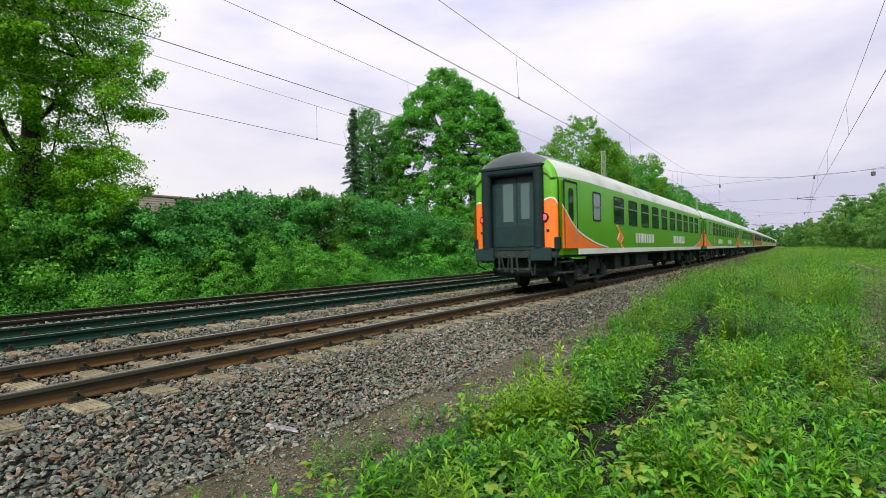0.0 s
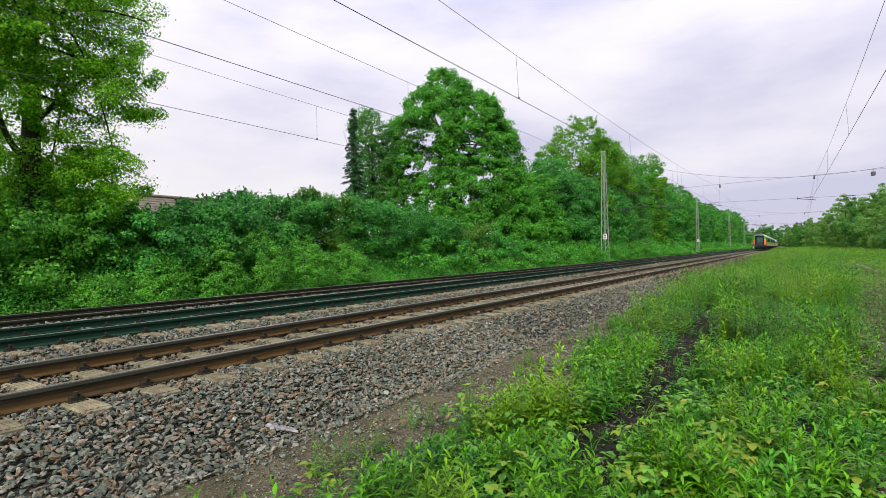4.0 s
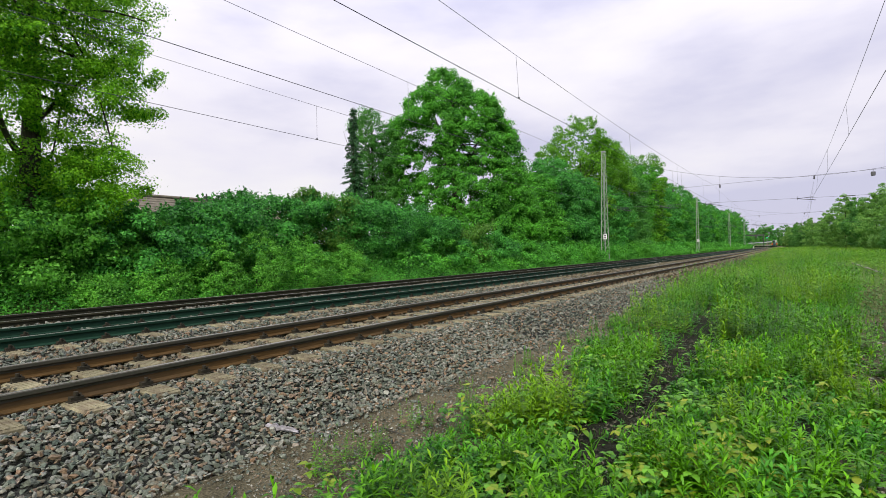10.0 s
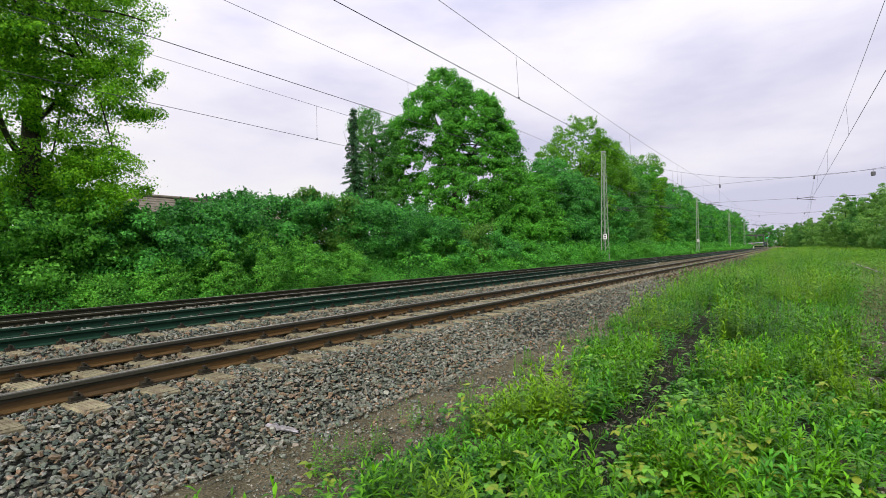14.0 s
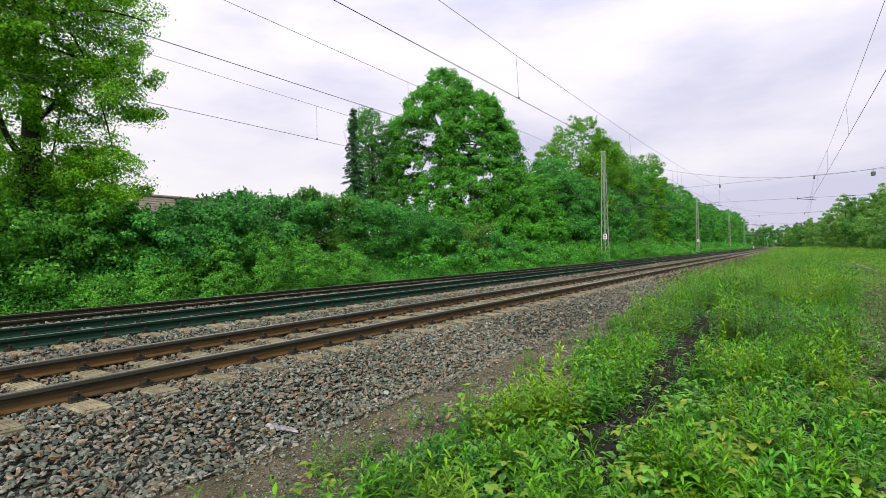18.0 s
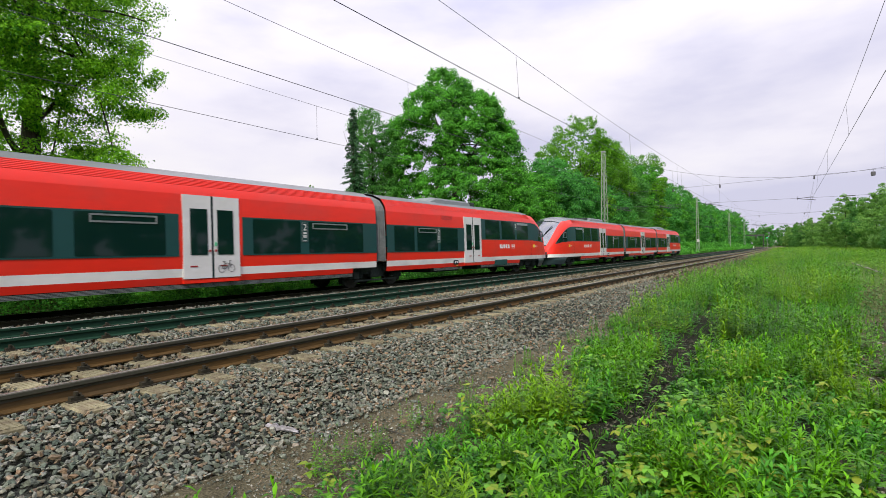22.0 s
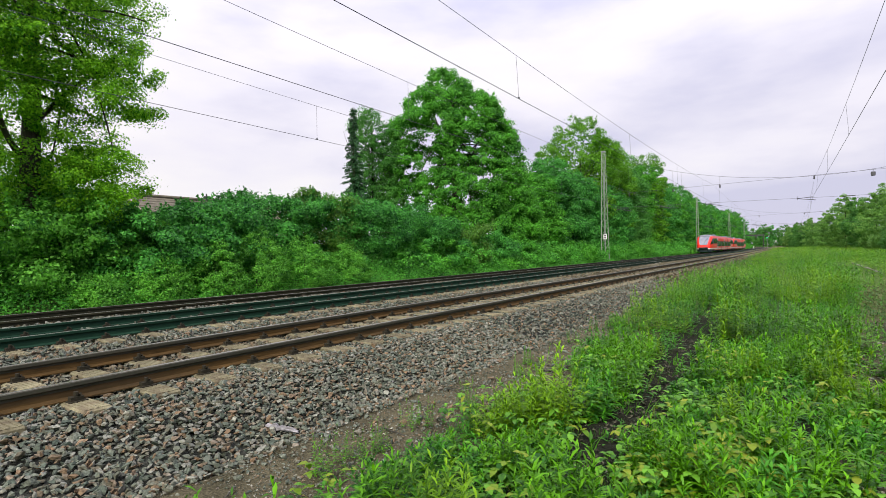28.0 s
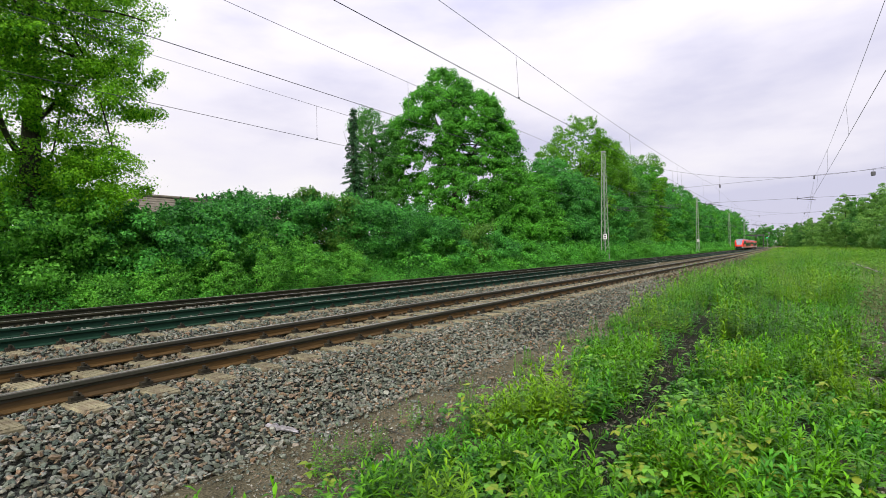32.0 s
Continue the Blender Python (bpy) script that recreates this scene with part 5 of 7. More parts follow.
M_BAND = paint("dark_window_band", (0.010, 0.056, 0.052), rough=0.5, amount=0.05, coat=0.0, spec=0.2)
M_GREYSKIRT = paint("grey_blue_skirt", (0.034, 0.066, 0.070), rough=0.35, amount=0.3)
M_PANE = glass("dark_window_glass", (0.003, 0.018, 0.014), 0.05, 1.4)
M_FROST = glass("frosted_window", (0.20, 0.25, 0.26), 0.3)
# panes lightened in base colour, in place of the bright reflections in them
M_DOORGLASS = glass("door_glass", (0.085, 0.13, 0.13), 0.15)
M_FROSTED_STRIP = glass("frosted_strip", (0.22, 0.27, 0.27), 0.35)
M_SHIELD = glass("windscreen_glass", (0.030, 0.040, 0.042), 0.03, 2.7)
M_SHIELD.node_tree.nodes["Principled BSDF"].inputs["Metallic"].default_value = 0.08
M_RUBBER = surface("black_rubber", (0.003, 0.012, 0.013), (0.009, 0.024, 0.025), 20, 3, 0.7, bump=0.1, spec=0.2)
M_BELLOWS = surface("grey_bellows", (0.075, 0.085, 0.085), (0.16, 0.17, 0.165), 20, 3, 0.8, bump=0.2)
M_UNDER = surface("dirty_underframe", (0.010, 0.019, 0.016), (0.052, 0.068, 0.058), 14, 2, 0.8, 0.2, bump=0.3)
M_WHEEL = surface("steel_wheel", (0.022, 0.024, 0.020), (0.065, 0.065, 0.055), 20, 3, 0.55, 0.6, bump=0.1)
M_ALU = surface("brushed_frame", (0.16, 0.18, 0.17), (0.30, 0.32, 0.31), 30, 3, 0.45, 0.6, bump=0)
M_TAIL = glowing("red_tail_light", (1.0, 0.06, 0.08), 1.6)
M_DARKRED = paint("dark_red_lens", (0.30, 0.015, 0.02))
M_YELLOW = paint("yellow_sticker", (0.85, 0.58, 0.05))
M_GREENDOT = paint("green_button", (0.05, 0.45, 0.2))
M_INDOOR = surface("gangway_door_paint", (0.005, 0.020, 0.021), (0.014, 0.036, 0.037), 8, 1, 0.4, bump=0)
# inner door kept nearly black, the recess's shade put into its paint
M_INDOOR_SHADED = surface("shaded_inner_door", (0.010, 0.028, 0.030), (0.026, 0.052, 0.054), 8, 1, 0.35, bump=0)


def quad_strip(rows, flip=False):
    """A mesh from rows of points (each row the same length)."""
    R = np.asarray(rows, float)
    n, k = R.shape[:2]
    i = (np.arange(n - 1)[:, None] * k + np.arange(k - 1)[None, :]).reshape(-1)
    F = np.stack([i, i + 1, i + k + 1, i + k], 1)
    return R.reshape(-1, 3), F[:, ::-1] if flip else F


def skin(name, rows, material, parent, label="", smooth=True, flip=False):
    V, F = quad_strip(rows, flip)
    return add_mesh(name, mesh_np(name, V, F, smooth), material, parent, label)


def slab(name, poly, x, thick, material, parent, label="", lean=0.0):
    """A flat plate of outline poly [(y, z)...] on the side x, proud by thick; lean: how far it tips inwards per metre of height."""
    bm = bmesh.new()
    s = 1 if x > 0 else -1
    z0 = min(q[1] for q in poly)
    a = [bm.verts.new((x - s * lean * (z - z0), y, z)) for y, z in poly]
    b = [bm.verts.new((x + s * thick - s * lean * (z - z0), y, z)) for y, z in poly]
    bm.faces.new(b if s < 0 else b[::-1])
    bm.faces.new(a[::-1] if s < 0 else a)
    for i in range(len(poly)):
        j = (i + 1) % len(poly)
        bm.faces.new((a[i], a[j], b[j], b[i]))
    bmesh.ops.recalc_face_normals(bm, faces=bm.faces)
    return part(name, bm, material, parent, label)


def rect(y0, y1, z0, z1, r=0.0, n=3):
    if not r:
        return [(y0, z0), (y1, z0), (y1, z1), (y0, z1)]
    out = []
    for cy, cz, a0 in ((y1 - r, z0 + r, -90), (y1 - r, z1 - r, 0), (y0 + r, z1 - r, 90), (y0 + r, z0 + r, 180)):
        for i in range(n + 1):
            a = radians(a0 + 90 * i / n)
            out.append((cy + r * math.cos(a), cz + r * math.sin(a)))
    return out


def ring(name, outer, inner, x, thick, material, parent, lean=0.0):
    """A frame between two outlines of equal length."""
    bm = bmesh.new()
    s = 1 if x > 0 else -1
    z0 = min(q[1] for q in outer)
    L = [[bm.verts.new((x + d * s - s * lean * (z - z0), y, z)) for y, z in o] for o, d in ((outer, 0), (outer, thick), (inner, thick), (inner, 0))]
    n = len(outer)
    for a, b in ((0, 1), (1, 2), (2, 3)):
        for i in range(n):
            j = (i + 1) % n
            bm.faces.new((L[a][i], L[a][j], L[b][j], L[b][i]))
    bmesh.ops.recalc_face_normals(bm, faces=bm.faces)
    return part(name, bm, material, parent)


def side_window(parent, x, y0, y1, z0, z1, split=0.0, pane=None, lean=0.0, r=0.06, frame_mat=None):
    w = slab("window", rect(y0 + 0.02, y1 - 0.02, z0 + 0.02, z1 - 0.02, r), x, 0.004, pane or M_PANE, parent, lean=lean)
    ring("window_frame", rect(y0, y1, z0, z1, r + 0.02), rect(y0 + 0.045, y1 - 0.045, z0 + 0.045, z1 - 0.045, r), x, 0.016, frame_mat or M_RUBBER, w, lean=lean)
    if split:
        slab("window_bar", rect(y0 + 0.03, y1 - 0.03, split - 0.022, split + 0.022), x, 0.018, M_ALU, w, lean=lean)
    return w


def wheel_mesh():
    bm = bmesh.new()
    for x0, x1, r in ((0.0, 0.10, 0.46), (-0.03, 0.0, 0.485), (0.10, 0.125, 0.36), (-0.10, 0.14, 0.12)):
        bmesh.ops.create_cone(bm, cap_ends=True, segments=20, radius1=r, radius2=r, depth=x1 - x0, matrix=Matrix.Translation(((x0 + x1) / 2, 0, 0)) @ Matrix.Rotation(radians(90), 4, "Y"))
    me = bpy.data.meshes.new("wheel")
    bm.to_mesh(me)
    bm.free()
    me.materials.append(M_WHEEL)
    return me


ME_WHEEL = wheel_mesh()


def bogie(parent, y, base=2.5, half=1.0):
    """A running bogie: two side frames with springs and axle boxes, four wheels."""
    bm = bmesh.new()
    for s in (-1, 1):
        box(bm, s * half - 0.06, s * half + 0.06, y - base / 2 - 0.35, y + base / 2 + 0.35, 0.50, 0.68, 0.02)
        for d in (-base / 2, base / 2):
            box(bm, s * half - 0.11, s * half + 0.13, y + d - 0.16, y + d + 0.16, 0.32, 0.60, 0.03)
            for e in (-0.27, 0.27):
                rod(bm, (s * (half + 0.05), y + d + e, 0.32), (s * (half + 0.05), y + d + e, 0.76), 0.05, n=6)
                for k in range(6):
                    rod(bm, (s * (half + 0.05), y + d + e, 0.35 + 0.065 * k), (s * (half + 0.05), y + d + e, 0.382 + 0.065 * k), 0.092, n=8)
        box(bm, s * half - 0.12, s * half + 0.12, y - 0.38, y + 0.38, 0.36, 0.86, 0.03)
        rod(bm, (s * half, y + 0.2, 0.4), (s * (half + 0.12), y + 0.95, 0.86), 0.035)
        box(bm, s * half + 0.05, s * half + 0.12, y - base / 2 - 0.1, y + base / 2 + 0.1, 0.24, 0.29)
    box(bm, -half, half, y - 0.3, y + 0.3, 0.55, 0.85)
    for d in (-base / 2 - 0.42, base / 2 + 0.42):
        box(bm, -half, half, y + d - 0.05, y + d + 0.05, 0.52, 0.66)
        for s in (-1, 1):
            box(bm, s * 0.75 - 0.10, s * 0.75 + 0.10, y + d - 0.04, y + d + 0.08, 0.16, 0.55)
    for d in (-base / 2, base / 2):
        rod(bm, (-0.8, y + d, 0.46), (0.8, y + d, 0.46), 0.08)
    bg = part("bogie", bm, M_UNDER, parent)
    for d in (-base / 2, base / 2):
        for s in (-1, 1):
            w = new("wheel", ME_WHEEL)
            w.parent, w.matrix_basis = bg, pose(s * 0.73, y + d, 0.462, 0, 0, 0 if s > 0 else 180)
    return bg


def letters(parent, x, y0, widths, z0, z1, material, slant=0.0, name="lettering"):
    """Brand lettering shown as slanted bars of its size."""
    bm = bmesh.new()
    s = 1 if x > 0 else -1
    y = y0
    for w in widths:
        if w > 0:
            for zz0, zz1, a, b in ((z0, z1, 0.05, 0.85),):
                q = [(y + a * w, zz0), (y + b * w, zz0), (y + b * w, zz1), (y + a * w, zz1)]
                q = [(p - s * slant * (zz - z0), zz) for p, zz in q]
                f = [bm.verts.new((x, p, zz)) for p, zz in q]
                g = [bm.verts.new((x + s * 0.003, p, zz)) for p, zz in q]
                bm.faces.new(g)
                for i in range(4):
                    bm.faces.new((f[i], f[(i + 1) % 4], g[(i + 1) % 4], g[i]))
        y += abs(w) * 1.22
    bmesh.ops.recalc_face_normals(bm, faces=bm.faces)
    return part(name, bm, material, parent)


# ---- the green coach ----
COACH_L = 26.4
COACH_SIDE = [(1.36, 1.02), (1.41, 1.20), (1.41, 2.2), (1.405, 3.0), (1.385, 3.19)]
COACH_TOP = [(1.385, 3.19), (1.33, 3.38), (1.22, 3.55), (1.06, 3.70)]
COACH_ROOF = [(1.06, 3.70), (0.80, 3.84), (0.45, 3.95), (0.0, 4.0), (-0.45, 3.95), (-0.80, 3.84), (-1.06, 3.70)]


def coach_rows(section, mirror=1):
    """Section carried along the coach, drawn in a little towards both ends."""
    rows = []
    for y, w, dz in ((0.32, 0.925, -0.05), (0.62, 0.95, -0.03), (1.75, 0.985, 0.0), (2.3, 1.0, 0.0), (8, 1, 0), (13.2, 1, 0), (18, 1, 0), (24.1, 1.0, 0.0), (24.65, 0.985, 0.0), (25.78, 0.95, -0.03), (26.08, 0.925, -0.05)):
        rows.append([(mirror * x * w, y, z + (dz if z > 3 else 0)) for x, z in section])
    return rows


def swoosh(t):
    """Height of the orange field's upper edge, t metres from the coach's end."""
    return float(np.interp(t, [0.3, 0.55, 1.0, 1.5, 2.1, 2.8, 3.5, 4.3], [2.42, 2.20, 1.90, 1.68, 1.52, 1.38, 1.28, 1.205]))


def build_coach(body_mat, label, orange=True):
    root = new("passenger_coach")
    tagged(root, label, "railway coach", "coaches of the green train")
    for s in (1, -1):
        skin("side_wall", coach_rows(COACH_SIDE, s), body_mat, root, flip=s > 0)
        skin("cantrail", coach_rows(COACH_TOP, s), M_PALE, root, "pale grey roof edge", flip=s > 0)
        slab("sill_stripe", rect(1.5, 24.9, 1.025, 1.195), s * 1.392, 0.024, M_WHITE, root, "off-white stripe along the sill")
        for k in range(10):
            y = 5.05 + 1.94 * k
            side_window(root, s * 1.411, y, y + 1.24, 2.03, 2.97, 2.62)
        for y, fl in ((2.80, 0), (22.95 + 0.65, 1)):
            if not fl:
                side_window(root, s * 1.411, y, y + 0.78, 2.04, 2.95, 2.5, M_FROST)
        # doors in the drawn-in ends
        for y0, y1, e in ((0.50, 1.45, 0), (24.95, 25.90, 1)):
            lean = 0.0
            xx = s * 1.365
            d = slab("door", rect(y0, y1, 1.25, 3.03, 0.05), xx, 0.022, body_mat, root)
            ring("door_seal", rect(y0 - 0.05, y1 + 0.05, 1.20, 3.09, 0.06), rect(y0, y1, 1.25, 3.03, 0.05), xx, 0.03, M_RUBBER, d)
            slab("door_window", rect(y0 + 0.28, y1 - 0.28, 1.95, 2.88, 0.10), xx + s * 0.022, 0.006, M_PANE, d)
            bm = bmesh.new()
            hy = y1 - 0.13 if not e else y0 + 0.13
            rod(bm, (xx + s * 0.05, hy, 1.5), (xx + s * 0.05, hy, 2.0), 0.014)
            part("door_handle", bm, M_ALU, d)
        if orange:
            for e in (0, 1):
                ts = np.linspace(0.34, 4.3, 22)
                up = [((t if not e else COACH_L - t), swoosh(t)) for t in ts]
                lo = [((t if not e else COACH_L - t), 1.205) for t in ts]

                def xo(t, lift):
                    return s * (np.interp(t, [0.3, 0.45, 1.75, 2.3], [1.345, 1.389, 1.395, 1.41]) + lift)
                skin("orange_field", [[(xo(t, 0.012 if t < 1.8 else 0.005), a[0], b[1]), (xo(t, 0.012 if t < 1.8 else 0.005), a[0], a[1])] for t, a, b in zip(ts, up, lo)], M_ORANGE, root, "orange field sweeping down to the sill", flip=(s > 0) != bool(e))
                skin("white_outline", [[(xo(t, 0.016), a[0], a[1] - 0.01), (xo(t, 0.016), a[0], a[1] + 0.042)] for t, a in zip(ts, up)], M_WHITE, root, flip=(s > 0) != bool(e))
            # arrow emblem: two crossing chevrons, white edged
            for off, mt, lift in ((0.045, M_WHITE, 0.003), (0.0, M_ORANGE, 0.006)):
                for pts in ([(5.34, 1.95), (5.56, 1.95), (6.18, 1.62), (5.86, 1.40), (5.70, 1.49), (5.88, 1.61)], [(6.26, 1.21), (6.04, 1.21), (5.44, 1.45), (5.72, 1.69), (5.90, 1.60), (5.74, 1.46)]):
                    cy, cz = sum(p[0] for p in pts) / len(pts), sum(p[1] for p in pts) / len(pts)
                    q = [(p + math.copysign(off, p - cy), z + math.copysign(off, z - cz)) for p, z in pts]
                    slab("arrow_emblem", q, s * 1.411, lift, mt, root)
            letters(root, s * 1.413, 7.95, (0.36, 0.30, 0.14, 0.36, 0.33, 0.36, 0.36, 0.14, 0.36), 1.38, 1.76, M_WHITE, name="white_lettering")
            letters(root, s * 1.413, 15.6, (0.36, 0.30, 0.14, 0.36, 0.33, 0.36, 0.36, 0.14, 0.36), 1.38, 1.76, M_WHITE, name="white_lettering")
        for e in (0, 1):
            # corner pillars of the end wall with their round lamps
            y, d = (0.32, -1) if not e else (26.08, 1)
            xs = np.linspace(0.0, 1.0, 9)
            base = [(s * (0.70 + 0.565 * math.sin(a * math.pi / 2)), y + d * 0.15 * math.cos(a * math.pi / 2)) for a in xs]
            skin("end_corner", [[(x, yy, z) for z in (1.22, 1.9, 2.6, 3.14)] + [(x * 0.93, yy - d * 0.02, 3.34)] for x, yy in base], body_mat, root, flip=(s > 0) == bool(e))
            if orange:
                skin("orange_corner", [[(x * 1.004, yy + d * 0.006, 1.225), (x * 1.004, yy + d * 0.006, 2.0), (x * 1.004, yy + d * 0.006, 2.40 + 0.17 * math.sin(math.pi * min(1, max(0, (i - 0.5) / 7.0))))] for i, (x, yy) in enumerate(base)], M_ORANGE, root, "orange corner panel", flip=(s > 0) == bool(e))
                skin("white_outline", [[(x * 1.006, yy + d * 0.009, z), (x * 1.006, yy + d * 0.009, z + 0.04)] for (x, yy), z in [(q, 2.40 + 0.17 * math.sin(math.pi * min(1, max(0, (i - 0.5) / 7.0)))) for i, q in enumerate(base)]], M_WHITE, root, flip=(s > 0) == bool(e))
            bm = bmesh.new()
            rod(bm, (s * 0.93, y + d * 0.10, 2.06), (s * 0.93, y + d * 0.20, 2.06), 0.125, 0.12, 20)
            lamp = part("lamp_housing", bm, M_RUBBER, root, "round black lamp rim")
            bm = bmesh.new()
            rod(bm, (s * 0.93, y + d * 0.19, 2.06), (s * 0.93, y + d * 0.215, 2.06), 0.095, 0.075, 20)
            part("lamp_lens", bm, M_TAIL if not e else M_DARKRED, lamp, "glowing red tail lamp" if not e else "unlit red lamp lens")
            bm = bmesh.new()
            box(bm, s * 1.02 - 0.035, s * 1.02 + 0.035, y + d * 0.125 - 0.02, y + d * 0.125 + 0.02, 1.66, 1.73)
            part("socket", bm, M_RUBBER, root)
            # buffers
            bm = bmesh.new()
            by = 0.0 if not e else COACH_L
            rod(bm, (s * 0.875, by - d * 0.62, 1.06), (s * 0.875, by - d * 0.05, 1.06), 0.11, 0.09, 12)
            box(bm, s * 0.875 - 0.30, s * 0.875 + 0.30, min(by, by - d * 0.06), max(by, by - d * 0.06), 0.88, 1.24, 0.02)
            part("buffer", bm, M_INDOOR, root, "dark steel buffer")
            bm = bmesh.new()
            box(bm, s * 1.22 - 0.12, s * 1.22 + 0.1, y + d * 0.03 - 0.06, y + d * 0.03 + 0.08, 1.18, 1.52, 0.02)
            rod(bm, (s * 1.24, y + d * 0.06, 1.25), (s * 1.2, y + d * 0.1, 0.75), 0.022)
            rod(bm, (s * 1.2, y + d * 0.1, 0.75), (s * 1.12, y - d * 0.2, 0.62), 0.022)
            part("brake_hose", bm, M_RUBBER, root)
            for k, z in enumerate((0.52, 0.82, 1.08)):
                bm = bmesh.new()
                ya, yb = (0.55, 1.42) if not e else (24.98, 25.85)
                box(bm, s * 1.16 - 0.12, s * 1.16 + (0.16 + 0.04 * (2 - k)) - 0.06, ya, yb, z, z + 0.035)
                part("step", bm, M_UNDER, root)
    skin("roof", coach_rows(COACH_ROOF), M_ROOFGREY, root, "weathered grey roof", flip=True)
    for y in (1.2, 6.2, 10.5, 15.5, 20.4, 25.2):
        bm = bmesh.new()
        box(bm, -0.16, 0.16, y - 0.2, y + 0.2, 3.97, 4.06, 0.03)
        part("roof_vent", bm, M_GREYSKIRT, root)
    for e in (0, 1):
        y, d = (0.32, -1) if not e else (26.08, 1)
        # end wall, dome and rubber gangway
        bm = bmesh.new()
        box(bm, -0.74, 0.74, min(y + d * 0.02, y - d * 0.1), max(y + d * 0.02, y - d * 0.1), 1.18, 3.50)
        part("end_wall", bm, M_INDOOR, root)
        dome = []
        for f in np.linspace(0, 1, 7):
            a = f * math.pi / 2
            dome.append([(x * (0.925 - 0.02 * f) * (1 - 0.10 * (1 - math.cos(a))), y + d * 0.17 * math.sin(a), (z - 0.05 - 3.1) * (1 - 0.62 * (1 - math.cos(a))) + 3.1) for x, z in COACH_ROOF])
        for s in (1, -1):
            sh = []
            for f in np.linspace(0, 1, 7):
                a = f * math.pi / 2
                sh.append([(s * x * (0.925 - 0.02 * f) * (1 - 0.10 * (1 - math.cos(a))), y + d * 0.17 * math.sin(a), (z - 0.05 - 3.1) * (1 - 0.62 * (1 - math.cos(a))) + 3.1) for x, z in [(1.385, 3.17), (1.33, 3.38), (1.22, 3.55), (1.06, 3.70)]])
            skin("end_shoulder", sh, body_mat, root, flip=(s > 0) == bool(e))
        skin("roof_dome", dome, M_DOME, root, "dark grey domed roof end", flip=not e)
        for s in (-1, 1):
            bm = bmesh.new()
            rod(bm, (s * 0.80, y + d * 0.22, 1.24), (s * 0.80, y + d * 0.22, 3.38), 0.145, n=14)
            part("gangway_roll", bm, M_RUBBER, root, "thick black rubber roll")
            bm = bmesh.new()
            box(bm, s * 0.80 - 0.07, s * 0.80 + 0.07, y - 0.16 if d < 0 else y, y if d < 0 else y + 0.16, 1.24, 3.40)
            part("gangway_jamb", bm, M_RUBBER, root)
        bm = bmesh.new()
        rod(bm, (-0.90, y + d * 0.22, 3.37), (0.90, y + d * 0.22, 3.37), 0.125, n=14)
        part("gangway_roll", bm, M_RUBBER, root, "thick black rubber roll")
        bm = bmesh.new()
        box(bm, -0.95, 0.95, y + d * 0.33 - 0.03, y + d * 0.33 + 0.03, 3.44, 3.50, 0.01)
        box(bm, -0.95, 0.95, min(y, y + d * 0.34), max(y, y + d * 0.34), 3.49, 3.52)
        part("gangway_canopy", bm, M_RUBBER, root)
        door = slab_end("gangway_door", -0.62, 0.62, 1.28, 3.25, y + d * 0.02, d, M_INDOOR_SHADED, root)
        slab_end("door_lower_panel", -0.62, 0.62, 1.28, 1.85, y + d * 0.035, d, M_INDOOR, door)
        slab_end("door_glass", -0.36, -0.04, 1.98, 3.06, y + d * 0.035, d, M_DOORGLASS, door)
        slab_end("door_glass", 0.20, 0.46, 2.05, 3.04, y + d * 0.035, d, M_DOORGLASS, door)
        slab_end("door_joint", 0.06, 0.075, 1.85, 3.25, y + d * 0.035, d, M_RUBBER, door)
        bm = bmesh.new()
        box(bm, -1.25, 1.25, min(y, y - d * 0.25), max(y, y - d * 0.25), 0.95, 1.22, 0.02)
        rod(bm, (0, y + d * 0.3, 1.0), (0, y + d * 0.28, 0.55), 0.04)
        rod(bm, (0.1, y + d * 0.2, 1.0), (0.16, y + d * 0.25, 0.6), 0.03)
        rod(bm, (-0.5, y + d * 0.1, 1.0), (-0.45, y + d * 0.18, 0.62), 0.025)
        rod(bm, (0.5, y + d * 0.1, 1.0), (0.45, y + d * 0.18, 0.62), 0.025)
        part("headstock", bm, M_UNDER, root, "dark steel headstock with screw coupling")
        for x0, drop in ((-0.45, 0.46), (0.38, 0.54)):
            loop = [(x0 + 0.13 * math.sin(k * math.pi / 8) + 0.03 * k, y + d * (0.06 + 0.20 * math.sin(k * math.pi / 8)), 1.02 - drop * math.sin(k * math.pi / 8)) for k in range(9)]
            bm = bmesh.new()
            for a, b in zip(loop, loop[1:]):
                rod(bm, a, b, 0.022, n=6)
            part("coupling_hose", bm, M_RUBBER, root, "hanging black air hose")
        bm = bmesh.new()
        box(bm, -1.0, 1.0, min(y - d * 0.5, y - d * 0.9), max(y - d * 0.5, y - d * 0.9), 0.42, 0.95, 0.03)
        rod(bm, (-0.9, y - d * 0.3, 0.62), (0.9, y - d * 0.3, 0.62), 0.05)
        part("buffer_beam", bm, M_UNDER, root)
        bogie(root, 3.6 if not e else 22.8)
    bm = bmesh.new()
    box(bm, -1.25, 1.25, 0.5, 25.9, 0.95, 1.05)
    part("underframe", bm, M_UNDER, root)
    for y0, y1, s, z in ((6.2, 7.0, 1, 0.42), (7.5, 8.2, 1, 0.5), (9.2, 11.4, 1, 0.46), (12.2, 13.6, -1, 0.45), (14.6, 15.4, 1, 0.55), (16.0, 17.9, -1, 0.45), (16.6, 17.3, 1, 0.5), (18.6, 19.4, 1, 0.45), (10, 13, -1, 0.5)):
        bm = bmesh.new()
        box(bm, 0.55 * s - 0.55, 0.55 * s + 0.55, y0, y1, z, 0.96, 0.03)
        part("equipment_box", bm, M_UNDER, root)
    return root


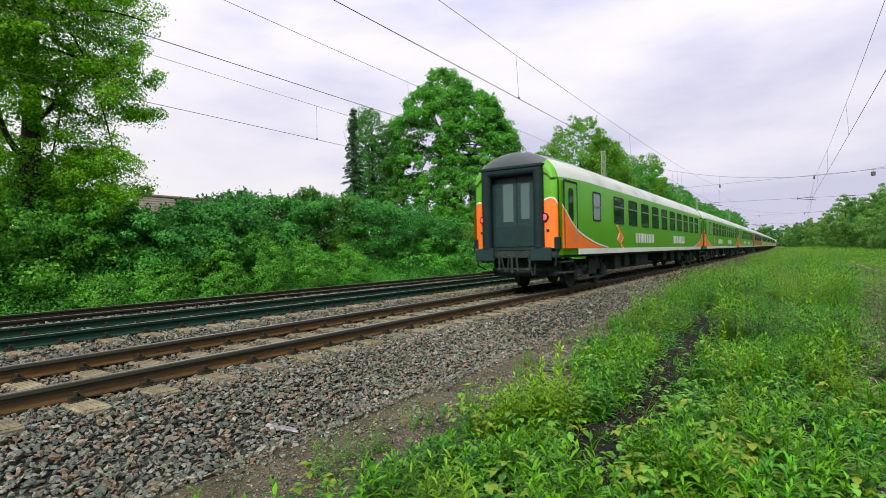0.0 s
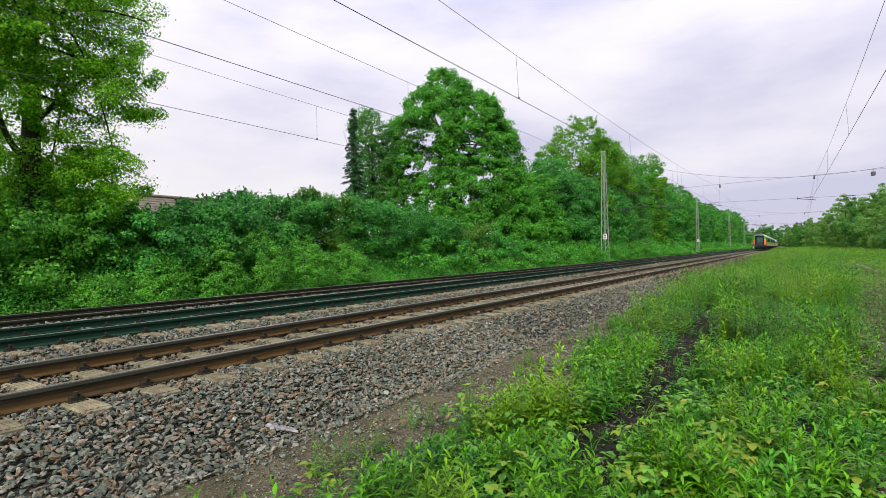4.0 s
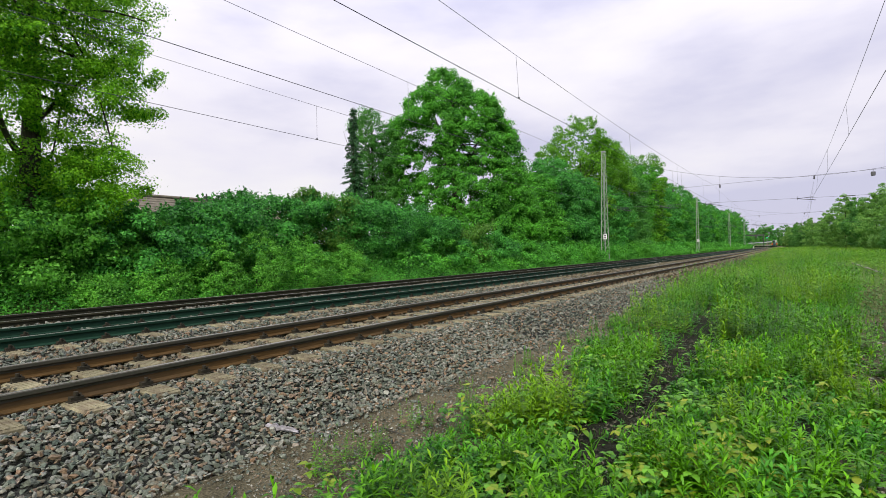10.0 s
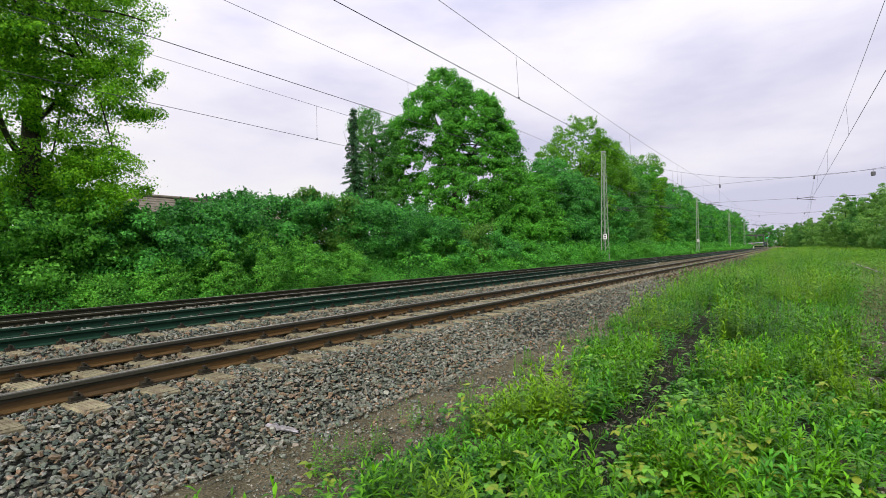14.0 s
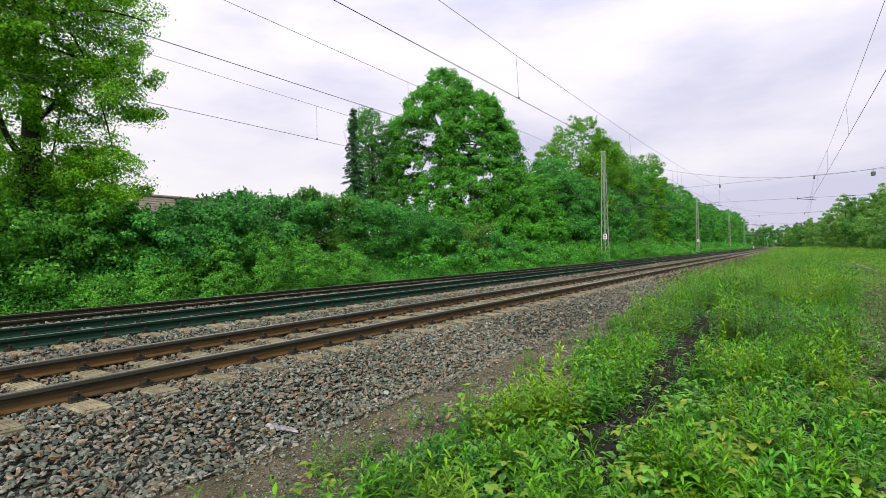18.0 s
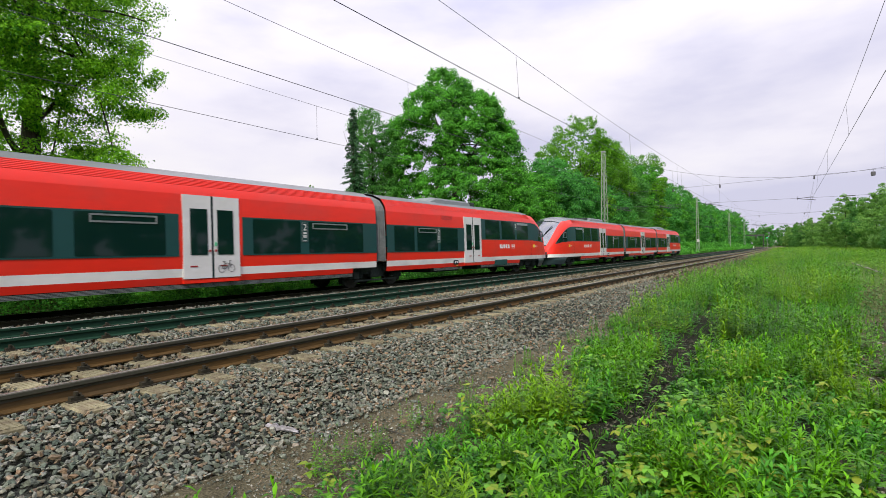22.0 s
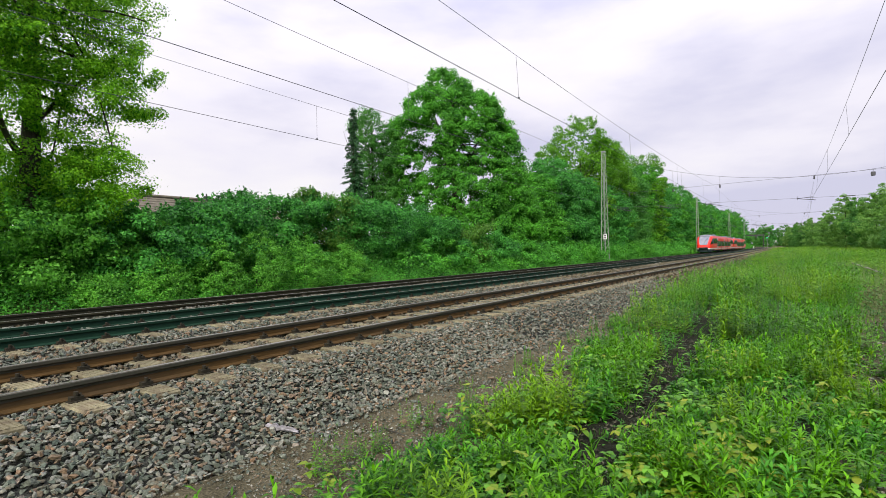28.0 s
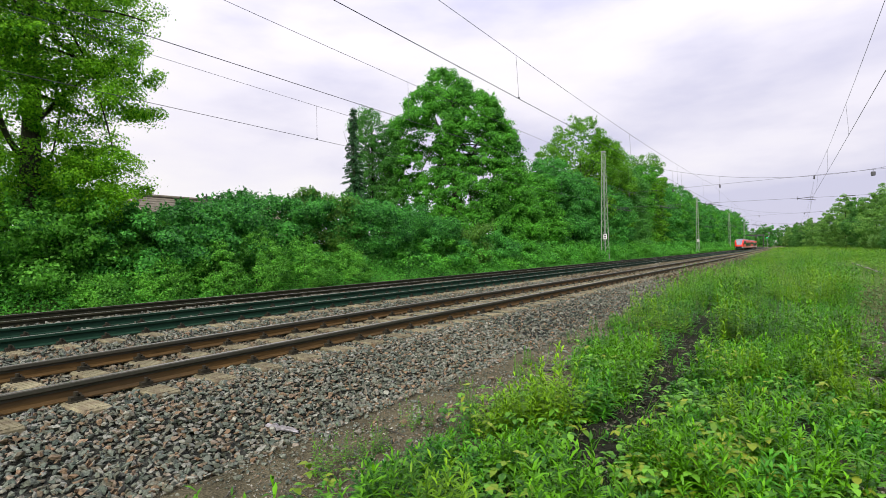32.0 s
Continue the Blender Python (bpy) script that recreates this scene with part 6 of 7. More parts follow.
def slab_end(name, x0, x1, z0, z1, y, d, material, parent):
    bm = bmesh.new()
    box(bm, x0, x1, min(y, y + d * 0.014), max(y, y + d * 0.014), z0, z1)
    return part(name, bm, material, parent)


# ---- the red railcar ----
UNIT_L = 48.1
NOSE = dict(s=[0.20, 0.32, 0.55, 0.9, 1.3, 1.75, 2.2, 2.6, 3.0, 3.5, 5.0],
            w=[0.53, 0.63, 0.735, 0.82, 0.885, 0.925, 0.96, 0.98, 0.993, 1.0, 1.0],
            t=[1.34, 1.55, 1.86, 2.22, 2.60, 2.97, 3.27, 3.47, 3.58, 3.64, 3.66])


def nose_pt(s, x, z):
    """A point of the body section (x, z), drawn in and down where the nose begins."""
    w, top = np.interp(s, NOSE["s"], NOSE["w"]), np.interp(s, NOSE["s"], NOSE["t"])
    if z > 1.0:
        z = 1.0 + (z - 1.0) * (top - 1.0) / 2.66
    set_back = np.interp(z, [0.75, 1.0, 1.25, 1.55], [-0.06, 0.0, 0.16, 0.22])  # blunt below, drawn back towards the windscreen
    return (x * w, s + float(set_back) * max(0.0, 1 - s / 2.8), z)


LV = [(1.395, 0.575), (1.425, 0.75), (1.445, 0.97), (1.46, 1.35), (1.46, 1.85), (1.445, 2.40), (1.415, 2.90), (1.36, 3.13), (1.18, 3.38), (0.80, 3.56), (0.42, 3.64), (0.0, 3.66)]
SN = [0.20, 0.26, 0.32, 0.42, 0.55, 0.72, 0.9, 1.1, 1.3, 1.52, 1.75, 1.98, 2.2, 2.4, 2.6, 2.8, 3.0, 3.25, 3.5]


def nose_skin(name, i0, i1, s_list, material, parent, m, label="", lift=0.0):
    rows = []
    for s in s_list:
        row = []
        for x, z in LV[i0:i1 + 1]:
            p = nose_pt(s, m * (x + lift * (0.6 if z > 3 else 1)), z + (lift if z > 3 else 0))
            row.append(p)
        rows.append(row)
    return skin(name, rows, material, parent, label, flip=m > 0)


def level(i):
    """The body section at a fractional step of LV."""
    k = min(int(i), len(LV) - 2)
    f = i - k
    return (LV[k][0] + (LV[k + 1][0] - LV[k][0]) * f, LV[k][1] + (LV[k + 1][1] - LV[k][1]) * f)


def swept(name, low, high, s_list, material, parent, m, label="", lift=0.0, n=4):
    """A skin between two edges that run along the nose: low(s) and high(s) give the step of LV."""
    rows = []
    for s in s_list:
        a, b = low(s), high(s)
        sec = [level(a + (b - a) * j / n) for j in range(n + 1)]
        rows.append([nose_pt(s, m * (x + lift), z) for x, z in sec])
    return skin(name, rows, material, parent, label, flip=m > 0)


def step_at(s, z):
    """The step of LV that lies at the height z on the nose."""
    top = np.interp(s, NOSE["s"], NOSE["t"])
    return float(np.interp(1.0 + (z - 1.0) * 2.66 / (top - 1.0), [q[1] for q in LV], range(len(LV))))


def band_low(s):
    """The window band's lower edge runs on almost level to its point in the nose."""
    s = max(s, 0.72)
    return max(4.0, step_at(s, np.interp(s, [0.72, 1.5, 3.5], [1.64, 1.76, 1.85])))


def band_top(s):
    """The window band's upper edge sweeps down to a point in the nose."""
    s = max(s, 0.72)
    return min(6.0, step_at(s, np.interp(s, [0.72, 1.1, 1.5, 2.0, 2.5, 3.0, 3.4], [1.645, 1.98, 2.27, 2.56, 2.75, 2.85, 2.92])))


def shield_edge(s):
    """The step of LV at which the windscreen meets the red arch beside it."""
    return float(np.interp(s, [2.4, 2.8], [8.55, 8.0]))


def rail_door(parent, x, y0, y1, z0, z1):
    """A pair of pale plug door leaves with dark windows, open buttons and a black joint."""
    s = 1 if x > 0 else -1
    mid = (y0 + y1) / 2
    for k, (a, b) in enumerate(((y0, mid - 0.035), (mid + 0.035, y1))):
        d = slab("door_leaf", rect(a, b, z0, z1), x - s * 0.02, 0.045, M_LIGHTGREY, parent, "light grey plug door leaf", lean=0.018)
        c0, c1 = (a + 0.20, b - 0.11) if k == 0 else (a + 0.11, b - 0.20)
        slab("door_window", rect(c0, c1, z0 + 0.62, z1 - 0.36), x + s * 0.012, 0.014, M_PANE, d, lean=0.018)
        slab("door_button", rect(mid - 0.115 if k == 0 else mid + 0.06, mid - 0.06 if k == 0 else mid + 0.115, z0 + 0.70, z0 + 0.76), x + s * 0.012, 0.02, M_DARKRED, d, lean=0.018)
        if k:
            slab("door_button", rect(mid + 0.06, mid + 0.115, z0 + 0.86, z0 + 0.96), x + s * 0.010, 0.02, M_GREENDOT, d, lean=0.018)
        slab("notice", rect(a + 0.18, a + 0.38, z0 + 0.30, z0 + 0.34), x + s * 0.018, 0.009, M_DARKRED, d)
    slab("door_joint", rect(mid - 0.034, mid + 0.034, z0, z1), x - s * 0.02, 0.042, M_RUBBER, parent, lean=0.018)
    slab("door_step", rect(y0, y1, z0 - 0.12, z0 - 0.03), x - s * 0.05, 0.06, M_RED, parent)


def lettered(parent, text, name, x, y, z, size, material, label=""):
    """Figures standing on the side x, centred on y, their foot at z."""
    s = 1 if x > 0 else -1
    cu = bpy.data.curves.new(name, "FONT")
    cu.body, cu.size, cu.align_x, cu.extrude = text, size, "CENTER", 0.002
    ob = new(name, cu)
    me = bpy.data.meshes.new_from_object(ob.evaluated_get(bpy.context.evaluated_depsgraph_get()))
    bpy.data.objects.remove(ob)
    num = add_mesh(name, me, material, parent, label)
    num.matrix_basis = Matrix(((0, 0, s, x), (s, 0, 0, y), (0, 1, 0, z), (0, 0, 0, 1)))
    return num


def class_mark(parent, x, y, z):
    """The figure 2 on a dark plate, with small pictograms as bars under it."""
    s = 1 if x > 0 else -1
    ring("plate_edge", rect(y, y + 0.24, z - 0.62, z, 0.02), rect(y + 0.012, y + 0.228, z - 0.608, z - 0.012, 0.015), x, 0.008, M_ALU, parent)
    lettered(parent, "2", "class_number", x + s * 0.008, y + 0.12, z - 0.25, 0.30, M_WHITE, "white figure two")
    for zz, h in ((0.31, 0.05), (0.39, 0.03), (0.44, 0.04), (0.57, 0.02)):
        slab("pictogram", rect(y + 0.05, y + 0.19, z - zz - h, z - zz), x, 0.006, M_LIGHTGREY, parent)


def bicycle_mark(parent, x, y, z):
    """A bicycle pictogram in thin dark lines: two wheels, frame, bar and saddle."""
    s = 1 if x > 0 else -1
    bm = bmesh.new()

    def stroke(a, b):
        rod(bm, (x, y + s * a[0], z + a[1]), (x, y + s * b[0], z + b[1]), 0.006, n=4)
    for c in (-0.15, 0.15):
        pts = [(c + 0.10 * math.cos(k * math.pi / 8), 0.10 + 0.10 * math.sin(k * math.pi / 8)) for k in range(17)]
        for a, b in zip(pts, pts[1:]):
            stroke(a, b)
    for a, b in (((-0.15, 0.10), (-0.06, 0.24)), ((-0.06, 0.24), (0.10, 0.24)), ((0.15, 0.10), (0.09, 0.31)), ((-0.06, 0.24), (0.0, 0.10)), ((0.0, 0.10), (0.10, 0.24)), ((-0.15, 0.10), (0.0, 0.10)), ((-0.06, 0.24), (-0.08, 0.29)), ((-0.12, 0.29), (-0.03, 0.29)), ((0.09, 0.31), (0.14, 0.32))):
        stroke(a, b)
    return part("bicycle_pictogram", bm, M_BLACK, parent, "dark bicycle pictogram on the door")


def railcar_side(root, m, shift):
    """Skin, windows, doors and marks of one side of one end car; drawn for the end at y = 0."""
    R, W = M_RED, M_WHITE
    xs = m * 1.46
    dd = 0.0 if m > 0 else shift
    full = [3.5, 5.0, 7.5, 9.6 + dd]
    tail = [9.6 + dd, 12.0, 14.5, 16.85]
    nose_skin("white_stripe", 1, 2, [0.26, 0.42, 0.55, 0.9, 1.3, 1.75, 2.2, 2.6, 3.0] + full + tail[1:], W, root, m, "white stripe along the red side")
    nose_skin("lower_side", 2, 4, SN + full[1:] + tail[1:], R, root, m, "red side panel")
    swept("window_band", band_low, band_top, SN[5:-1] + full, M_BAND, root, m, "dark grey window band sweeping into the nose")
    swept("bonnet_side", lambda s: 4.0, band_low, SN, R, root, m)
    nose_skin("upper_side", 4, 6, tail, R, root, m)
    swept("cab_pillar", band_top, shield_edge, SN, R, root, m, "red arch above the cab window", n=6)
    nose_skin("roof_edge", 6, 7, [3.5] + full[1:] + tail[1:], R, root, m)
    nose_skin("ribbed_roof_side", 7, 8, [3.5] + full[1:] + tail[1:], R, root, m)
    nose_skin("sill_panel", 0, 1, [5.1, 7.5, 9.6, 12, 13.6], R, root, m, "red sill panel")
    nose_skin("sill_panel", 0, 1, [13.6, 15, 16.85], R, root, m)
    for k in range(6):
        z0 = 3.155 + 0.041 * k
        x0 = float(np.interp(z0, [3.13, 3.38], [1.36, 1.18]))
        bm = bmesh.new()
        box(bm, m * x0 - 0.012, m * x0 + 0.012, 3.6, 16.85, z0 - 0.006, z0 + 0.006)
        part("roof_rib", bm, R, root)
    # cab side window, saloon windows
    swept("cab_side_window", lambda s: band_low(s) + 0.05, lambda s: band_top(s) - 0.08, [0.9, 1.1, 1.3, 1.52, 1.75, 1.98, 2.2, 2.4], M_PANE, root, m, "black cab side window", 0.006)
    ring("cab_vent_frame", [(1.66, 2.06), (2.34, 2.08), (2.34, 2.50), (1.78, 2.40)], [(1.72, 2.11), (2.29, 2.13), (2.29, 2.45), (1.83, 2.36)], m * 1.365, 0.05, M_GREYSKIRT, root)
    for a, b in ((4.0, 5.5), (5.75, 7.3), (7.55, 9.1)):
        slab("window", rect(a, b, 1.90, 2.86, 0.05), xs, 0.006, M_PANE, root, lean=0.04)
    slab("hopper_window", rect(4.05, 5.45, 2.70, 2.83), m * 1.437, 0.012, M_FROSTED_STRIP, root, "grey frosted hopper window")
    slab("panel_joint", rect(3.60, 3.612, 0.98, 1.85), m * 1.455, 0.0065, M_RUBBER, root)
    slab("low_window_band", rect(11.24 + dd, 16.85, 1.29, 2.38), xs + m * 0.003, 0.008, M_BAND, root, "dark low window band", lean=0.012)
    for a, b in ((11.8 + 0.5 * dd, 13.2), (13.4, 14.9), (15.1, 16.4)):
        slab("window", rect(a, b, 1.33, 2.34, 0.04), xs + m * 0.010, 0.006, M_PANE if a < 15 else M_PANE, root, lean=0.012)
    ring("hopper_frame", rect(13.5, 14.8, 2.10, 2.30), rect(13.54, 14.76, 2.14, 2.26), m * 1.470, 0.012, M_ALU, root)
    class_mark(root, m * 1.468, 13.2, 2.30)
    class_mark(root, m * 1.435, 5.52, 2.80)
    rail_door(root, xs, 9.62 + dd, 11.25 + dd, 0.73, 2.93)
    # operator's marks, as plain shapes
    # they read the same way on both sides, so the far side mirrors their order
    def along(a, b, mid):
        return (a, b) if m > 0 else (2 * mid - b, 2 * mid - a)
    letters(root, m * 1.463, 5.78 if m > 0 else 6.42, (0.23, 0.20, 0.24, 0.09, 0.25), 1.40, 1.61, M_WHITE, 0.2, "white_lettering")
    a, b = along(7.12, 7.48, 6.65)
    ring("logo_frame", rect(a, b, 1.40, 1.62, 0.02), rect(a + 0.02, b - 0.02, 1.42, 1.60, 0.012), m * 1.461, 0.006, M_WHITE, root)
    slab("logo_block", rect(a + 0.07, a + 0.15, 1.46, 1.56), m * 1.461, 0.005, M_WHITE, root)
    slab("logo_block", rect(a + 0.20, a + 0.28, 1.46, 1.56), m * 1.461, 0.005, M_WHITE, root)
    slab("yellow_sticker", rect(*along(2.62, 2.90, 2.98), 1.43, 1.61), m * (1.430 if m > 0 else 1.448), 0.018, M_YELLOW, root, "yellow sticker")
    lettered(root, "10", "sticker_number", m * 1.455, along(2.92, 3.10, 2.98)[0] + 0.09, 1.46, 0.17, M_WHITE, "white figures on the sticker")
    slab("sticker_text", rect(*along(3.09, 3.34, 2.98), 1.505, 1.525), m * 1.445, 0.012, M_WHITE, root)
    if m < 0:
        slab("roof_vent", rect(12.22 + dd, 13.17 + dd, 2.70, 2.92, 0.02), m * 1.424, 0.014, M_RED, root, "red slatted vent panel", lean=0.058)
        for k in range(5):
            slab("vent_slat", rect(12.26 + dd, 13.13 + dd, 2.725 + 0.036 * k, 2.737 + 0.036 * k), m * (1.436 - 0.0021 * k), 0.006, M_DARKRED, root)
        slab("grille", rect(6.7, 8.1, 0.52, 0.80), m * 1.40, 0.045, M_BAND, root, "black ventilation grille")
    for k in range(4):
        slab("skirt_rib", rect(5.15, 9.5, 0.455 + 0.028 * k, 0.470 + 0.028 * k), m * 1.36, 0.03, M_ALU, root)
        slab("skirt_rib", rect(11.3, 13.6, 0.455 + 0.028 * k, 0.470 + 0.028 * k), m * 1.36, 0.03, M_ALU, root)
    slab("fuel_filler", rect(11.7, 12.1, 0.68, 0.88, 0.05), m * 1.425, 0.03, M_RUBBER, root)
    for a in (11.77, 11.93):
        slab("filler_cap", rect(a, a + 0.11, 0.73, 0.83, 0.04), m * 1.452, 0.012, M_LIGHTGREY, root)
    slab("yellow_label", rect(11.75, 11.87, 0.62, 0.66), m * 1.43, 0.012, M_YELLOW, root)
    # grey apron under the nose
    ap = []
    for s, w in ((0.50, 0.0), (0.51, 0.30), (0.55, 0.50), (0.62, 0.62), (0.75, 0.72), (0.95, 0.79), (1.2, 0.85), (1.6, 0.91), (2.05, 0.95), (2.35, 0.965)):
        back = 0.0 if s < 2.0 else -0.3
        ap.append([(m * 1.34 * w * 0.93, s + 0.12 + back, 0.27), (m * 1.40 * w * 0.99, s + 0.03 + 0.5 * back, 0.52), (m * 1.425 * w, s, 0.70), (m * 1.425 * w * 0.98, s + 0.01, 0.748)])
    skin("nose_apron", ap, M_GREYSKIRT, root, "grey-blue apron under the nose", flip=m > 0)


def railcar_end(root, shift):
    """What an end car has once: nose, windscreen, roof, coupler, roof gear and bogie; the end at y = 0."""
    for m in (1, -1):
        railcar_side(root, m, shift)

    def across(name, s_list, material, label="", lift=0.0):
        rows = []
        for s in s_list:
            half = [level(shield_edge(s))] + LV[9:]
            rows.append([(p[0], p[1] - lift, p[2] + lift) for p in (nose_pt(s, x, z) for x, z in half + [(-x, z) for x, z in half[:-1][::-1]])])
        return skin(name, rows, material, root, label, flip=True)
    across("bonnet", SN[:3], M_RED, "red bonnet below the windscreen")
    across("windscreen", [0.32, 0.42, 0.55, 0.72, 0.9, 1.1, 1.3, 1.52, 1.75, 1.98, 2.2], M_SHIELD, "large sloping windscreen")
    across("destination_panel", [2.2, 2.4, 2.6, 2.8], M_SHIELD, "dark glazed panel above the windscreen")
    across("roof", [2.8, 3.0, 3.25, 3.5, 7, 12, 16.85], M_ROOFGREY, "grey roof")
    for s0, lift in ((0.33, 0.012), (2.2, 0.012)):
        across("windscreen_trim", [s0 - 0.02, s0 + 0.03], M_RUBBER, lift=lift)
    tipz = [nose_pt(0.20, x, z) for x, z in LV[2:]]
    bm = bmesh.new()
    vs = [bm.verts.new((x, y, z)) for x, y, z in tipz] + [bm.verts.new((-x, y, z)) for x, y, z in tipz[:-1][::-1]]
    bm.faces.new(vs)
    part("nose_tip", bm, M_RED, root)
    # solid black block in place of the coupler recess and the shade inside it
    bm = bmesh.new()
    box(bm, -0.80, 0.80, 0.19, 0.62, 0.76, 1.13, 0.05)
    part("coupler_recess", bm, M_RUBBER, root, "black block standing for the shaded coupler recess")
    bm = bmesh.new()
    rod(bm, (0, 0.6, 1.0), (0, 0.05, 1.0), 0.09)
    box(bm, -0.18, 0.18, -0.05, 0.12, 0.86, 1.14, 0.03)
    for s in (-1, 1):
        rod(bm, (s * 0.2, 0.0, 1.05), (s * 0.26, 0.3, 1.16), 0.04)
        rod(bm, (s * 0.34, 0.10, 1.02), (s * 0.34, 0.5, 1.02), 0.05)
    part("coupler", bm, M_UNDER, root, "dark steel automatic coupler")
    bm = bmesh.new()
    rod(bm, (0.1, 0.82, 2.02), (0.52, 1.6, 2.80), 0.018)
    rod(bm, (0.3, 1.18, 2.42), (0.62, 1.71, 2.90), 0.028)
    part("wiper", bm, M_RUBBER, root)
    for s in (-1, 1):
        bm = bmesh.new()
        box(bm, s * 0.52 - 0.10, s * 0.52 + 0.10, 0.42, 0.56, 1.26, 1.36, 0.02)
        part("tail_lamp", bm, M_DARKRED, root)
    # air conditioner with chamfered ends, small aerial box
    bm = bmesh.new()
    sec = [(-0.85, 3.50), (-0.80, 3.70), (-0.55, 3.81), (0.55, 3.81), (0.80, 3.70), (0.85, 3.50)]
    ends = [(9.95, 0.3), (10.2, 1.0), (13.2, 1.0), (13.6, 0.3)]
    rings = [[bm.verts.new((x * (0.8 + 0.2 * k), y, 3.5 + (z - 3.5) * k)) for x, z in sec] for y, k in ends]
    for a, b in zip(rings, rings[1:]):
        for i in range(len(sec) - 1):
            bm.faces.new((a[i], a[i + 1], b[i + 1], b[i]))
    bm.faces.new(rings[0])
    bm.faces.new(rings[-1][::-1])
    bmesh.ops.recalc_face_normals(bm, faces=bm.faces)
    part("roof_air_conditioner", bm, paint("unit_grey", (0.115, 0.135, 0.135), 0.55), root, "grey roof air conditioner")
    bm = bmesh.new()
    box(bm, -0.62, 0.62, 9.38, 9.84, 3.56, 3.80, 0.04)
    part("roof_box", bm, M_UNDER, root)
    bogie(root, 3.35, 1.9)
    bm = bmesh.new()
    box(bm, -1.25, 1.25, 2.1, 16.8, 0.62, 0.80)
    box(bm, -1.2, 1.2, 5.2, 9.5, 0.38, 0.65)
    box(bm, -1.2, 1.2, 11.4, 13.6, 0.38, 0.65)
    part("underframe", bm, M_UNDER, root)


def build_railcar():
    root = new("red_railcar")
    tagged(root, "red diesel railcar unit with white stripe and pale doors", "railcar", "coupled red railcars")
    railcar_end(root, 0.34)
    firsts = set(root.children)
    railcar_end(root, -0.08)
    spin = Matrix.Translation((0, UNIT_L, 0)) @ Matrix.Rotation(math.pi, 4, "Z")
    for c in root.children:
        if c not in firsts:
            gear = c.name.startswith("roof_air_conditioner") or c.name.startswith("roof_box")  # nearer the cab on this car
            c.matrix_basis = spin @ Matrix.Translation((0, -0.65 if gear else 0, 0)) @ c.matrix_basis
    y0, y1 = 17.45, UNIT_L - 17.45
    for m in (1, -1):
        for a, b, mt, nm, lb in ((0, 1, M_RED, "sill_panel", ""), (1, 2, M_WHITE, "white_stripe", ""), (2, 6, M_RED, "middle_side", "red side panel"), (6, 8, M_RED, "ribbed_roof_side", "")):
            if a == 0:
                nose_skin(nm, 0, 1, [18.7, 24, 29.4], mt, root, m)
            else:
                nose_skin(nm, a, b, [y0, 21, 24.2, 27.5, y1], mt, root, m, lb)
        for k in range(6):
            z0 = 3.155 + 0.041 * k
            x0 = float(np.interp(z0, [3.13, 3.38], [1.36, 1.18]))
            bm = bmesh.new()
            box(bm, m * x0 - 0.012, m * x0 + 0.012, y0, y1, z0 - 0.006, z0 + 0.006)
            part("roof_rib", bm, M_RED, root)
        for a, b in ((y0, 23.05), (24.90, y1)):
            slab("low_window_band", rect(a, b, 1.29, 2.38), m * 1.463, 0.008, M_BAND, root, "dark low window band", lean=0.012)
        for a, b in ((18.2, 20.3), (20.7, 22.7), (25.25, 27.0), (27.35, 29.9)):
            slab("window", rect(a, b, 1.33, 2.34, 0.04), m * 1.470, 0.006, M_PANE, root, lean=0.012)
        ring("hopper_frame", rect(21.0, 22.5, 2.10, 2.30), rect(21.04, 22.46, 2.14, 2.26), m * 1.470, 0.012, M_ALU, root)
        ring("hopper_frame", rect(27.5, 29.1, 2.10, 2.30), rect(27.54, 29.06, 2.14, 2.26), m * 1.470, 0.012, M_ALU, root)
        class_mark(root, m * 1.470, 27.06 if m > 0 else 26.76, 2.30)
        bicycle_mark(root, m * 1.488, 24.37, 0.84)
        rail_door(root, m * 1.46, 23.15, 24.80, 0.70, 2.90)
        for k in range(4):
            slab("skirt_rib", rect(18.7, 29.4, 0.455 + 0.028 * k, 0.470 + 0.028 * k), m * 1.36, 0.03, M_ALU, root)
    both = [(x, z) for x, z in LV[8:]] + [(-x, z) for x, z in LV[8:-1][::-1]]
    skin("roof", [[(x, y, z) for x, z in both] for y in (y0, 24.2, y1)], M_ROOFGREY, root, "grey roof", flip=True)
    for y in (16.85, UNIT_L - 17.45):
        for k in range(5):
            # folded gangway bellows
            yy = y + 0.05 + 0.12 * k
            rows = []
            for d, g in ((0.0, 0.94), (0.06, 0.985), (0.12, 0.94)):
                sec = [(x * g, z if z < 3.0 else 0.98 * z) for x, z in LV[2:]]
                rows.append([(x, yy + d - 0.05, z) for x, z in sec] + [(-x, yy + d - 0.05, z) for x, z in sec[:-1][::-1]])
            skin("bellows_fold", rows, M_BELLOWS, root, smooth=False, flip=True)
        bogie(root, y + 0.4, 2.3)
    bm = bmesh.new()
    box(bm, -1.25, 1.25, y0 + 1.2, y1 - 1.2, 0.45, 0.80)
    box(bm, -1.1, 1.1, 15.5, 18.9, 0.60, 0.90)
    box(bm, -1.1, 1.1, 29.2, 32.6, 0.60, 0.90)
    part("underframe", bm, M_UNDER, root)
    return root


GREEN_LABEL = "lime green passenger coach with orange corners and white roof edge"
first_coach = build_coach(M_LIME, GREEN_LABEL)
RED_BAND = paint("faded_red_coach_paint", (0.42, 0.10, 0.07))
grey_coach = build_coach(RED_BAND, "faded red passenger coach with pale roof edge", orange=False)
coaches = [first_coach] + [copy_thing(grey_coach if i == 3 else first_coach, Matrix()) for i in range(1, 10) if i != 3]
coaches.insert(3, grey_coach)
first_railcar = build_railcar()
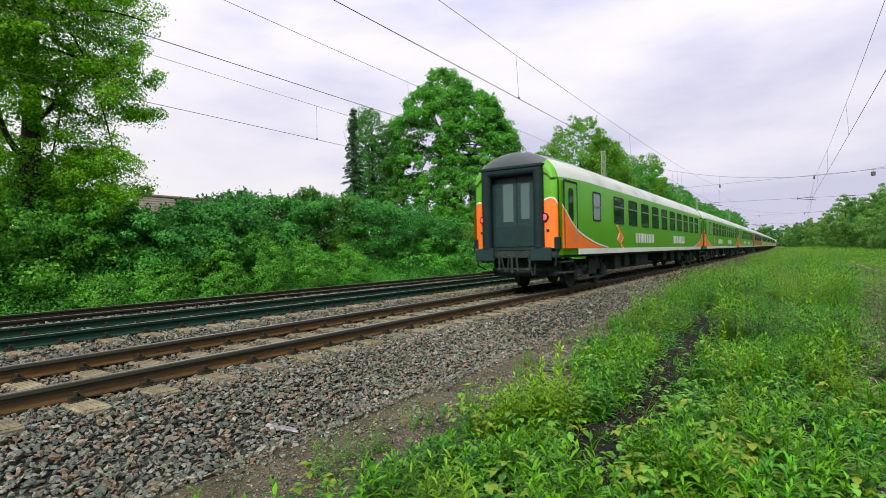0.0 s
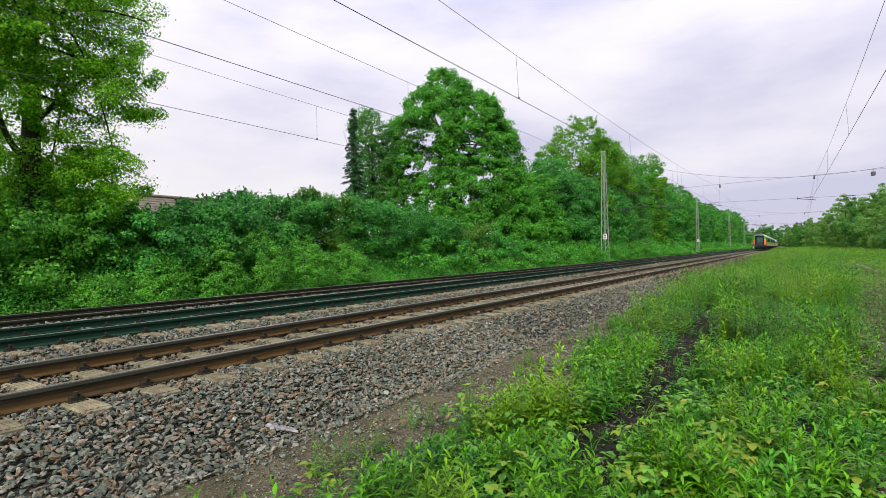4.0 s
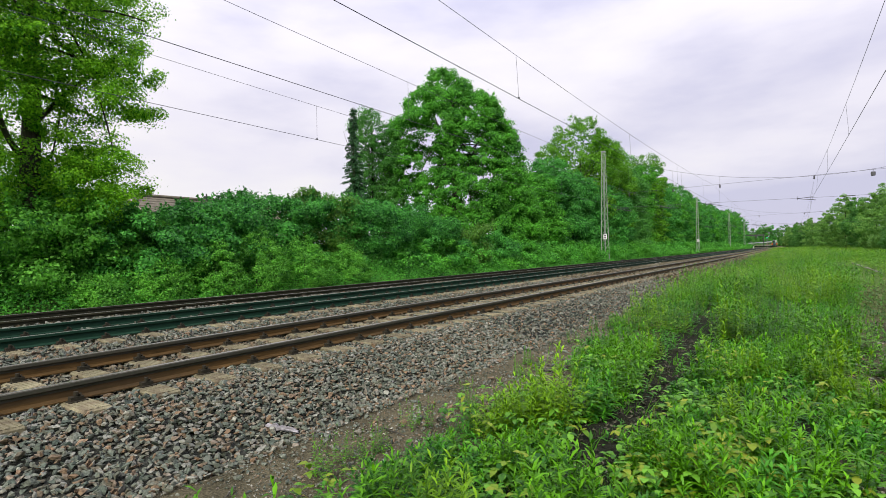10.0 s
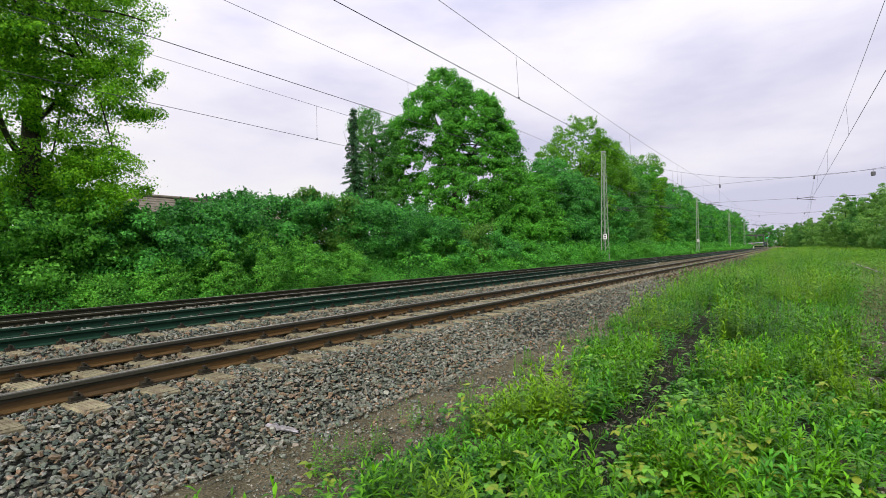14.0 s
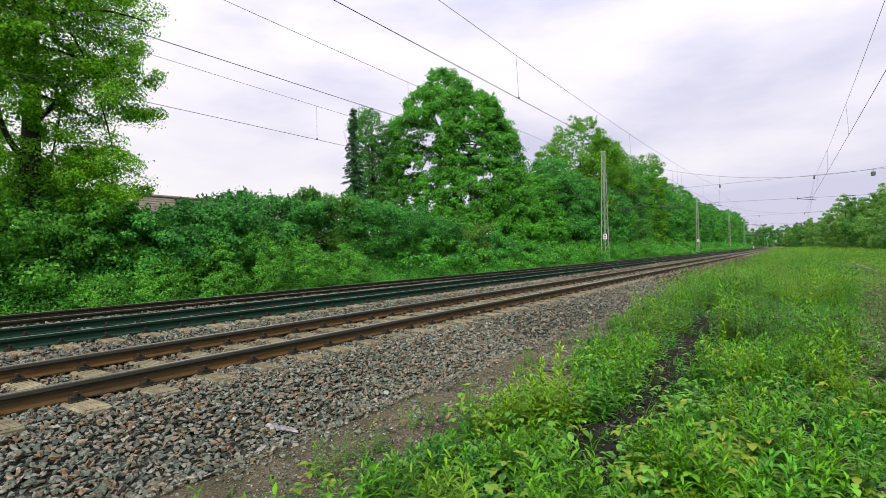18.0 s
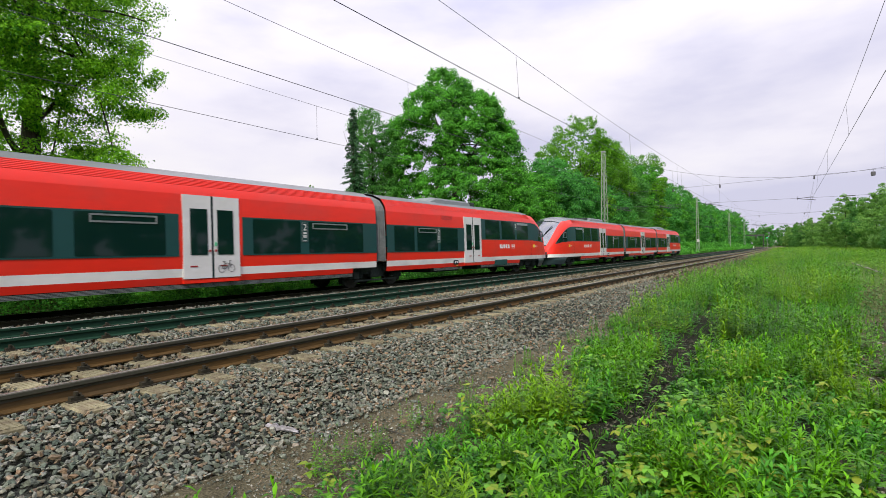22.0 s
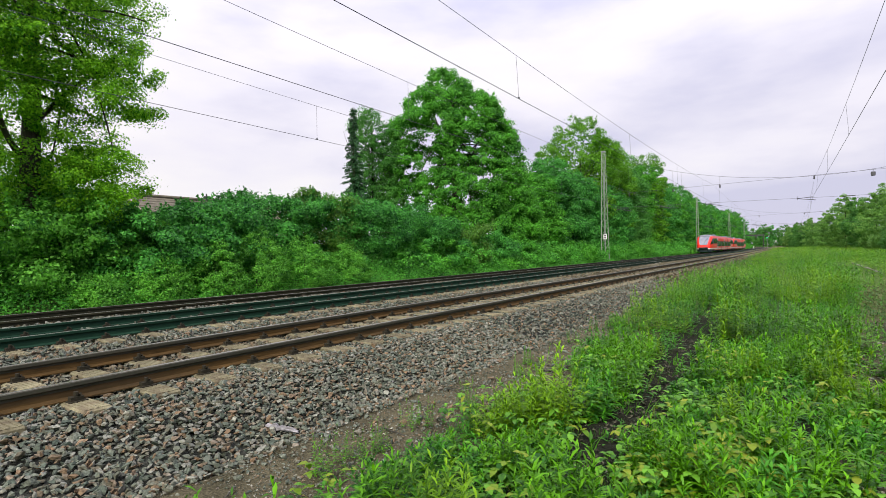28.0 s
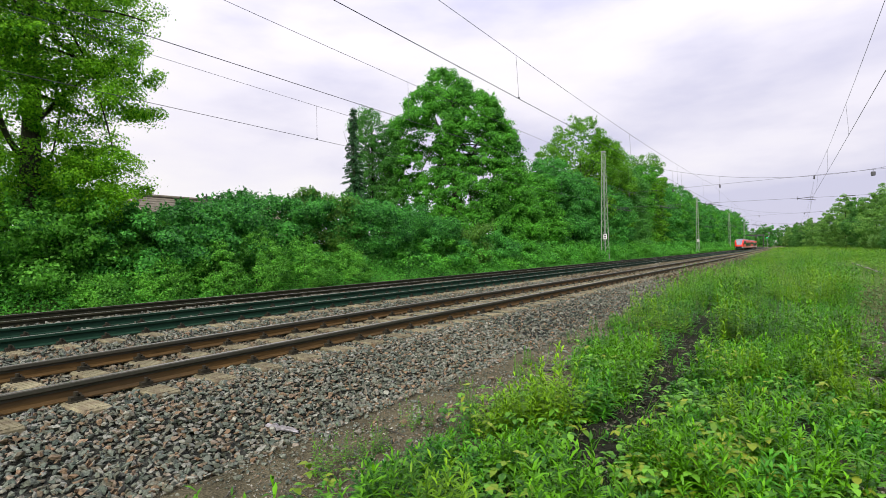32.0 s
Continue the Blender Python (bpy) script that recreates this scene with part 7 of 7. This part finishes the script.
railcars = [first_railcar, copy_thing(first_railcar, Matrix())]
# the leading unit is coupled the other way round
about = Matrix.Translation((0, UNIT_L, 0)) @ Matrix.Rotation(math.pi, 4, "Z")
for piece in railcars[1].children:
    piece.matrix_basis = about @ piece.matrix_basis
# ---- overhead line ----
def wire(name, pts, r, parent=None, label=""):
    V, F = tube(np.asarray(pts, float), r)
    return add_mesh(name, mesh_np(name, V, F, True), M_WIRE, parent, label)


SUPPORTS = [-8.0, 58.0, 124.0, 195.0, 262.0, 330.0]


def zigzag(y, a):
    """The contact wire's stagger from support to support."""
    return a * np.interp(y, SUPPORTS, [1, -1, 1, -1, 1, -1])


def overhead(x, z, a, label):
    root = new("overhead_line")
    tagged(root, label, "overhead line", "overhead lines above the tracks")
    ys = np.concatenate([np.arange(-8, 60, 2.0), np.arange(62, 331, 6.0)])
    k = np.interp(ys, SUPPORTS, np.arange(len(SUPPORTS)))
    f = k - np.floor(k)
    sag = 4 * f * (1 - f)
    mz = z + 1.85 - 0.62 * sag
    xs = drift(ys) + x + zigzag(ys, a)
    wire("contact_wire", np.stack([xs, ys, np.full(len(ys), z)], 1), 0.0085, root)
    wire("messenger_wire", np.stack([drift(ys) + x + 0.35 * zigzag(ys, a) - 0.08, ys, mz], 1), 0.0065, root)
    for y in np.arange(1.1, 200, 12.5):
        px = float(drift(y)) + x
        wz = float(np.interp(y, ys, mz))
        bm = bmesh.new()
        rod(bm, (px + float(zigzag(y, a)), y, z), (px + 0.35 * float(zigzag(y, a)) - 0.08, y + 0.1, wz), 0.005, n=5)
        box(bm, px + float(zigzag(y, a)) - 0.015, px + float(zigzag(y, a)) + 0.015, y - 0.03, y + 0.03, z, z + 0.05)
        part("dropper", bm, M_WIRE, root)
    return root


overhead(-6.52, 5.5, 0.14, "thin dark contact and messenger wires above the track")
overhead(-10.46, 5.5, 0.10, "thin dark contact and messenger wires above the track")
overhead(-14.82, 5.46, 0.12, "thin dark contact and messenger wires above the track")
overhead(1.85, 5.5, 0.42, "contact and messenger wires above the removed track")


def lattice_mast(x, y, top, plate, label):
    root = new("lattice_mast")
    root.location = (x, y, -0.4)
    tagged(root, label, "catenary mast", "steel masts along the line")
    h = top + 0.4
    w0, w1, d0, d1 = 0.68, 0.23, 0.24, 0.13

    def at(t, sx, sy):
        return Vector((sx * (d0 + (d1 - d0) * t), sy * (w0 + (w1 - w0) * t), h * t))
    for sx in (-1, 1):
        for sy in (-1, 1):
            bm = bmesh.new()
            rod(bm, at(0, sx, sy), at(1, sx, sy), 0.036, 0.030, 4)
            part("leg", bm, M_STEEL, root)
    n = 17
    for i in range(n):
        t0, t1 = i / n, (i + 1) / n
        f = 1 if i % 2 else -1
        for sx in (-1, 1):
            bm = bmesh.new()
            rod(bm, at(t0, sx, f), at(t1, sx, -f), 0.016, n=4)
            part("brace", bm, M_STEEL, root)
        if i % 2:
            for sy in (-1, 1):
                bm = bmesh.new()
                rod(bm, at(t0, f, sy), at(t1, -f, sy), 0.010, n=4)
                part("brace", bm, M_STEEL, root)
    bm = bmesh.new()
    box(bm, -0.20, 0.20, -0.27, 0.27, h - 0.08, h + 0.04, 0.01)
    part("cap", bm, M_STEEL, root)
    if plate:
        bm = bmesh.new()
        box(bm, 0.02, 0.40, -0.66, -0.63, 2.60, 3.14, 0.006)
        pl = part("number_plate", bm, M_WHITE_SIGN, root, "white plate with two dark rows")
        for z0, z1, a, b in ((2.92, 3.04, 0.11, 0.31), (2.70, 2.82, 0.11, 0.31)):
            bm = bmesh.new()
            box(bm, a, b, -0.667, -0.66, z0, z1)
            part("plate_row", bm, M_BLACK, pl)
    return root


lattice_mast(-17.5, 58.0, 11.9, True, "grey-green steel lattice mast at the foot of the trees")
lattice_mast(-17.5, 124.0, 11.9, True, "slim steel lattice mast before the tree row")
lattice_mast(-18.0, 195.0, 12.0, False, "distant steel lattice mast before the tree row")
lattice_mast(-18.5, 262.0, 12.0, False, "distant steel lattice mast before the tree row")
for yy in (58.0, 124.0, 195.0):
    lattice_mast(20.6, yy, 11.9, False, "steel lattice mast beside the meadow")


def head_span(y, full):
    root = new("head_span")
    tagged(root, "wire span carrying the overhead lines between two masts", "head span", "head spans across the line")
    xs = np.linspace(-17.5, 20.6, 40)
    wire("carrier_wire", np.stack([xs, np.full(40, y), 7.4 + 0.0115 * (xs - 1.55) ** 2], 1), 0.013, root)
    wire("upper_span_wire", np.stack([xs, np.full(40, y), np.interp(xs, [-17.5, 20.6], [7.05, 7.85])], 1), 0.011, root)
    wire("lower_span_wire", np.stack([xs, np.full(40, y), np.interp(xs, [-17.5, 20.6], [5.62, 5.25])], 1), 0.011, root)
    for x in (-14.8, -10.4, -6.1, 1.48):
        zt, zu = 7.4 + 0.0115 * (x - 1.55) ** 2, float(np.interp(x, [-17.5, 20.6], [7.05, 7.85]))
        bm = bmesh.new()
        rod(bm, (x, y, zt), (x, y, min(zt, zu) - 0.05), 0.010, n=5)
        part("hanger", bm, M_WIRE, root)
        bm = bmesh.new()
        for k in range(3):
            rod(bm, (x, y, zu - 0.06 - 0.1 * k), (x, y, zu - 0.13 - 0.1 * k), 0.075, n=10)
        rod(bm, (x, y, zu), (x, y, zu - 0.36), 0.03, n=6)
        part("insulator", bm, M_INSULATOR, root, "dark ribbed insulator")
        bm = bmesh.new()
        rod(bm, (x - 1.3, y, 5.42), (x + 0.1, y, 5.20), 0.028, n=6)
        rod(bm, (x - 1.3, y, 5.42), (x - 0.1, y, 5.52), 0.018, n=6)
        rod(bm, (x - 1.3, y, 5.3), (x - 1.3, y, 5.62), 0.02, n=6)
        part("registration_arm", bm, M_WIRE, root)
    if full:
        bm = bmesh.new()
        rod(bm, (5.62, y, 7.62), (5.62, y, 7.35), 0.02, n=6)
        box(bm, 5.46, 5.78, y - 0.08, y + 0.08, 7.0, 7.36, 0.03)
        part("switch_box", bm, M_WIRE, root, "grey box hanging from the span")
        bm = bmesh.new()
        rod(bm, (3.5, y, 5.40), (4.4, y, 5.41), 0.04, n=8)
        part("span_insulator", bm, M_INSULATOR, root, "long rod insulator")
        bm = bmesh.new()
        rod(bm, (-9.6, y, 8.8), (-9.6, y, 7.3), 0.008, n=5)
        part("hanger", bm, M_WIRE, root)
    return root


head_span(58.0, True)
head_span(124.0, False)
head_span(195.0, False)

# ---- house behind the hedge ----
house = new("house")
house.location = (-36.6, 21.2, 1.05)
tagged(house, "low house with a brown tiled roof behind the hedge", "house")
bm = bmesh.new()
box(bm, -3.2, 3.2, -4.4, 6.6, -0.6, 2.0)
part("wall", bm, M_PLASTER, house)
for yy, th in ((-4.4, 0.25), (6.35, 0.25)):
    bm = bmesh.new()
    vs = [bm.verts.new(q) for q in ((-3.2, yy, 2.0), (3.2, yy, 2.0), (3.0, yy, 2.2), (0.6, yy, 4.0), (-0.6, yy, 4.0), (-3.0, yy, 2.2))]
    g = bm.faces.new(vs)
    r = bmesh.ops.extrude_face_region(bm, geom=[g])
    bmesh.ops.translate(bm, vec=(0, th, 0), verts=[v for v in r["geom"] if isinstance(v, bmesh.types.BMVert)])
    bmesh.ops.recalc_face_normals(bm, faces=bm.faces)
    part("gable", bm, M_PLASTER, house, "beige gable wall")
for s in (1, -1):
    for k in range(14):
        roof_bm = bmesh.new()
        x0, z0 = 3.7 - 0.265 * k, 1.65 + 0.19 * k
        vs = [roof_bm.verts.new(q) for q in ((s * x0, -4.8, z0), (s * x0, 7.0, z0), (s * (x0 - 0.29), 7.0, z0 + 0.175), (s * (x0 - 0.29), -4.8, z0 + 0.175), (s * x0, -4.8, z0 - 0.05), (s * x0, 7.0, z0 - 0.05))]
        roof_bm.faces.new(vs[:4])
        roof_bm.faces.new((vs[0], vs[4], vs[5], vs[1]))
        part("tile_course", roof_bm, M_ROOF, house)
bm = bmesh.new()
rod(bm, (0, -4.8, 4.33), (0, 7.0, 4.33), 0.12, n=8)
part("ridge", bm, M_ROOF, house)
bm = bmesh.new()
box(bm, -0.14, 0.14, 1.25, 1.5, 4.3, 4.62, 0.02)
rod(bm, (0, 1.38, 4.62), (0, 1.38, 4.8), 0.05)
part("chimney_pot", bm, M_BLACK, house)
bm = bmesh.new()
rod(bm, (3.72, -4.85, 1.62), (0.05, -4.85, 4.3), 0.07, n=4)
part("verge_board", bm, M_WHITE_SIGN, house, "white verge board")

# ---- signals and signs far along the line ----
sig = new("line_signal")
sig.location = (-14.5 - 0.2, 380.0, -0.3)
tagged(sig, "railway signal on a mast showing a green light", "signal")
bm = bmesh.new()
rod(bm, (0, 0, 0), (0, 0, 5.2), 0.10, n=8)
part("signal_mast", bm, M_STEEL, sig)
bm = bmesh.new()
box(bm, -0.45, 0.45, -0.12, 0.12, 5.1, 7.2, 0.05)
part("signal_head", bm, M_BLACK, sig, "black signal head")
bm = bmesh.new()
rod(bm, (0.0, -0.12, 6.2), (0.0, -0.2, 6.2), 0.30, n=14)
part("green_lamp", bm, glowing("signal_green", (0.0, 0.75, 0.16), 1.6), sig, "glowing green lamp")
gan = new("signal_gantry")
gan.location = (-27.0, 470.0, -0.3)
tagged(gan, "dark steel signal gantry across the distant tracks", "gantry")
for x in (-6.5, 6.5):
    bm = bmesh.new()
    box(bm, x - 0.25, x + 0.25, -0.3, 0.3, 0, 9.6)
    part("gantry_post", bm, M_BLACK, gan)
bm = bmesh.new()
box(bm, -7.0, 7.0, -0.4, 0.4, 9.0, 10.0)
part("gantry_beam", bm, M_BLACK, gan)
for x in (-3, 1.5):
    bm = bmesh.new()
    box(bm, x - 0.5, x + 0.5, -0.6, -0.4, 7.6, 9.4)
    part("signal_screen", bm, M_BLACK, gan)
post = new("marker_post")
post.location = (-4.55, 170.0, -0.45)
tagged(post, "grey post with a small square board beside the line", "sign post")
bm = bmesh.new()
rod(bm, (0, 0, 0), (0, 0, 2.7), 0.05, n=6)
part("post", bm, M_STEEL, post)
bm = bmesh.new()
box(bm, -0.22, 0.22, -0.03, 0.0, 2.4, 2.95, 0.01)
part("board", bm, M_STEEL, post)
stone = new("distance_marker")
stone.location = (-17.4, 300.0, -0.2)
tagged(stone, "small white and orange marker at the bank", "marker")
bm = bmesh.new()
box(bm, -0.16, 0.16, -0.1, 0.1, -0.3, 1.1, 0.04)
part("board", bm, M_WHITE_SIGN, stone)

# ---- a half-dead shrub in the former track bed ----
M_DRYLEAF = leafage("dry_shrub_leaf", (0.060, 0.090, 0.030), (0.190, 0.220, 0.085), glow_through=0.3)
leafy("dry_shrub", "thin half-dead shrub with brown twigs and few leaves", "bush", (1.45, 12.4, -0.45), (1.45, 12.4, 0.1), 0.02,
      [(1.45, 12.4, 0.1, 0.55, 0.65, 0.40), (1.75, 13.2, 0.05, 0.5, 0.6, 0.35)], 2600, 0.022, M_DRYLEAF, 71, per=20, lobe=0.16, shell=0.3, hollow=0.1, count=46, inner=0.0, ragged=0.3)

# ---- loose things on the ground ----
def timber(name, label, a, b, w, h, seed, material, category="wood", grow=1.0):
    """A split, weathered piece of wood: uneven outline along its length."""
    rng = np.random.default_rng(seed)
    a, b = np.array(a, float), np.array(b, float)
    n = 12
    rows = []
    d = (b - a) / np.linalg.norm(b - a)
    sd = np.cross(d, [0, 0, 1.0])
    for i in range(n):
        t = i / (n - 1)
        c = a * (1 - t) + b * t + np.array([0, 0, 0.006]) * rng.normal()
        k = (1 - 0.55 * t ** 3) * (0.75 + 0.25 * min(1, 6 * t)) * grow
        ang = np.linspace(0, 2 * np.pi, 10)[:-1]
        r = 1 + 0.16 * rng.normal(size=9)
        ring_ = [c + sd * math.cos(q) * w * k * rr + np.array([0, 0, 1.0]) * math.sin(q) * h * k * rr for q, rr in zip(ang, r)]
        rows.append(ring_ + ring_[:1])
    V, F = quad_strip(rows)
    me = mesh_np(name, V, F, False)
    return tagged(add_mesh(name, me, material), label, category)


M_GREYWOOD = surface("bleached_wood", (0.14, 0.135, 0.135), (0.42, 0.40, 0.41), 30, 6, 0.85, bump=0.8, depth=0.01, stretch=(0.3, 1, 3), stain=(0.06, 0.05, 0.045), stain_amount=0.8, stain_scale=9)
M_ROTTEN = surface("rotten_timber", (0.006, 0.007, 0.005), (0.085, 0.08, 0.065), 25, 6, 0.9, bump=0.9, depth=0.015)
timber("driftwood", "bleached splintered piece of wood at the ballast's foot", (-4.16, 3.14, -0.425), (-3.83, 3.23, -0.45), 0.032, 0.022, 1, M_GREYWOOD)
timber("rotten_sleeper_end", "dark rotten sleeper end at the edge of the weeds", (-2.66, 5.32, -0.46), (-2.15, 5.8, -0.40), 0.07, 0.05, 2, M_ROTTEN)
timber("rotten_board", "short dark rotten board beside the weeds", (-2.86, 6.62, -0.46), (-2.60, 6.90, -0.42), 0.05, 0.03, 4, M_ROTTEN)
timber("fallen_pole", "weathered wooden pole lying in the meadow grass", (3.62, 52.0, -0.33), (3.60, 35.0, -0.33), 0.05, 0.045, 3, M_WOOD)
for i, (a, b) in enumerate((((-3.30, 3.78, -0.475), (-2.95, 3.70, -0.47)), ((-3.35, 2.25, -0.475), (-3.22, 2.05, -0.47)), ((-2.75, 6.6, -0.46), (-2.6, 7.2, -0.44)), ((-3.5, 5.2, -0.475), (-3.2, 5.5, -0.47)))):
    timber("twig", "thin dry brown twig on the path", a, b, 0.007, 0.007, 10 + i, M_ROTTEN, "twig")



# ---- what moves ----
def on_line(track, y, length):
    """Pose of a vehicle whose rear end is y metres along the line."""
    x, z = TRACKS[track]
    a, b = y + 0.14 * length, y + 0.86 * length
    xa, xb = float(drift(a)), float(drift(b))
    turn = math.atan2(-(xb - xa), b - a)
    return pose(xa + x + 0.14 * length * math.sin(turn), y, z, 0, 0, math.degrees(turn))


RED_ROWS = ((0, -496.5), (6, -365.4), (12, -234.3), (18.6, -90.1), (19, -81.3), (21, -37.6), (23, 6.1), (24, 27.9), (25.5, 60.0), (28, 111.6), (30, 153.9), (32, 197.3))


def motions():
    for i, c in enumerate(coaches):
        walk(c, [(t, on_line("A", 13.1 + 33.0 * t + COACH_L * i, COACH_L)) for t in range(0, 33)])
    for i, c in enumerate(railcars):
        walk(c, [(t, on_line("C", y + (UNIT_L + 0.1) * i, UNIT_L)) for t, y in RED_ROWS])


motions()
